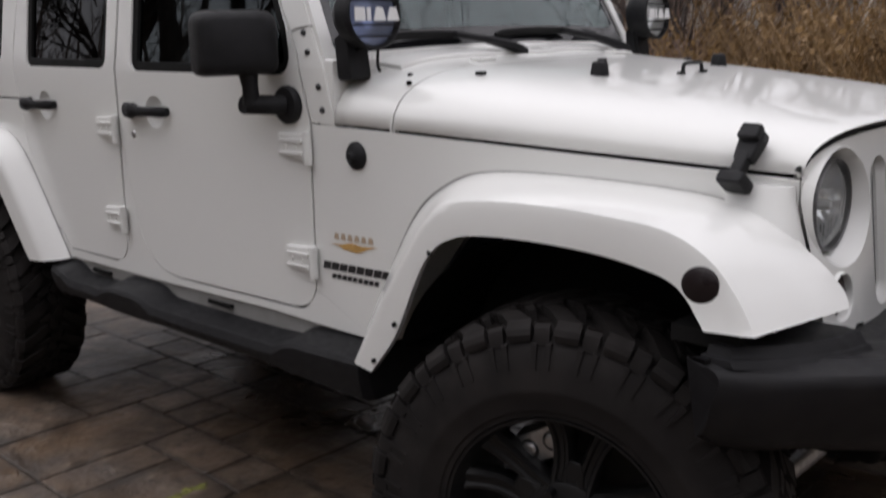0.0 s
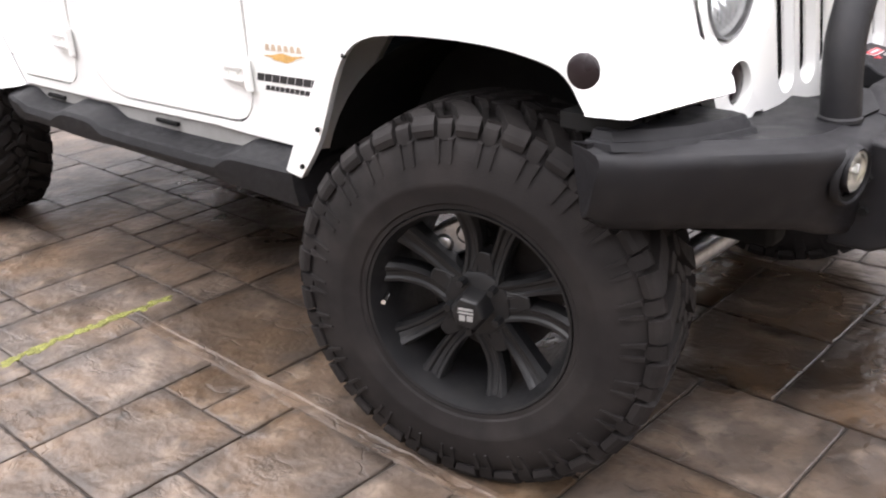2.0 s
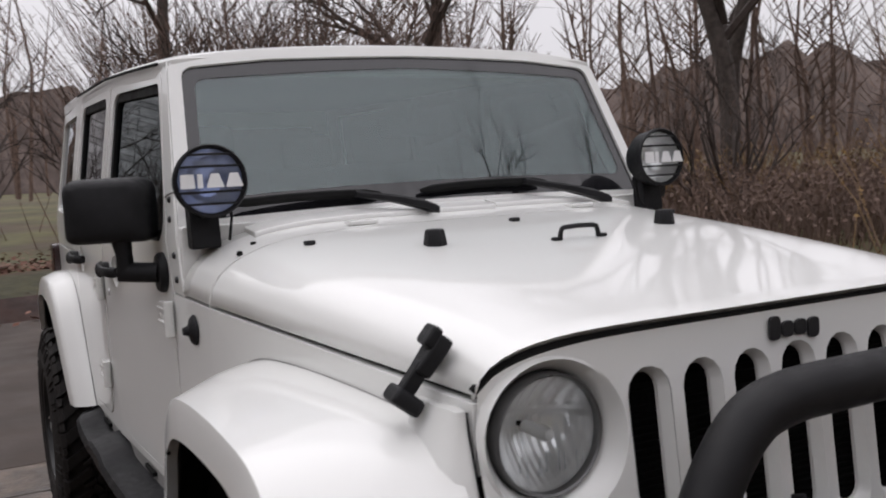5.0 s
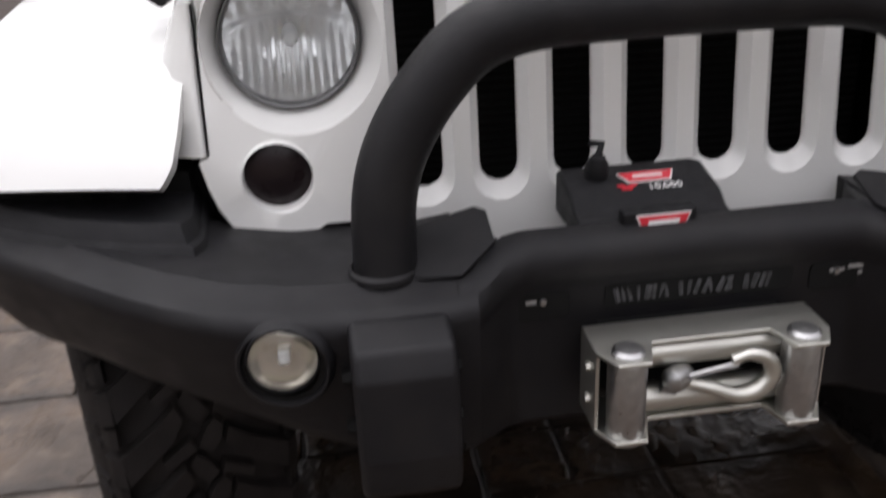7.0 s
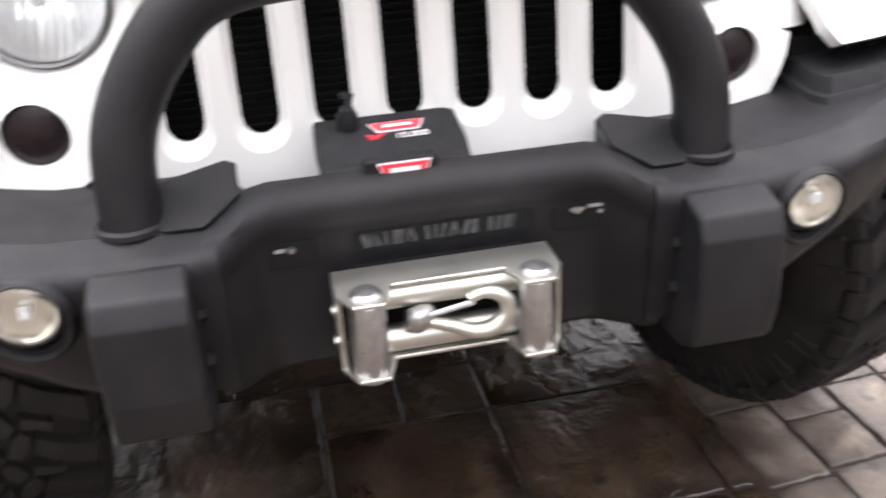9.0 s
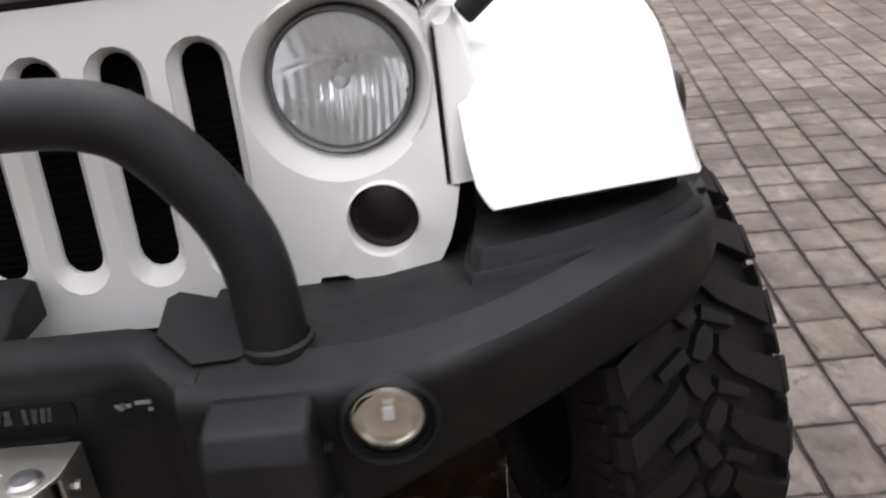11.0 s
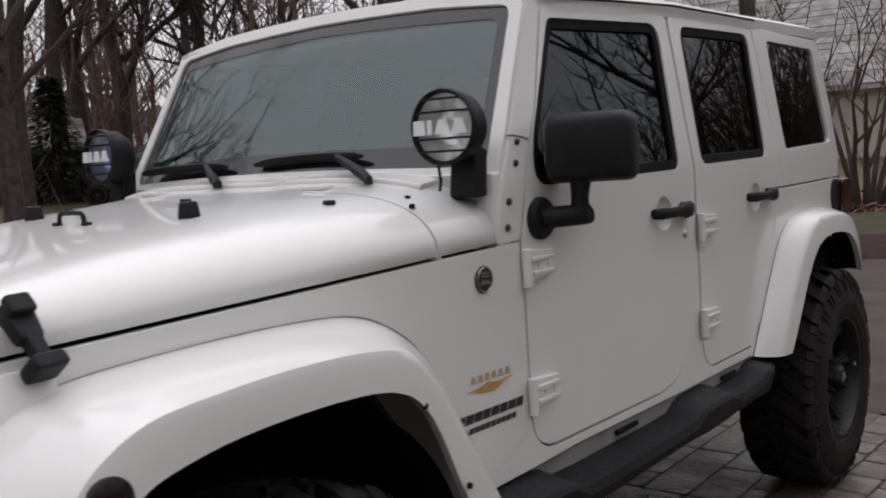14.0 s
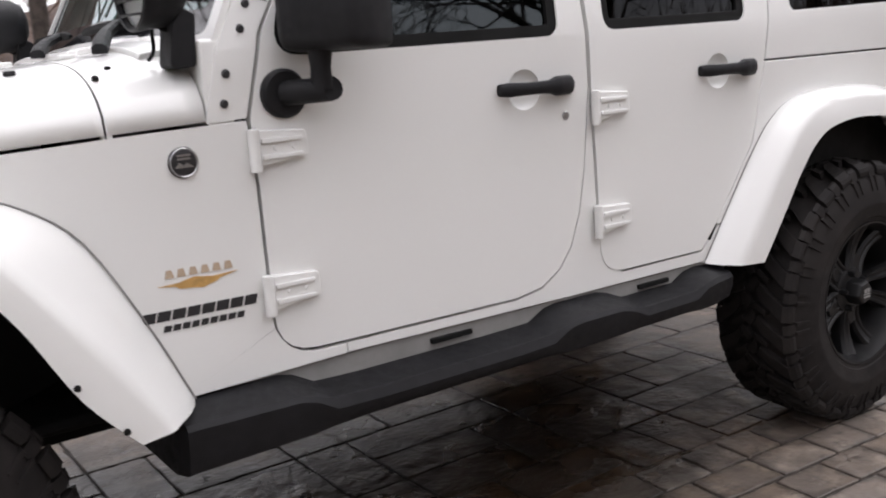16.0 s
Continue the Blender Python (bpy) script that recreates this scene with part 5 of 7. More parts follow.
# side steps with raised pads
def side_step(s):
    step = new("side_step")
    step.parent = car
    step["label"] = "black moulded side step with dished treads"
    bm = bmesh.new()
    rings = []
    for x, top, out, low in ((-0.64, 0.585, 0.800, 0.500), (-0.655, 0.600, 0.826, 0.498), (-0.90, 0.602, 0.846, 0.512), (-0.935, 0.594, 0.850, 0.514), (-0.985, 0.566, 0.850, 0.520), (-1.10, 0.563, 0.852, 0.524),
                             (-1.50, 0.568, 0.866, 0.533), (-1.60, 0.572, 0.868, 0.533), (-1.655, 0.600, 0.870, 0.530), (-1.70, 0.607, 0.872, 0.530), (-1.84, 0.607, 0.874, 0.532), (-1.885, 0.596, 0.874, 0.534), (-1.935, 0.574, 0.874, 0.536),
                             (-2.14, 0.575, 0.872, 0.536), (-2.19, 0.600, 0.872, 0.532), (-2.24, 0.606, 0.868, 0.532), (-2.34, 0.600, 0.84, 0.532), (-2.375, 0.585, 0.80, 0.535)):
        inn, top = body_y(x, 0.6) - 0.17, top + 0.022
        pad = top > 0.612
        ring = [(inn, top + 0.018), (body_y(x, 0.6) - 0.012, top + 0.016), (out - 0.03, top), (out - 0.006, top - (0.006 if pad else -0.004)), (out + 0.003, top - 0.018), (out, (top + low) / 2), (out - 0.012, low + 0.01), (out - 0.03, low), (inn, low)]
        rings.append([(x, s * y, z) for y, z in ring])
    loft(bm, rings)
    part("step_beam", bm, PLASTIC, step, smooth=30)
    for a, b in ((-1.00, -1.58), (-1.95, -2.13)):
        bm = bmesh.new()
        n = int(abs(b - a) / 0.02)
        for i in range(n):
            x = a + (b - a) * (i + 0.5) / n
            for j in range(3):
                box(bm, (x, s * (body_y(x, 0.6) - 0.002 + 0.022 * j), 0.592 - 0.003 * j + 0.003 * (a > -1.5 and x < -1.4)), (0.010, 0.012, 0.006))
        part("tread_dots", bm, PLASTIC, step)
    for x in (-0.80, -1.36, -2.06):
        bm = bmesh.new()
        box(bm, (x, s * (body_y(x, 0.6) - 0.010), 0.628), (0.12, 0.018, 0.012))
        part("step_bracket", bm, SEAM, step)


for s in (1, -1):
    side_step(s)

# chassis rails, axles and dampers in the shade below
for name, centre, size in (("chassis_rail", (-1.45, 0.42, 0.60), (3.9, 0.08, 0.12)), ("chassis_rail", (-1.45, -0.42, 0.60), (3.9, 0.08, 0.12)), ("underbody", (-1.55, 0, 0.625), (3.7, 1.34, 0.03)),
                           ("skid_plate", (-1.7, 0, 0.49), (1.3, 0.70, 0.10)), ("fuel_tank", (-2.45, 0.15, 0.48), (0.5, 0.75, 0.14)), ("gearbox", (-0.55, 0, 0.51), (0.7, 0.6, 0.12)), ("cross_member", (-3.2, 0, 0.60), (0.35, 0.9, 0.14))):
    bm = bmesh.new()
    box(bm, centre, size)
    part(name, bm, SEAM, car, bevel=0.02)
for x in (0.0, -2.946):
    bm = bmesh.new()
    tube(bm, [(x, -0.66, 0.433), (x, 0.66, 0.433)], 0.045, 16)
    lathe(bm, [(0.0, -0.09), (0.08, -0.07), (0.13, -0.02), (0.13, 0.02), (0.08, 0.07), (0.0, 0.09)], pose(x + 0.02, 0.2 if x == 0 else 0.0, 0.433, 0, 90, 0), 20)
    for s in (1, -1):
        tube(bm, [(x + 0.1, s * 0.52, 0.42), (x + 0.12, s * 0.46, 0.80)], 0.035, 12)
    part("axle", bm, SEAM, car)
bm = bmesh.new()
tube(bm, [(0.14, -0.60, 0.44), (0.14, 0.60, 0.44)], 0.02, 10)
part("tie_rod", bm, SEAM, car)
bm = bmesh.new()
tube(bm, [(0.30, -0.56, 0.475), (0.30, -0.50, 0.475), (0.30, -0.495, 0.475), (0.30, -0.18, 0.475), (0.30, -0.175, 0.475), (0.30, 0.10, 0.475)], [0.012, 0.012, 0.034, 0.034, 0.014, 0.014], 16)
part("steering_damper", bm, STEEL, car, "bare metal steering damper behind the bumper")
bm = bmesh.new()
tube(bm, smooth_path([(0.22, -0.58, 0.70), (0.23, -0.585, 0.56), (0.215, -0.58, 0.44), (0.20, -0.575, 0.36)], 4), 0.012, 8)
tube(bm, smooth_path([(0.25, -0.56, 0.68), (0.255, -0.57, 0.52), (0.235, -0.575, 0.42), (0.21, -0.575, 0.35)], 4), 0.006, 8)
part("brake_hose", bm, SEAM, car)
bm = bmesh.new()
prism(bm, rounded([(-3.44, 0.60), (-3.44, 0.76), (-3.58, 0.76), (-3.62, 0.72), (-3.62, 0.62), (-3.58, 0.58)], 0.03), -0.80, 0.80, Matrix(((1, 0, 0, 0), (0, 0, 1, 0), (0, 1, 0, 0), (0, 0, 0, 1))))
part("rear_bumper", bm, PLASTIC, car, "black rear bumper", 0.02)
bm = bmesh.new()
lathe(bm, [(0.0, -0.12), (0.36, -0.12), (0.42, -0.07), (0.43, 0.0), (0.42, 0.08), (0.36, 0.12), (0.2, 0.11), (0.0, 0.08)], pose(-3.62, 0.05, 1.12, 0, -90, 0), 48)
part("spare_tyre", bm, RUBBER, car)


# hood fittings
def hood_z(x, y):
    return float(np.interp(y, [p[1] for p in hood_row(x, (0.416 - x) / 1.216)], [p[2] for p in hood_row(x, (0.416 - x) / 1.216)]))


for s in (1, -1):
    bm = bmesh.new()
    z = hood_z(-0.275, 0.315)
    lathe(bm, [(0.027, -0.004), (0.026, 0.006), (0.022, 0.030), (0.019, 0.034), (0.0, 0.035)], Matrix.Translation((-0.275, s * 0.315, z)), 6)
    part("windshield_bumper", bm, PLASTIC, car, "black rubber bumper stop", 0.003)
    # rubber hood latch
    f = Matrix.Translation((0.264, s * 0.626, 1.153)) @ Matrix.Rotation(radians(s * 8), 4, "Z") @ Matrix.Rotation(radians(38 * s), 4, "X") @ Matrix(((1, 0, 0, 0), (0, 0, s, 0), (0, 1, 0, 0), (0, 0, 0, 1)))
    bm = bmesh.new()
    prism(bm, rounded([(-0.020, 0.012), (0.020, 0.012), (0.026, 0.058), (0.024, 0.080), (-0.024, 0.080), (-0.026, 0.058)], 0.008, 3), 0.0, 0.026, f)
    latch = part("hood_latch", bm, PLASTIC, car, "black rubber hood latch", 0.005)
    bm = bmesh.new()
    prism(bm, rounded([(-0.024, 0.052), (0.024, 0.052), (0.022, 0.086), (-0.022, 0.086)], 0.008, 3), 0.022, 0.040, f)
    part("latch_head", bm, PLASTIC, latch, bevel=0.005)
    bm = bmesh.new()
    prism(bm, rounded([(-0.013, -0.03), (0.013, -0.03), (0.014, 0.03), (-0.014, 0.03)], 0.006, 3), 0.004, 0.028, f)
    part("latch_strap", bm, PLASTIC, latch, bevel=0.004)
    bm = bmesh.new()
    prism(bm, rounded([(-0.030, -0.046), (0.030, -0.046), (0.028, -0.018), (-0.028, -0.018)], 0.010, 3), -0.014, 0.036, f)
    part("latch_foot", bm, PLASTIC, latch, bevel=0.006)
bm = bmesh.new()
z0 = hood_z(-0.19, 0)
tube(bm, smooth_path([(-0.19, -0.052, z0), (-0.19, -0.048, z0 + 0.020), (-0.19, -0.034, z0 + 0.027), (-0.19, 0.034, z0 + 0.027), (-0.19, 0.048, z0 + 0.020), (-0.19, 0.052, z0)], 4), 0.0055, 8)
loop_ob = part("footman_loop", bm, PLASTIC, car, "black strap loop on the hood")
for y in (-0.060, 0.060):
    bm = bmesh.new()
    box(bm, (-0.19, y, z0 + 0.003), (0.016, 0.022, 0.008))
    part("loop_foot", bm, PLASTIC, loop_ob, bevel=0.002)
# washer nozzle, cowl screws and the raised cowl lid
for x, y in ((-0.49, 0.02), (-0.49, 0.52), (-0.49, -0.52)):
    bm = bmesh.new()
    prism(bm, rounded([(-0.014, -0.010), (0.014, -0.010), (0.010, 0.012), (-0.010, 0.012)], 0.004, 2), 0, 0.010, pose(x, y, hood_z(x, y) - 0.001, 0, 0, -90))
    part("washer_nozzle", bm, PLASTIC, car, bevel=0.003)
for y in (-0.60, -0.645, 0.60, 0.645):
    bm = bmesh.new()
    lathe(bm, [(0.0, 0.006), (0.006, 0.005), (0.008, -0.004)], Matrix.Translation((-0.66 + 0.04 * (abs(y) > 0.62), y, hood_z(-0.66, y))), 10)
    part("cowl_screw", bm, SEAM, car)
for x0, y0, y1, n in ((-0.715, -0.58, 0.10, 20), (-0.735, 0.115, 0.58, 14)):
    bm = bmesh.new()
    rings = []
    for x, dz in ((x0 + 0.004, 0.002), (x0, 0.012), (-0.80, 0.014)):
        rings.append([(x, y, hood_z(max(x, -0.8), y) + dz) for y in np.linspace(y0, y1, n)])
    rings.append([(x, y, z - 0.03) for x, y, z in rings[-1]])
    rings.append([(x0 - 0.004, y, z - 0.05) for x, y, z in rings[0]])
    loft(bm, [[r[i] for r in rings] for i in range(n)])
    part("cowl_vent_lid", bm, WHITE, car, bevel=0.003, smooth=40)
bm = bmesh.new()
prism(bm, rounded([(-0.738, 1.19), (0.738, 1.19), (0.735, 1.37), (-0.735, 1.37)], 0.01), -0.03, 0.03, Matrix(((0, 0, 1, -0.835), (1, 0, 0, 0), (0, 1, 0, 0), (0, 0, 0, 1))))
part("cowl_wall", bm, WHITE, car, bevel=0.006)
for x, y in ((-0.645, -0.33), (-0.645, 0.33)):
    bm = bmesh.new()
    box(bm, (x, y, hood_z(x, y) + 0.004), (0.04, 0.075, 0.012), None)
    part("hood_hinge", bm, WHITE, car, bevel=0.004)


# wipers
def wiper(y0, y1, w0, w1):
    wi = new("wiper")
    wi.parent = car
    bm = bmesh.new()
    a = Vector((-0.690, y0, hood_z(-0.69, y0) + 0.016))
    b = on_shield(y1 + 0.09, w1, 0.030)
    mid = a.lerp(b, 0.5) + Vector((0.006, 0, 0.006))
    rings = []
    for p, w, h in ((a, 0.019, 0.011), (a.lerp(mid, 0.35) + Vector((0, 0, 0.004)), 0.019, 0.012), (mid, 0.016, 0.010), (b, 0.012, 0.008)):
        rings.append([p + Vector((dx * w, 0.3 * dx * w, dz * h)) for dx, dz in ((-1, -1), (1, -1), (1, 0.4), (0.5, 1), (-0.5, 1), (-1, 0.4))])
    loft(bm, rings)
    part("wiper_arm", bm, PLASTIC, wi)
    bm = bmesh.new()
    pts = [on_shield(y1 + d, w1 + 0.010 * (1 - (d / 0.24) ** 2) - 0.004, 0.018) for d in np.linspace(-0.24, 0.17, 11)]
    tube(bm, pts, [0.005] + [0.012] * 9 + [0.005], 6)
    part("wiper_blade", bm, SEAM, wi)


wiper(-0.10, -0.37, 0.0, 0.052)
wiper(0.46, 0.16, 0.0, 0.058)


# marks on the flanks
def side_plate(s, x, z, poly, mat, parent, name, proud=0.0012, label=""):
    f = side_frame(x, s * (body_y(x, z) + 0.0006), z, s)
    f = f @ Matrix.Rotation(math.atan((body_y(x - 0.1, z) - body_y(x + 0.1, z)) / 0.2) * 1, 4, "Y")
    bm = bmesh.new()
    prism(bm, poly, 0, proud, f)
    return part(name, bm, mat, parent, label)


for s in (1, -1):
    if s > 0:
        f = side_frame(-0.744, s * body_y(-0.744, 1.13), 1.130, s)
        bm = bmesh.new()
        lathe(bm, [(0.0, 0.006), (0.026, 0.006), (0.031, 0.004), (0.032, 0.0)], f, 32)
        medal = part("round_badge", bm, DECAL_BLACK, car, "round black and silver badge")
        bm = bmesh.new()
        lathe(bm, [(0.0265, 0.006), (0.0285, 0.0075), (0.0305, 0.006)], f, 32)
        prism(bm, [(-0.020, -0.010), (-0.006, 0.0), (0.002, -0.006), (0.010, 0.002), (0.020, -0.010)], 0.006, 0.0072, f)
        for yy in (0.008, 0.015):
            prism(bm, [(-0.014, yy - 0.002), (0.014, yy - 0.002), (0.014, yy + 0.002), (-0.014, yy + 0.002)], 0.006, 0.0072, f)
        part("badge_relief", bm, STEEL, medal)
    else:
        f = side_frame(-0.726, s * body_y(-0.726, 1.127), 1.127, s)
        bm = bmesh.new()
        lathe(bm, [(0.0, 0.030), (0.009, 0.029), (0.013, 0.016), (0.030, 0.010), (0.036, 0.004), (0.037, 0.0)], f, 28)
        part("antenna_base", bm, PLASTIC, car, "round black antenna base")
    # wing emblem with a row of small tan marks above it, in reading order on both flanks
    for i in range(6):
        px = (-0.062 + 0.0248 * i)
        side_plate(s, -0.750 + (-s) * px, 0.9085, [(-0.0095, -0.0085), (0.0095, -0.0085), (0.0055, 0.0085), (-0.0055, 0.0085)], TAN, car, "tan_decal_mark")
    wing_poly = [(-0.085, 0.002), (-0.045, 0.004), (-0.01, 0.012), (0.03, 0.006), (0.085, 0.010), (0.045, 0.000), (0.035, -0.006), (0.008, -0.014), (-0.012, -0.011), (-0.04, -0.009), (-0.05, -0.003)]
    side_plate(s, -0.748, 0.884, [(x * -s, z) for x, z in wing_poly], GOLD, car, "wing_decal", label="gold wing decal")
    for i in range(8):
        px = -0.108 + 0.0309 * i
        side_plate(s, -0.745 + (-s) * px, 0.8245, [(-0.0135 - 0.003 * -s, -0.0105), (0.0135 - 0.003 * -s, -0.0105), (0.0135 + 0.003 * -s, 0.0105), (-0.0135 + 0.003 * -s, 0.0105)], DECAL_BLACK, car, "black_decal_mark")
    for i in range(9):
        px = -0.078 + 0.0195 * i
        side_plate(s, -0.750 + (-s) * px, 0.797, [(-0.0078 - 0.002 * -s, -0.0065), (0.0078 - 0.002 * -s, -0.0065), (0.0078 + 0.002 * -s, 0.0065), (-0.0078 + 0.002 * -s, 0.0065)], DECAL_BLACK, car, "black_decal_mark")

# ---- the place: drive, garden, woods and houses ----
def slope(x, y):
    """Height of the ground: level round the car, rising gently towards the gardens."""
    r = math.hypot(x + 1, y)
    rise = 0.042 * max(0.0, min(r, 38.0) - 11.0) + 0.01 * max(0.0, r - 38.0)
    return rise + (0.05 * noise.noise((x * 0.2, y * 0.2, 0)) if r > 11 else 0.0)


LAWN = material("winter_lawn", (0.084, 0.076, 0.028), 0.9, vary=0.35, scale=0.6, stain=(0.075, 0.048, 0.032), stain_amount=0.8, stain_scale=0.35, bump=0.6, bump_scale=20)
MULCH = material("leaf_mulch", (0.036, 0.021, 0.018), 0.9, vary=0.5, scale=4, stain=(0.046, 0.023, 0.017), stain_amount=0.7, stain_scale=2.2, bump=0.9, bump_scale=40)
TURF = material("mossy_turf", (0.042, 0.039, 0.015), 0.9, vary=0.35, scale=3, stain=(0.078, 0.034, 0.022), stain_amount=0.75, stain_scale=1.3, bump=0.9, bump_scale=60)
LEAF = material("dead_leaf", (0.155, 0.060, 0.036), 0.8, vary=0.3, scale=9, per_island=0.5)
JOINT = material("dark_wet_joint", (0.020, 0.015, 0.012), 0.8, vary=0.3, scale=14)


# damp stone plus painted shade under the car: centre and radii
DAMP_SHADE = ((-1.5, 0.30, 1.2, 0.66), (-0.25, -0.05, 0.62, 0.78), (0.20, 0.28, 0.42, 0.46))


def stone(name, tan, grey, pale, rough, island):
    """Damp stamped concrete: mottled tones, dark stains and a cleft, ridged face."""
    m = bpy.data.materials.new(name)
    m.use_nodes = True
    n, l = m.node_tree.nodes, m.node_tree.links
    p = n["Principled BSDF"]
    p.inputs["Specular IOR Level"].default_value = 0.5
    where = n.new("ShaderNodeNewGeometry")
    pick = where.outputs["Random Per Island"] if island else n.new("ShaderNodeObjectInfo").outputs["Random"]
    # every stone takes its own cut of the pattern
    shift = n.new("ShaderNodeVectorMath")
    shift.operation = "SCALE"
    shift.inputs[0].default_value = (37.0, 53.0, 0.0)
    l.new(pick, shift.inputs["Scale"])
    at = n.new("ShaderNodeVectorMath")
    l.new(where.outputs["Position"], at.inputs[0])
    l.new(shift.outputs[0], at.inputs[1])

    def noise_of(scale, detail, warp, place=at.outputs[0], stretch=None):
        t = n.new("ShaderNodeTexNoise")
        t.inputs["Scale"].default_value, t.inputs["Detail"].default_value, t.inputs["Distortion"].default_value = scale, detail, warp
        if stretch:
            k = n.new("ShaderNodeVectorMath")
            k.operation = "MULTIPLY"
            k.inputs[1].default_value = stretch
            l.new(place, k.inputs[0])
            place = k.outputs[0]
        l.new(place, t.inputs["Vector"])
        return t.outputs["Fac"]

    def ramp(socket, low, high, to_low=0.0, to_high=1.0):
        k = n.new("ShaderNodeMapRange")
        k.inputs[1].default_value, k.inputs[2].default_value = low, high
        k.inputs[3].default_value, k.inputs[4].default_value = to_low, to_high
        l.new(socket, k.inputs[0])
        return k.outputs[0]

    def mixed(fac, a, b):
        k = n.new("ShaderNodeMix")
        k.data_type = "RGBA"
        l.new(fac, k.inputs[0])
        for socket, value in ((k.inputs[6], a), (k.inputs[7], b)):
            if isinstance(value, tuple):
                socket.default_value = (*value, 1)
            else:
                l.new(value, socket)
        return k.outputs[2]

    def maths(kind, a, b):
        k = n.new("ShaderNodeMath")
        k.operation = kind
        for socket, value in ((k.inputs[0], a), (k.inputs[1], b)):
            if isinstance(value, float):
                socket.default_value = value
            else:
                l.new(value, socket)
        return k.outputs[0]

    cleft = noise_of(7.5, 11.0, 0.22, stretch=(1.0, 1.2, 1.0))
    cracks = maths("ABSOLUTE", maths("SUBTRACT", noise_of(4.5, 8.0, 0.3, stretch=(1.0, 1.6, 1.0)), 0.5), 0.0)
    blotch = noise_of(3.4, 7.0, 0.25)
    grain = noise_of(48.0, 8.0, 0.0)
    pits = noise_of(17.0, 8.0, 0.2)
    out = mixed(ramp(blotch, 0.38, 0.62), tan, grey)
    out = mixed(ramp(cleft, 0.52, 0.68, 0.0, 0.85), out, pale)
    gate = ramp(noise_of(7.0, 3.0, 0.0), 0.50, 0.62)
    out = mixed(maths("MULTIPLY", ramp(cracks, 0.0, 0.016, 0.55, 0.0), gate), out, tuple(c * 0.35 for c in grey))
    out = mixed(ramp(noise_of(3.1, 8.0, 0.4, where.outputs["Position"]), 0.50, 0.64, 0.0, 0.82), out, tuple(c * 0.38 for c in tan))
    out = mixed(ramp(grain, 0.50, 0.72, 0.0, 0.6), out, tuple(c * 0.5 for c in tan))
    out = mixed(ramp(pits, 0.56, 0.70, 0.0, 0.7), out, tuple(c * 0.36 for c in grey))
    if not island:  # damp dirt creeping in from the joints
        box_at, axis = n.new("ShaderNodeTexCoord"), n.new("ShaderNodeSeparateXYZ")
        l.new(box_at.outputs["Generated"], axis.inputs[0])
        near = [maths("MINIMUM", axis.outputs[k], maths("SUBTRACT", 1.0, axis.outputs[k])) for k in (0, 1)]
        rim_dirt = maths("ADD", maths("MINIMUM", near[0], near[1]), maths("MULTIPLY", maths("SUBTRACT", noise_of(8.0, 5.0, 0.3), 0.5), 0.55))
        out = mixed(ramp(rim_dirt, 0.0, 0.13, 0.68, 0.0), out, tuple(c * 0.30 for c in grey))
    hue = n.new("ShaderNodeHueSaturation")
    l.new(ramp(pick, 0, 1, 0.80, 1.22), hue.inputs["Value"])
    l.new(ramp(pick, 0, 1, 1.2, 0.85), hue.inputs["Saturation"])
    l.new(out, hue.inputs["Color"])
    # ragged damp patches under the car, darkened further to draw its shade
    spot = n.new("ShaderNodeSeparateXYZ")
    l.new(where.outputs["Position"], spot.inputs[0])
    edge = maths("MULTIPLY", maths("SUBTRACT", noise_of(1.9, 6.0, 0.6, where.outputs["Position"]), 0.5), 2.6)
    damp_shade = None
    for cx, cy, rx, ry in DAMP_SHADE:
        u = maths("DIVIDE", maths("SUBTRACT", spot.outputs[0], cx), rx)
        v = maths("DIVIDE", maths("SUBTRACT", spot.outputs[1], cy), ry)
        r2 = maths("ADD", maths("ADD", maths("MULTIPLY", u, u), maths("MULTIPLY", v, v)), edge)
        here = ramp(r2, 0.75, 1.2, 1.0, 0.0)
        damp_shade = here if damp_shade is None else maths("MAXIMUM", damp_shade, here)
    shaded_damp = n.new("ShaderNodeHueSaturation")
    shaded_damp.inputs["Value"].default_value, shaded_damp.inputs["Saturation"].default_value = 0.31, 1.1
    l.new(hue.outputs[0], shaded_damp.inputs["Color"])
    l.new(mixed(damp_shade, hue.outputs[0], shaded_damp.outputs[0]), p.inputs["Base Color"])
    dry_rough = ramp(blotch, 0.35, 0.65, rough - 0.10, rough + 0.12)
    l.new(maths("SUBTRACT", dry_rough, maths("MULTIPLY", damp_shade, 0.15)), p.inputs["Roughness"])
    height = maths("ADD", maths("ADD", maths("MULTIPLY", cleft, 1.6), maths("MULTIPLY", maths("MULTIPLY", ramp(cracks, 0.0, 0.03), gate), 0.25)), maths("MULTIPLY", grain, 0.16))
    b = n.new("ShaderNodeBump")
    b.inputs["Strength"].default_value, b.inputs["Distance"].default_value = 0.9, 0.012
    l.new(height, b.inputs["Height"])
    l.new(b.outputs[0], p.inputs["Normal"])
    return m


TONES = ((0.118, 0.079, 0.051), (0.076, 0.058, 0.046), (0.178, 0.134, 0.098))
PALE_TONES = ((0.160, 0.127, 0.100), (0.112, 0.093, 0.079), (0.252, 0.212, 0.175))
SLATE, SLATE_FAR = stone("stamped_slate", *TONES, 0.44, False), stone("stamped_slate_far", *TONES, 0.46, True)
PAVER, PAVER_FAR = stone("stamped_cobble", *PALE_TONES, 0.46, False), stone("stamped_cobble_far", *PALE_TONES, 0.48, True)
DRIVE = material("worn_drive", (0.050, 0.036, 0.029), 0.66, spec=0.28, vary=0.18, scale=1.2, stain=(0.034, 0.025, 0.020), stain_amount=0.7, stain_scale=0.9, bump=0.6, bump_scale=50)
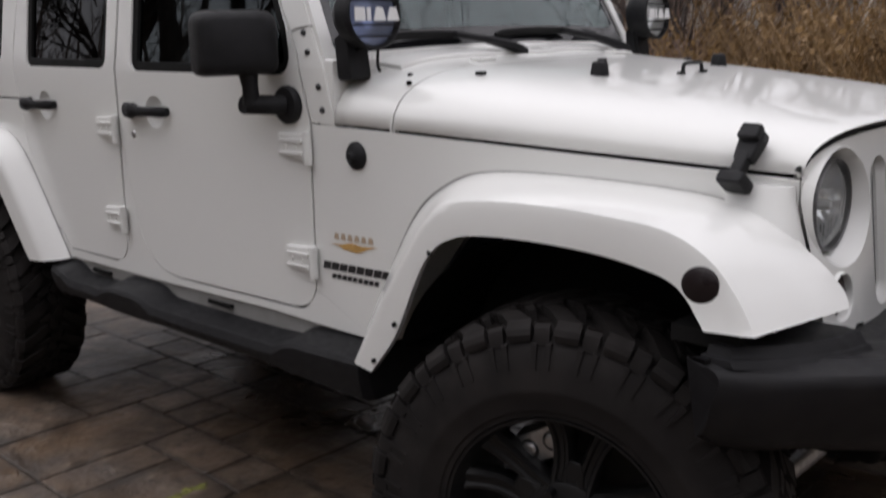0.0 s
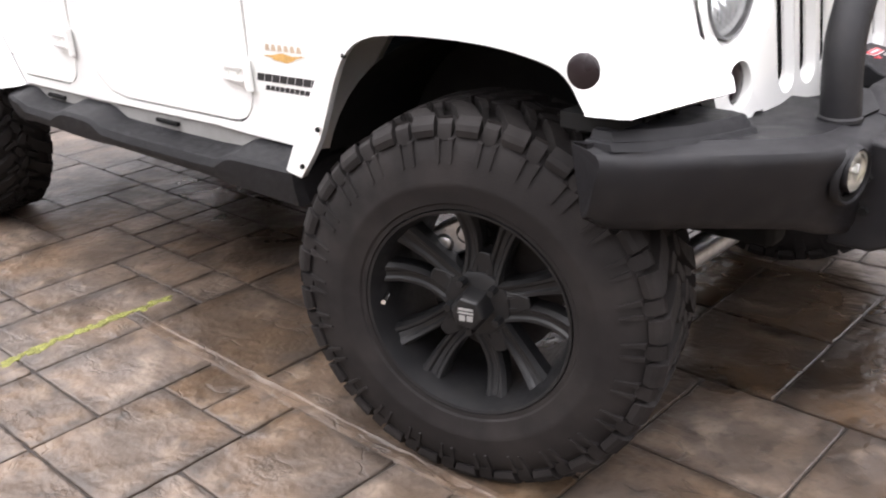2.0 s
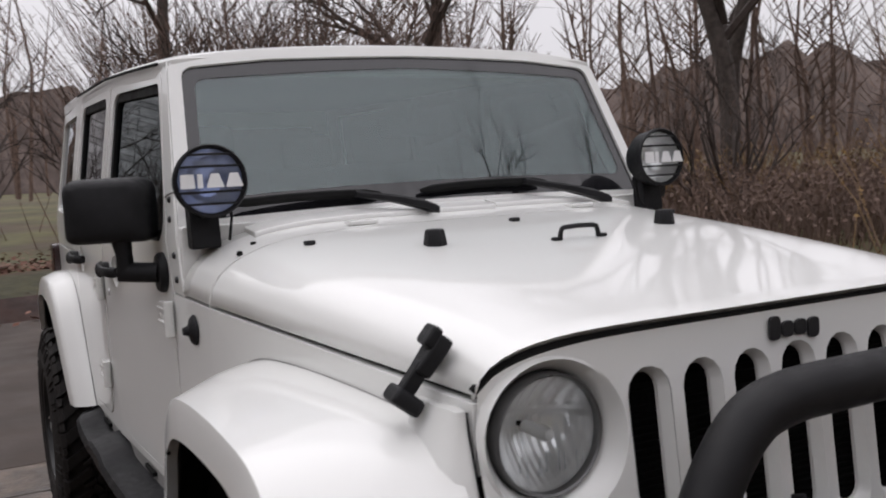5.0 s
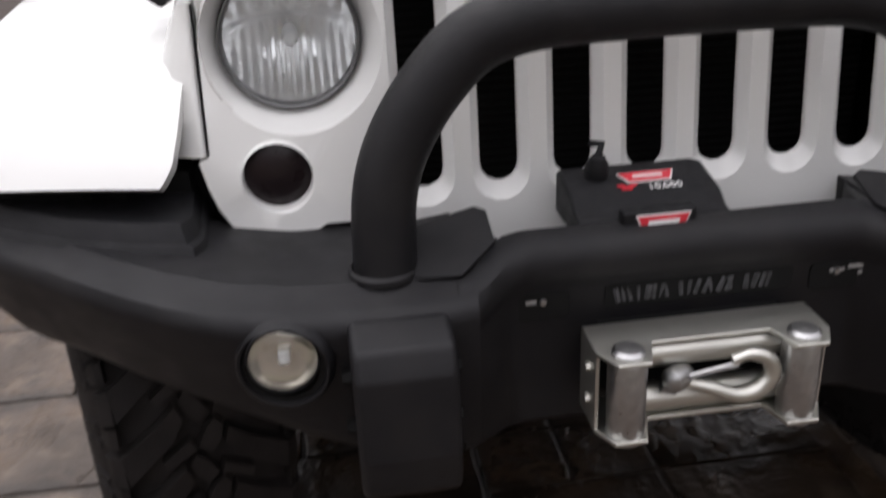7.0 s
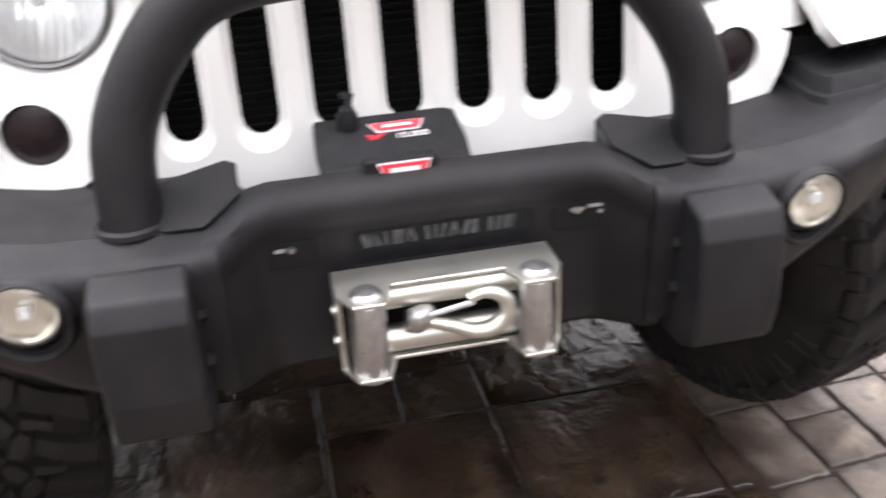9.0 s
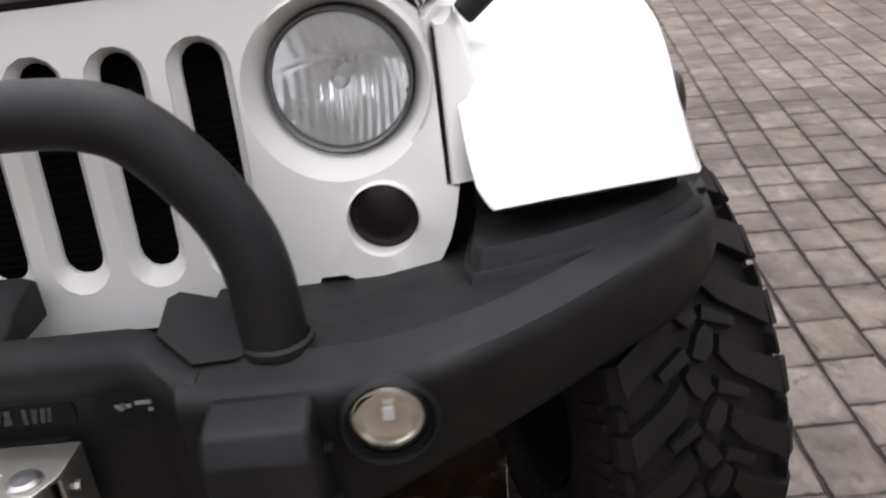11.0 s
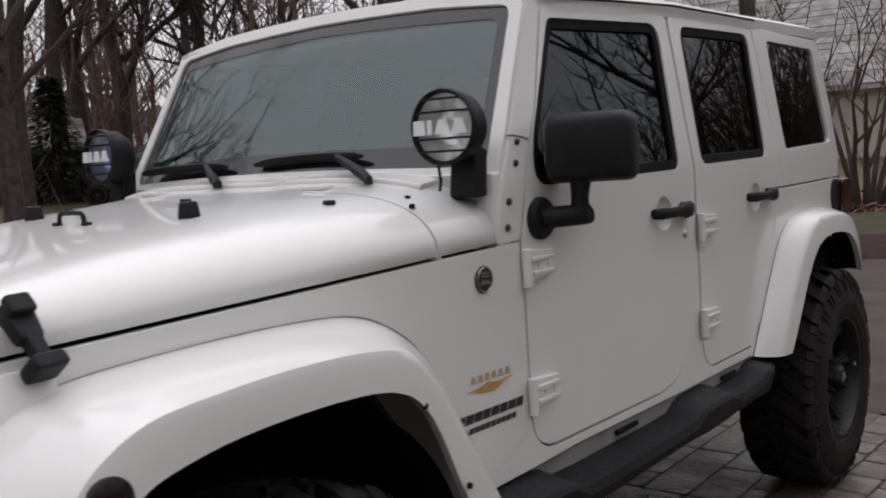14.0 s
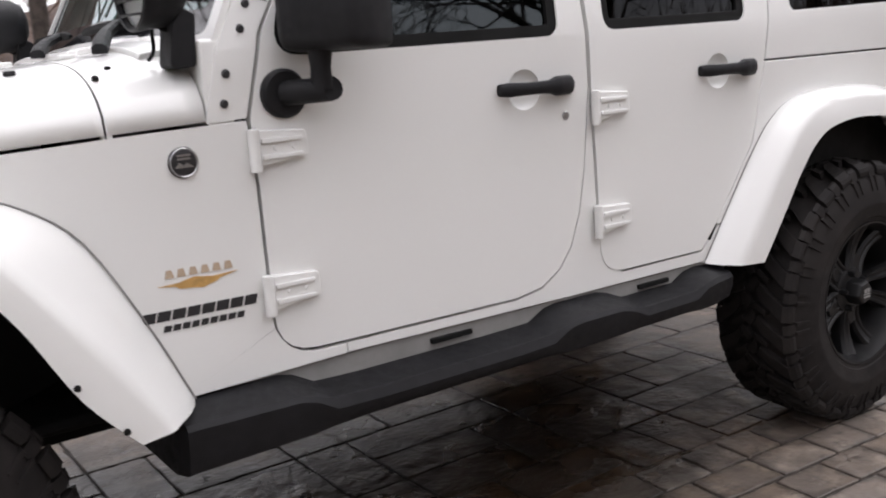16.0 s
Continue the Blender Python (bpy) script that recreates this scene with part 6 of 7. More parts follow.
MOSS = material("moss", (0.165, 0.165, 0.040), 0.9, vary=0.4, scale=40, bump=0.9, bump_scale=200)
BARK = material("grey_bark", (0.070, 0.056, 0.049), 0.9, vary=0.35, scale=6, bump=0.9, bump_scale=30)
TWIG = material("brown_twig", (0.058, 0.043, 0.037), 0.9, vary=0.3, scale=3)
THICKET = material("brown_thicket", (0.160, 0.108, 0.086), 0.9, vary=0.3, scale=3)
BRUSH = material("dry_brush", (0.225, 0.135, 0.052), 0.9, vary=0.4, scale=1.0, per_island=0.4)
SIDING = material("beige_siding", (0.56, 0.51, 0.44), 0.7, vary=0.08, scale=1.5, stain=(0.28, 0.24, 0.19), stain_amount=0.4, stain_scale=0.8)
SHINGLE = material("pale_shingle", (0.33, 0.31, 0.30), 0.85, vary=0.25, scale=3, per_island=0.25)
DARK_ROOF = material("dark_shingle", (0.075, 0.070, 0.072), 0.85, vary=0.25, scale=3, per_island=0.25)
DARK_SIDING = material("dark_siding", (0.10, 0.09, 0.088), 0.75, vary=0.15, scale=2)
WHITE_SIDING = material("white_siding", (0.60, 0.58, 0.56), 0.7, vary=0.08, scale=2)
TIMBER_DARK = material("dark_timber", (0.045, 0.034, 0.030), 0.9, vary=0.3, scale=8)
TIMBER = material("weathered_timber", (0.15, 0.115, 0.085), 0.85, vary=0.3, scale=8)
CONIFER = material("dark_conifer", (0.020, 0.026, 0.018), 0.9, vary=0.4, scale=3, per_island=0.4)
WINDOW_DARK = material("dark_window", (0.02, 0.022, 0.025), 0.08, vary=0.05)

# one sheet of ground out to the horizon
steps = [0.0]
while steps[-1] < 900:
    steps.append(steps[-1] + max(1.0, steps[-1] * 0.09))
line = [-v for v in steps[:0:-1]] + steps
bm = bmesh.new()
loft(bm, [[(x, y, slope(x, y) - 0.06) for y in line] for x in line], closed=False)
tagged(part("ground", bm, LAWN, smooth=80), "patchy brown and green winter lawn with leaf litter", "ground", kind="structure")

# worn drive behind the car, to the edge of the planted bed
bm = bmesh.new()
edge = [(-4.02, 0.86), (-5.2, 1.10), (-8.0, 1.72), (-9.7, 3.1), (-10.4, 6.0), (-12.5, 10.0), (-11.8, 5.0), (-10.5, 0.5), (-10.3, -1.2), (-9.6, -3.5), (-8.0, -6.0), (-6.0, -8.0), (-4.02, -8.0)]
prism(bm, edge, -0.05, 0.004)
tagged(part("road", bm, DRIVE), "worn brown stamped concrete drive behind the car", "driveway", kind="structure")
bm = bmesh.new()
bed = [(-10.55, -1.2), (-10.75, 0.5), (-12.0, 5.0), (-13.0, 10.0), (-16.0, 9.0), (-15.5, 4.0), (-14.5, -1.0), (-13.0, -5.0), (-10.5, -8.5), (-7.2, -9.5), (-8.2, -6.2), (-9.85, -3.5)]
rows = []
for k in (0.0, 0.15, 0.42, 1.0):
    c = Vector((sum(p[0] for p in bed) / len(bed) - 0.6, sum(p[1] for p in bed) / len(bed)))
    ring = []
    for p in bed:
        q = Vector(p).lerp(c, k * 0.6)
        ring.append((q.x, q.y, slope(q.x, q.y) - 0.05 + 0.34 * (1 - (1 - k) ** 3)))
    rows.append(ring)
loft(bm, rows[:3], True, False)
planted_bed = tagged(part("planted_bed", bm, MULCH, smooth=70), "raised bed with a mossy green top and a dark mulch edge", "garden bed", kind="structure")
bm = bmesh.new()
loft(bm, rows[2:], True, False)
bm.faces.new([v for v in bm.verts[-len(bed):]])
part("turf", bm, TURF, planted_bed, "moss and short grass with red-brown leaves", smooth=70)
rng = random.Random(5)
bm = bmesh.new()
for k in range(4600):
    x, y = (rng.uniform(-17, -9.9), rng.uniform(-9, 11)) if k < 2600 else (rng.gauss(-14.4, 0.5), rng.gauss(-1.6, 1.8))
    z = slope(x, y) + (0.24 if x < -11.2 else 0.05) + rng.uniform(-0.03, 0.03)
    a, r = rng.uniform(0, 6.3), rng.uniform(0.03, 0.07)
    u, v = Vector((math.cos(a), math.sin(a), rng.uniform(-0.5, 0.5))) * r, Vector((-math.sin(a), math.cos(a), rng.uniform(-0.5, 0.5))) * r * 0.6
    c = Vector((x, y, z))
    bm.faces.new([bm.verts.new(p) for p in (c - u, c + v, c + u, c - v)])
tagged(part("leaf_litter", bm, LEAF), "scattered dead brown leaves", "leaves", kind="stuff")

# base under the stamped slabs: the dark joints
bm = bmesh.new()
prism(bm, [(-4.02, -7.0), (5.0, -7.0), (5.0, 7.0), (-10.0, 7.0), (-9.6, 3.0), (-8.0, 1.5), (-5.2, 0.91), (-4.1, 0.70)], -0.05, -0.007)
pavement = tagged(part("pavement", bm, JOINT), "stamped concrete drive in slate and cobble patterns, damp", "pavement", kind="structure")


def slab_mesh(w, d, seed, mat):
    """A stone with a chamfered, slightly uneven outline, its top at z 0."""
    r = random.Random(seed)
    bm = bmesh.new()
    outline = []
    for (x0, y0), (x1, y1) in zip(((0, 0), (w, 0), (w, d), (0, d)), ((w, 0), (w, d), (0, d), (0, 0))):
        for k in range(8):
            t = (k + (0.0 if k == 0 else r.uniform(-0.3, 0.3))) / 8
            chip = r.uniform(0.0, 0.0026) + (r.uniform(0.001, 0.005) if r.random() < 0.14 else 0.0)
            outline.append((x0 + (x1 - x0) * t, y0 + (y1 - y0) * t, chip + (0.0025 if k == 0 else 0)))
    rings = []
    for inset, z in ((0.0010, -0.010), (0.0024, -0.0020), (0.0060, 0.0)):
        ring = []
        for x, y, worn in outline:
            e = inset + worn
            ring.append((min(max(x, e), w - e), min(max(y, e), d - e), z))
        rings.append(ring)
    vs = loft(bm, rings, True, False)
    bm.faces.new(vs[-1])
    bmesh.ops.recalc_face_normals(bm, faces=bm.faces[:])
    me = bpy.data.meshes.new("slab")
    bm.to_mesh(me)
    bm.free()
    me.materials.append(mat)
    me.polygons.foreach_set("use_smooth", [False] * len(me.polygons))
    return me


def band(x):
    """The border between slate and cobbles, as a slightly bowed line along the car."""
    d = x + 0.9
    return 0.625 + (0.025 * d * d if abs(d) < 1.0 else 0.025 + 0.06 * (abs(d) - 1.0))


def lay(stones, mats, name, count, seed):
    """Stones as (x, y, turn, w, d): the nearest to the car as pieces, the rest joined."""
    stones.sort(key=lambda q: math.hypot((q[0] + 0.6) * 0.8, q[1]) )
    meshes, r = {}, random.Random(seed)
    verts, faces, shapes = [], [], {}
    for i, (x, y, turn, w, d) in enumerate(stones):
        key = (round(w, 3), round(d, 3), r.randrange(3))
        if key not in meshes:
            meshes[key] = slab_mesh(w, d, hash(key) % 9999, mats[0])
        m = pose(x, y, r.uniform(-0.0015, 0.0015), 0, 0, turn)
        if i < count:
            ob = new(name, meshes[key])
            ob.parent, ob.matrix_basis = pavement, m
        else:
            if key not in shapes:
                me = meshes[key]
                shapes[key] = ([v.co.copy() for v in me.vertices], [tuple(p.vertices) for p in me.polygons])
            at = len(verts)
            verts += [m @ v for v in shapes[key][0]]
            faces += [tuple(at + k for k in f) for f in shapes[key][1]]
    me = bpy.data.meshes.new(name + "_field")
    me.from_pydata(verts, [], faces)
    me.materials.append(mats[1])
    rest = new(name + "_field", me)
    rest.parent = pavement
    rest["kind"] = "stuff"


U = 0.195
NX, NY = 47, 46
X0, Y0G = -4.07, -7.0
taken = np.zeros((NX, NY), bool)
rng = random.Random(11)
slates = []
# slabs beside the moss joint, as (column, row, width, depth) in units of the pattern
for i, j, w, d in ((16, 28, 2, 2), (16, 30, 1, 1), (17, 30, 1, 1), (14, 29, 2, 2), (14, 28, 2, 1), (18, 29, 2, 2), (18, 28, 2, 1), (20, 28, 1, 1), (20, 29, 1, 2), (21, 28, 2, 2), (12, 29, 2, 3)):
    taken[i:i + w, j:j + d] = True
    slates.append((X0 + i * U, Y0G + j * U, 0.0, w * U, d * U))
for i in range(NX):
    for j in range(NY):
        if taken[i, j]:
            continue
        for w, d in rng.sample([(3, 2), (2, 2), (3, 1), (2, 1), (1, 2), (2, 3), (1, 1), (3, 2), (2, 2), (2, 1)], 10) + [(1, 1)]:
            if i + w <= NX and j + d <= NY and not taken[i:i + w, j:j + d].any():
                taken[i:i + w, j:j + d] = True
                x, y = X0 + i * U, Y0G + j * U
                if y + d * U < band(x) + 0.10 and y + d * U < band(x + w * U) + 0.10:
                    slates.append((x, y, 0.0, w * U, d * U))
                elif y < band(x + w * U / 2) - 0.05:
                    for k in range(w):
                        top = min(y + d * U, band(x + (k + 0.5) * U))
                        if top - y > 0.04:
                            slates.append((x + k * U, y, 0.0, U, round(top - y, 2)))
                break
rng = random.Random(12)
cobbles = []
for row in range(-5, 42):
    x = -10.0 + rng.uniform(0, 0.2)
    while x < 4.9:
        w, d = rng.choice((0.16, 0.20, 0.25)), 0.150
        y = band(x) + 0.012 + row * (d + 0.002)
        turn = math.degrees(math.atan2(band(x + w) - band(x), w))
        edge_y = float(np.interp(-x, [4.02, 5.2, 8.0, 9.6, 10.4], [0.80, 0.98, 1.52, 3.05, 6.05])) if x < -4.02 else -9.0
        if (y > edge_y and (row >= 0 or x < -4.0)) and y < 6.9:
            cobbles.append((x, y, turn, w, d))
        x += w + 0.001
bm = bmesh.new()
rows = []
for x in np.linspace(-4.0, 4.9, 60):
    rows.append([(x, band(x) + dy, -0.0045) for dy in (-0.20, -0.1, 0.0, 0.03)])
loft(bm, rows, False)
part("border_course", bm, SLATE, pavement, "slate border along the cobbles")
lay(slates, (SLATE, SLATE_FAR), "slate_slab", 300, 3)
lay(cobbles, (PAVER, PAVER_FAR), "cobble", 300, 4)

# tooled double joint that runs from the moss along the car
bm = bmesh.new()
rng = random.Random(17)
rows = []
for x in np.linspace(-1.45, 1.6, 62):
    y = -0.955 + rng.uniform(-0.003, 0.003)
    rows.append([(x, y + dy + rng.uniform(-0.002, 0.002), z + rng.uniform(-0.0007, 0.0007)) for dy, z in ((-0.030, -0.004), (-0.026, 0.0045), (-0.012, 0.006), (-0.008, 0.0028), (0.008, 0.0028), (0.012, 0.006), (0.026, 0.0045), (0.030, -0.004))])
loft(bm, rows)
part("control_joint", bm, SLATE, pavement, "tooled double joint across the slabs", smooth=30)
# strip of moss in one joint, and the double control joint
rng = random.Random(7)
bm = bmesh.new()
for k in range(420):
    y = rng.uniform(-2.6, -0.80)
    x = -1.47 + rng.gauss(0, 0.010) + 0.01 * math.sin(y * 7)
    r = rng.uniform(0.006, 0.013)
    bmesh.ops.create_icosphere(bm, subdivisions=1, radius=1.0, matrix=Matrix.Translation((x, y, 0.0)) @ Matrix.Diagonal((r, r * 1.6, 0.005, 1)))
tagged(part("moss_strip", bm, MOSS), "yellow-green moss in a paving joint", "moss", kind="stuff")


# trees
def grow(bm, rng, base, way, length, r, depth, sides=5, spread=0.6, lift=0.25, kids=4):
    """A tapering, wandering limb with its branches."""
    n = 5 if depth > 1 else 3
    pts, p, d = [base], base.copy(), way.normalized()
    for i in range(n):
        d = (d + Vector((rng.gauss(0, 0.13), rng.gauss(0, 0.13), rng.gauss(0, 0.08) + 0.04 * lift))).normalized()
        p = p + d * length / n
        pts.append(p.copy())
    tube(bm, pts, [r * (1 - 0.80 * i / n) for i in range(n + 1)], max(3, sides), False)
    if depth <= 0:
        return
    for k in range(kids + rng.randrange(2)):
        t = rng.uniform(0.35, 1.0) if depth < 3 else rng.uniform(0.30, 1.0)
        i = min(n - 1, int(t * n))
        q = pts[i].lerp(pts[i + 1], t * n - i)
        a = rng.uniform(0, 2 * math.pi)
        o = d.orthogonal().normalized()
        o = Matrix.Rotation(a, 3, d) @ o
        go = (d * rng.uniform(0.5, 1.0) + o * spread * rng.uniform(0.7, 1.4) + Vector((0, 0, lift))).normalized()
        grow(bm, rng, q, go, length * rng.uniform(0.42, 0.66), r * (1 - 0.75 * t) * 0.75 + 0.003, depth - 1, sides - 1, spread, lift, kids)


def bare_tree(seed, height, r, kids=5, depth=4):
    rng = random.Random(seed)
    tree = new("bare_tree")
    bm = bmesh.new()
    pts = [Vector((0, 0, -0.3)), Vector((0, 0, 0.1)), Vector((rng.gauss(0, 0.1), rng.gauss(0, 0.1), height * 0.2)), Vector((rng.gauss(0, 0.2), rng.gauss(0, 0.2), height * 0.45)), Vector((rng.gauss(0, 0.3), rng.gauss(0, 0.3), height * 0.7))]
    tube(bm, smooth_path(pts, 3), [r * f for f in np.linspace(1.25, 0.45, 13)], 9, False)
    part("trunk", bm, BARK, tree)
    bm = bmesh.new()
    for k in range(9):
        t = rng.uniform(0.30, 1.0)
        q = pts[2].lerp(pts[4], max(0, (t - 0.3) / 0.7))
        a = k * 2.4 + rng.uniform(-0.4, 0.4)
        go = Vector((math.cos(a) * 0.75, math.sin(a) * 0.75, rng.uniform(0.5, 1.2)))
        grow(bm, rng, q, go, height * rng.uniform(0.32, 0.50), r * 0.42 * (1.3 - t * 0.6), depth - 1, 5, 0.62, 0.22, kids)
    part("crown", bm, TWIG, tree)
    return tree


def multi_stem(seed, height):
    rng = random.Random(seed)
    shrub = new("multi_stem_shrub")
    bm = bmesh.new()
    for k in range(8):
        a = k * 2 * math.pi / 8 + rng.uniform(-0.3, 0.3)
        grow(bm, rng, Vector((0.12 * math.cos(a), 0.12 * math.sin(a), -0.1)), Vector((math.cos(a) * 0.55, math.sin(a) * 0.55, 1.0)), height * rng.uniform(0.7, 1.0), 0.058, 3, 6, 0.55, 0.3, 3)
    part("crown", bm, TWIG, shrub)
    for k in range(5):
        bm = bmesh.new()
        a = k * 2 * math.pi / 5 + 0.3
        tube(bm, smooth_path([Vector((0.10 * math.cos(a), 0.10 * math.sin(a), -0.1)), Vector((0.25 * math.cos(a), 0.25 * math.sin(a), height * 0.2)), Vector((0.62 * math.cos(a), 0.62 * math.sin(a), height * 0.55))], 4), [0.06 - 0.0045 * i for i in range(9)], 7, False)
        part("stem", bm, BARK, shrub)
    return shrub


def place(proto, spots, label, category, group):
    """Copies of a grown plant; the first spot takes the plant itself."""
    for i, (x, y, turn, size) in enumerate(spots):
        m = Matrix.Translation((x, y, slope(x, y) - 0.06)) @ Matrix.Rotation(radians(turn), 4, "Z") @ Matrix.Scale(size, 4)
        ob = proto if i == 0 else copy_thing(proto, m)
        if i == 0:
            proto.matrix_basis = m
        tagged(ob, label, category, group)


WOOD = "bare trees round the garden"
place(bare_tree(21, 13, 0.24), [(-10, -19, 0, 1.0), (-20.2, -30.0, 70, 1.35), (-24.0, -24.5, 140, 1.0), (-24, 12, 200, 1.1), (-9, 21, 20, 1.0), (8, 17, 90, 1.0), (13, -21, 30, 1.1), (-6.5, -24, 250, 1.1), (-27.5, -35.0, 15, 1.3), (-22, -12.5, 100, 0.95)],
      "tall bare grey-brown deciduous tree on the lawn", "tree", WOOD)
place(bare_tree(22, 11, 0.19), [(-31.0, -37.5, 0, 1.5), (-20, -14, 80, 1.1), (-23, -19, 160, 1.2), (-17, 17, 240, 1.0), (-21, 21, 10, 1.1), (28, -20, 130, 1.0), (33, -12, 220, 1.2), (-2, 24, 300, 1.0), (2, -22, 45, 1.0), (-13.5, -25, 77, 1.1), (-26, -16, 300, 1.1), (-18, -29, 20, 1.1)],
      "slender bare deciduous tree with rising limbs", "tree", WOOD)
place(bare_tree(23, 15, 0.30, 5), [(-16.2, -27, 0, 1.0), (-26, -8, 120, 1.0), (-13.5, 26, 40, 1.0), (-28, 5, 210, 0.9), (10.5, 8.5, 160, 0.85), (-22, -27, 280, 1.0)],
      "large bare old tree with a spreading crown", "tree", WOOD)
place(multi_stem(31, 3.6), [(-14.6, -1.9, 0, 1.0), (-15.6, 1.6, 120, 0.9), (-14.0, -4.8, 240, 0.8), (-13.5, 7.0, 60, 0.9), (-11.5, 11.5, 30, 0.9), (-8.5, 14.5, 75, 0.9), (-16.8, 3.2, 200, 1.2), (-17.6, 5.0, 310, 1.3)],
      "bare multi-stemmed shrub growing from the leafy bed", "shrub", "shrubs along the bed")

# dense far woods and the dry brush along their edge
rng = random.Random(41)
bm = bmesh.new()
for k in range(630):
    a = rng.uniform(0, 2 * math.pi) if k < 520 else radians(rng.uniform(-152, -112))
    r = rng.uniform(27, 58) if k < 520 else rng.uniform(40, 58)
    x, y = -1 + r * math.cos(a), r * math.sin(a)
    if x < -18 and -14 < y < 8 and r < 42:
        continue
    h = rng.uniform(6, 13)
    base = Vector((x, y, slope(x, y) - 0.2))
    tube(bm, [base, base + Vector((rng.gauss(0, 0.3), rng.gauss(0, 0.3), h * 0.5)), base + Vector((rng.gauss(0, 0.7), rng.gauss(0, 0.7), h))], [rng.uniform(0.07, 0.17), 0.07, 0.015], 5, False)
    for j in range(17):
        z = rng.uniform(0.18, 0.95) * h
        b = rng.uniform(0, 6.3)
        ln = rng.uniform(0.8, 3.0) * (1.1 - z / h * 0.6)
        q = base + Vector((0, 0, z))
        mid = q + Vector((math.cos(b) * ln * 0.5, math.sin(b) * ln * 0.5, ln * 0.45))
        end = mid + Vector((math.cos(b + rng.gauss(0, 0.5)) * ln * 0.5, math.sin(b + rng.gauss(0, 0.5)) * ln * 0.5, ln * 0.6))
        tube(bm, [q, mid, end], [0.035, 0.022, 0.008], 3, False)
        tube(bm, [mid, mid + Vector((rng.gauss(0, 0.6), rng.gauss(0, 0.6), ln * 0.6))], [0.016, 0.006], 3, False)
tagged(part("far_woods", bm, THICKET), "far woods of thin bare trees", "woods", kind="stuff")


def brush(seed, spots, count, tall, mat, name, label):
    rng = random.Random(seed)
    bm = bmesh.new()
    for (cx, cy, sx, sy) in spots:
        for k in range(count):
            x, y = rng.gauss(cx, sx), rng.gauss(cy, sy)
            b = rng.uniform(0, 6.3)
            h = tall * rng.uniform(0.4, 1.2)
            q = Vector((x, y, slope(x, y) - 0.1))
            mid = q + Vector((math.cos(b) * h * 0.2, math.sin(b) * h * 0.2, h * 0.55))
            end = mid + Vector((math.cos(b) * h * 0.3 + rng.gauss(0, 0.1), math.sin(b) * h * 0.3 + rng.gauss(0, 0.1), h * 0.45))
            tube(bm, [q, mid, end], [0.012, 0.009, 0.004], 3, False)
            for j in range(3):
                p = mid.lerp(end, rng.random())
                u = Vector((rng.gauss(0, 1), rng.gauss(0, 1), rng.gauss(0, 1))).normalized() * rng.uniform(0.02, 0.05)
                v = u.orthogonal().normalized() * u.length * 0.7
                bm.faces.new([bm.verts.new(w) for w in (p - u, p - v, p + u, p + v)])
    tagged(part(name, bm, mat), label, "undergrowth", kind="stuff")


brush(51, [(-8, 16.5, 2.5, 1.2), (-12, 15, 2, 1.2), (-4.5, 17.5, 2.5, 1), (-14.5, 11.5, 1.2, 2), (-16, 7.5, 1.0, 2), (-1, 19, 2.5, 1)], 420, 1.3, BRUSH, "dry_brush", "dry yellow-brown brush at the wood's edge")
brush(55, [(-1.4, 8.3, 0.9, 0.5), (-2.8, 9.3, 1.1, 0.5), (-0.1, 8.0, 0.7, 0.4), (-4.4, 10.6, 1.1, 0.6)], 520, 1.7, BRUSH, "hedge_brush", "tangled yellow-orange brush beside the drive")
brush(54, [(-18.2, 3.4, 0.9, 0.9), (-18.6, 5.2, 0.9, 1.0), (-17.8, 7.2, 0.9, 0.9)], 650, 4.6, THICKET, "tall_thicket", "tall dense brown thicket behind the bed")
brush(52, [(-13, 22, 5, 2.5), (-20, 16, 3, 4), (-23, 9, 2, 4), (-5, 24, 5, 2), (-10, -29, 3.5, 2.0), (-31, -45, 6, 2)], 520, 2.6, THICKET, "thicket", "tall leafless brown thicket")


brush(53, [(-7, 12.5, 2.0, 1.0), (-10, 11, 1.6, 1.2), (-12.5, 9.0, 1.2, 1.5), (-4, 14, 2.0, 1.0), (-9, 13, 2.5, 1.2)], 700, 1.15, THICKET, "underbrush", "low tangled brown underbrush before the woods")


# far wooded ridge that closes the view
bm = bmesh.new()
rng = random.Random(61)
ring0, ring1 = [], []
for k in range(360):
    a = 2 * math.pi * k / 360
    h = 6.5 + 3 * noise.noise((math.cos(a) * 6, math.sin(a) * 6, 0)) + rng.uniform(-0.9, 0.9)
    x, y = 78 * math.cos(a), 78 * math.sin(a)
    ring0.append((x, y, slope(x, y) - 1))
    ring1.append((x * 1.04, y * 1.04, slope(x, y) + h))
loft(bm, [ring0, ring1], True, False)
# the haze of distance is put into this paler brown
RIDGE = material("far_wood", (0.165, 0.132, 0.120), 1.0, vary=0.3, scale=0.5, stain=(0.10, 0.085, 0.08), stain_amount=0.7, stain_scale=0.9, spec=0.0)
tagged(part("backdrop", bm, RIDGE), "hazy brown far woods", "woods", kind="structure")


# woods wall added beyond the drive, mostly out of view, to dim low light
bm = bmesh.new()
rng = random.Random(62)
low, mid_row, high = [], [], []
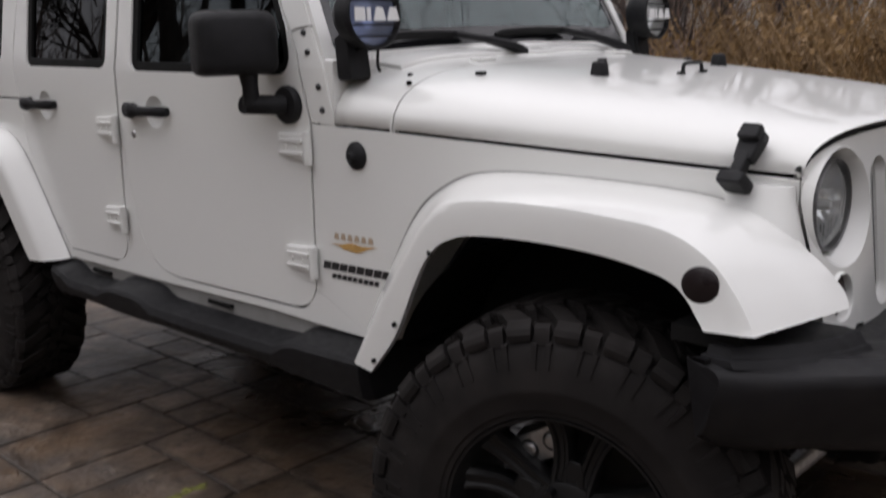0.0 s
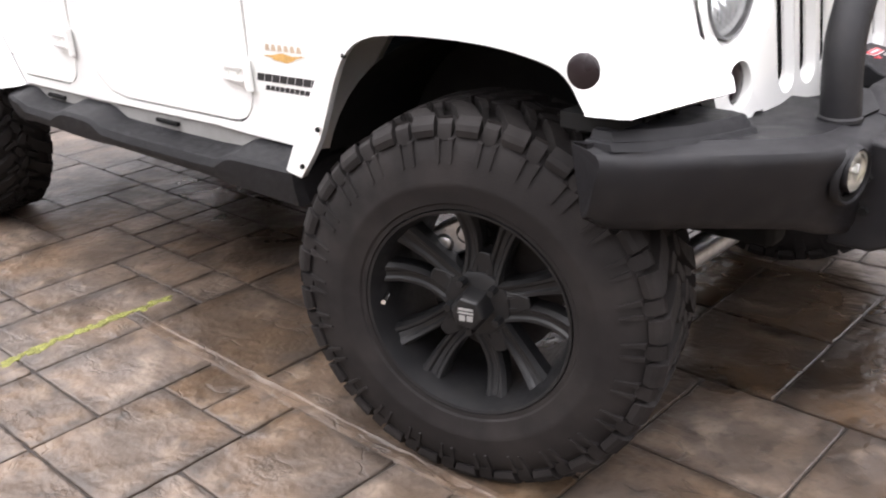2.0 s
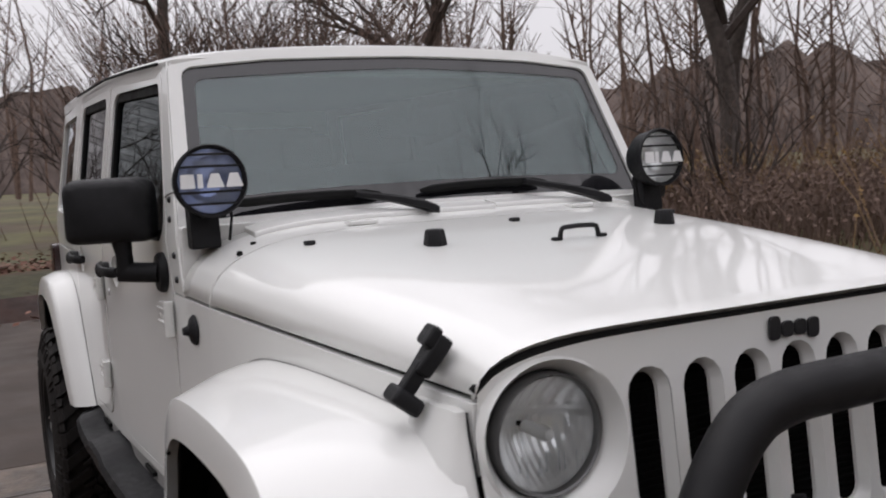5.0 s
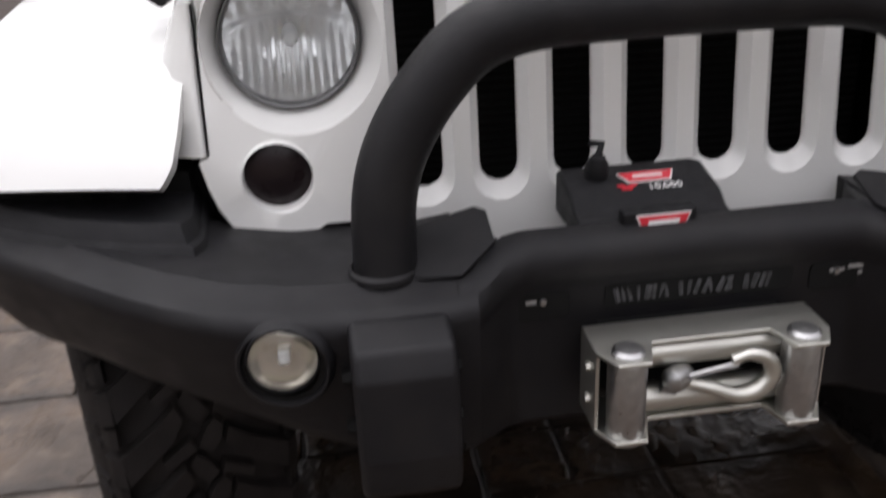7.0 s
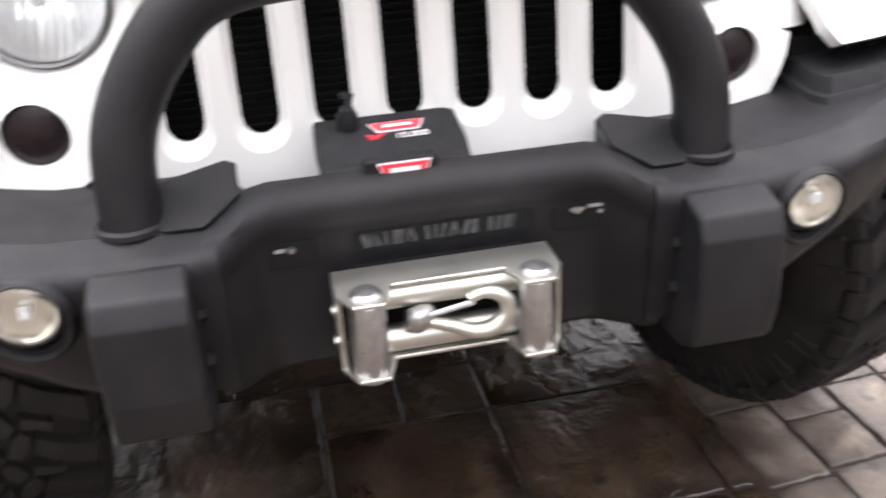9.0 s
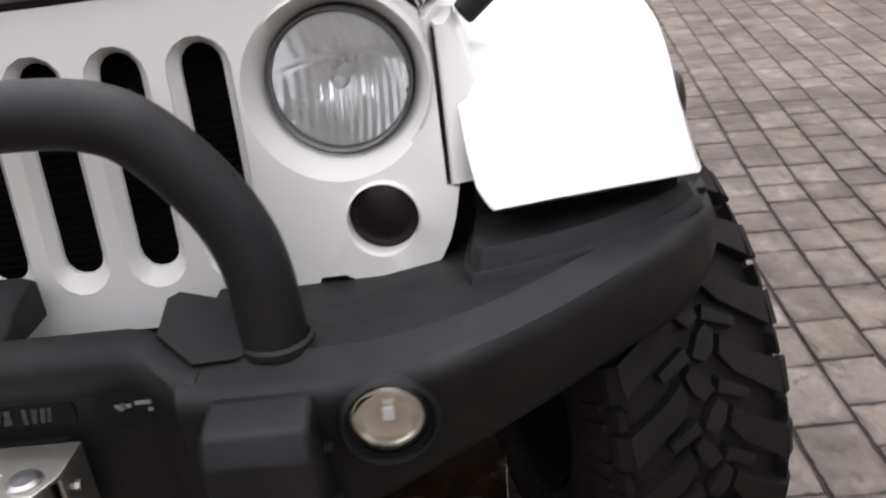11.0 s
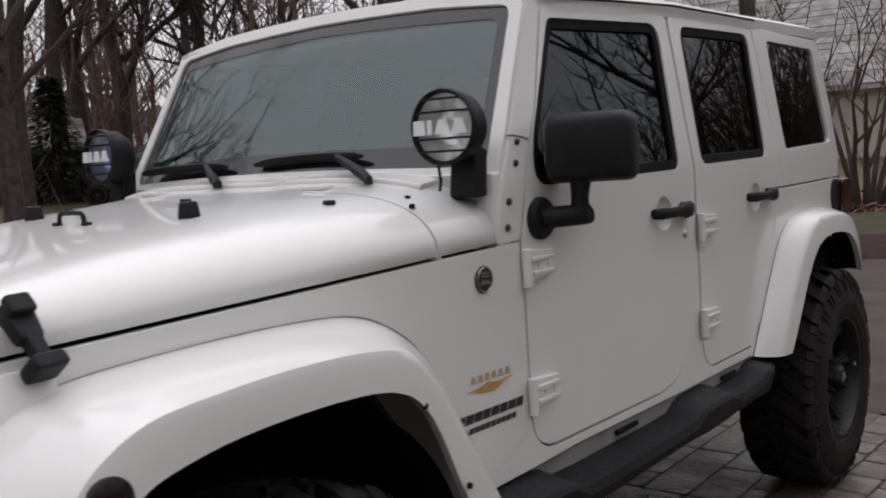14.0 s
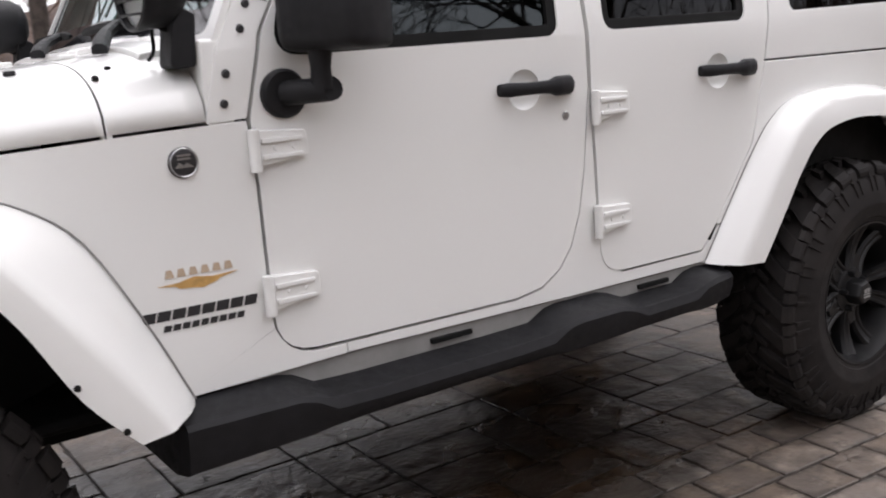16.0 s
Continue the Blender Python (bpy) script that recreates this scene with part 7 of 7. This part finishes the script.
for k in range(150):
    a = radians(-100 + 200 * k / 149)
    ahead = max(0.0, math.cos(a))
    r = 24 + 4 * ahead + 2.5 * noise.noise((math.cos(a) * 4, math.sin(a) * 4, 3)) + rng.uniform(-0.6, 0.6)
    h = 8.5 - 1.5 * ahead + 3.5 * noise.noise((math.cos(a) * 7, math.sin(a) * 7, 9)) + rng.uniform(-0.9, 0.9)
    x, y = r * math.cos(a), r * math.sin(a)
    low.append((x, y, slope(x, y) - 0.5))
    mid_row.append((x * 1.02 + rng.uniform(-0.4, 0.4), y * 1.02 + rng.uniform(-0.4, 0.4), slope(x, y) + h * 0.5))
    high.append((x * 1.06, y * 1.06, slope(x, y) + h))
loft(bm, [low, mid_row, high], False, False)
tagged(part("backdrop_near", bm, RIDGE), "added wall of brown leafless woods, mostly unseen, dimming the low front light", "woods", kind="structure")


# houses
def house(name, x, y, turn, length, depth, wall_h, roof_h, wall_mat, roof_mat, label, windows=(), boards=True):
    h = new(name)
    h.matrix_basis = Matrix.Translation((x, y, slope(x, y) - 0.25)) @ Matrix.Rotation(radians(turn), 4, "Z")
    tagged(h, label, "house")
    bm = bmesh.new()
    box(bm, (0, 0, wall_h / 2), (depth - 0.1, length - 0.1, wall_h))
    part("wall_core", bm, wall_mat, h)
    if boards:
        n = int(wall_h / 0.2)
        for side, (cx, cy, sx, sy) in enumerate(((depth / 2, 0, 0.04, length), (0, length / 2, depth, 0.04), (0, -length / 2, depth, 0.04))):
            bm = bmesh.new()
            for k in range(n):
                box(bm, (cx, cy, (k + 0.5) * wall_h / n), (sx + 0.012 * (k % 2), sy, wall_h / n - 0.015))
            part("siding", bm, wall_mat, h)
    for px, pz, w, t in windows:
        bm = bmesh.new()
        box(bm, (depth / 2 + 0.03, px, pz), (0.10, w, t))
        win = part("window", bm, WHITE_SIDING, h)
        bm = bmesh.new()
        for e in (-1, 1):
            box(bm, (depth / 2 + 0.07, px + e * w * 0.235, pz), (0.05, w * 0.42, t * 0.86))
        part("window_pane", bm, WINDOW_DARK, win)
    for e in (1, -1):
        bm = bmesh.new()
        over, rows_n = 0.45, int(math.hypot(depth / 2, roof_h) / 0.28)
        for k in range(rows_n):
            t0, t1 = k / rows_n, (k + 1.04) / rows_n
            a = Vector((e * (depth / 2 + over) * (1 - t0), 0, wall_h - 0.1 + (roof_h + 0.1) * t0))
            b = Vector((e * (depth / 2 + over) * (1 - t1), 0, wall_h - 0.1 + (roof_h + 0.1) * t1))
            cols = int(length / 0.8)
            for c in range(cols):
                y0, y1 = -length / 2 - 0.4 + (length + 0.8) * c / cols, -length / 2 - 0.4 + (length + 0.8) * (c + 0.97) / cols
                dz = 0.03 + 0.01 * ((k * 7 + c * 5) % 3)
                lo = [bm.verts.new((a.x, y0, a.z + dz)), bm.verts.new((a.x, y1, a.z + dz)), bm.verts.new((b.x, y1, b.z + dz - 0.02)), bm.verts.new((b.x, y0, b.z + dz - 0.02))]
                bm.faces.new(lo)
                lo2 = [bm.verts.new((a.x, y0, a.z - 0.03)), bm.verts.new((a.x, y1, a.z - 0.03))]
                bm.faces.new((lo[0], lo2[0], lo2[1], lo[1]))
        tagged(part("roof_slope", bm, roof_mat, h), kind="stuff")
    for e in (1, -1):
        bm = bmesh.new()
        box(bm, (e * (depth / 2 + 0.42), 0, wall_h - 0.14), (0.05, length + 0.8, 0.18))
        part("eave_board", bm, wall_mat, h)
    for e in (1, -1):
        bm = bmesh.new()
        vs = [bm.verts.new(p) for p in ((-depth / 2, e * length / 2, wall_h), (depth / 2, e * length / 2, wall_h), (0, e * length / 2, wall_h + roof_h))]
        bm.faces.new(vs)
        part("gable", bm, wall_mat, h)
    return h


house("neighbour_house", -34.0, -8.2, 8, 8.5, 9, 2.3, 4.2, SIDING, SHINGLE, "beige sided house with a pale shingled roof")
house("dark_house", -15.5, 33, -62, 12, 8, 2.6, 3.0, WHITE_SIDING, DARK_ROOF, "white house with a dark roof behind the thicket", ((-3, 1.5, 1.3, 1.2), (1, 1.5, 1.3, 1.2)))
house("garden_shed", -15.0, -30.5, 62, 6.0, 3.6, 1.9, 1.1, DARK_SIDING, SHINGLE, "low grey garden shed under the trees")
house("far_house", -41, -55, 50, 7, 6, 2.0, 1.3, SIDING, SHINGLE, "pale far house beyond the lawn", ((-2, 1.2, 1.2, 1.0), (2, 1.2, 1.2, 1.0)))

# timber hay wagon on the lawn
cart = tagged(new("hay_wagon"), "old weathered timber wagon with flared sides on the lawn", "wagon")
cart.matrix_basis = Matrix.Translation((-16.4, -23.4, slope(-16.4, -23.4) - 0.05)) @ Matrix.Rotation(radians(-36), 4, "Z")
for side in (-1, 1):
    for k in range(6):
        bm = bmesh.new()
        z, tilt = 0.62 + 0.2 * k, 0.0 if k < 3 else 0.07 * (k - 2)
        box(bm, (0, side * (0.72 + tilt), z), (2.66 + 0.8 * tilt, 0.035, 0.185), Matrix.Identity(4))
        part("side_board", bm, TIMBER_DARK if k < 3 else TIMBER, cart, "darker lower board" if k < 3 else "", bevel=0.006)
    for x in (-1.2, 0.0, 1.2):
        bm = bmesh.new()
        tube(bm, [(x, side * 0.755, 0.5), (x, side * 0.765, 1.12), (x, side * 1.0, 1.78)], 0.03, 6)
        part("stake", bm, TIMBER, cart)
for e in (-1, 1):
    bm = bmesh.new()
    loft(bm, [[(e * 1.31, -0.70, 0.53), (e * 1.31, 0.70, 0.53), (e * 1.31, 0.72, 1.15), (e * 1.38, 0.92, 1.72), (e * 1.38, -0.92, 1.72), (e * 1.31, -0.72, 1.15)],
              [(e * 1.35, -0.70, 0.53), (e * 1.35, 0.70, 0.53), (e * 1.35, 0.72, 1.15), (e * 1.42, 0.92, 1.72), (e * 1.42, -0.92, 1.72), (e * 1.35, -0.72, 1.15)]])
    part("end_board", bm, TIMBER, cart, bevel=0.006)
bm = bmesh.new()
box(bm, (0, 0, 0.50), (2.9, 1.4, 0.07))
part("bed", bm, TIMBER_DARK, cart, bevel=0.01)
for x in (-1.0, 1.25):
    for y in (-0.78, 0.78):
        bm = bmesh.new()
        lathe(bm, [(0.20, -0.06), (0.30, -0.06), (0.32, -0.03), (0.32, 0.03), (0.30, 0.06), (0.20, 0.06), (0.16, 0.03), (0.0, 0.03)], pose(x, y, 0.32, 90, 0, 0), 20)
        part("wagon_wheel", bm, RUBBER, cart, "worn black wagon wheel")
    bm = bmesh.new()
    tube(bm, [(x, -0.8, 0.32), (x, 0.8, 0.32)], 0.05, 8)
    part("axle", bm, TIMBER_DARK, cart)
bm = bmesh.new()
tube(bm, [(-1.0, 0, 0.34), (1.25, 0, 0.34)], 0.05, 8)
part("reach_pole", bm, TIMBER, cart)

# dark conifer
conifer = tagged(new("conifer"), "dark bushy evergreen under the trees", "tree")
conifer.matrix_basis = Matrix.Translation((-15.6, -26.8, slope(-15.6, -26.8) - 0.1))
bm = bmesh.new()
tube(bm, [(0, 0, 0), (0, 0, 4.2)], [0.16, 0.02], 7)
part("trunk", bm, BARK, conifer)
rng = random.Random(71)
bm = bmesh.new()
for k in range(2600):
    z = rng.uniform(0.15, 4.1)
    a, reach = rng.uniform(0, 6.3), (1.75 * (1 - z / 4.5) + 0.12) * rng.uniform(0.35, 1.0)
    c = Vector((math.cos(a) * reach, math.sin(a) * reach, z - 0.25 * reach))
    u = Vector((math.cos(a), math.sin(a), rng.uniform(-0.5, 0.1))) * rng.uniform(0.12, 0.25)
    v = Vector((-math.sin(a), math.cos(a), rng.uniform(-0.3, 0.3))) * rng.uniform(0.03, 0.07)
    bm.faces.new([bm.verts.new(p) for p in (c - u, c + v, c + u, c - v)])
part("needles", bm, CONIFER, conifer)

# white timber A-frame of a swing
swing = tagged(new("swing_frame"), "white timber A-frame of a garden swing", "swing")
swing.matrix_basis = Matrix.Translation((-6.3, 19.5, slope(-6.3, 19.5) - 0.06)) @ Matrix.Rotation(radians(20), 4, "Z")
for y in (-1.2, 1.2):
    for e in (-0.7, 0.7):
        bm = bmesh.new()
        tube(bm, [(e, y, 0), (0, y, 2.3)], 0.05, 4)
        part("leg", bm, WHITE_SIDING, swing)
bm = bmesh.new()
tube(bm, [(0, -1.4, 2.3), (0, 1.4, 2.3)], 0.05, 4)
part("beam", bm, WHITE_SIDING, swing)
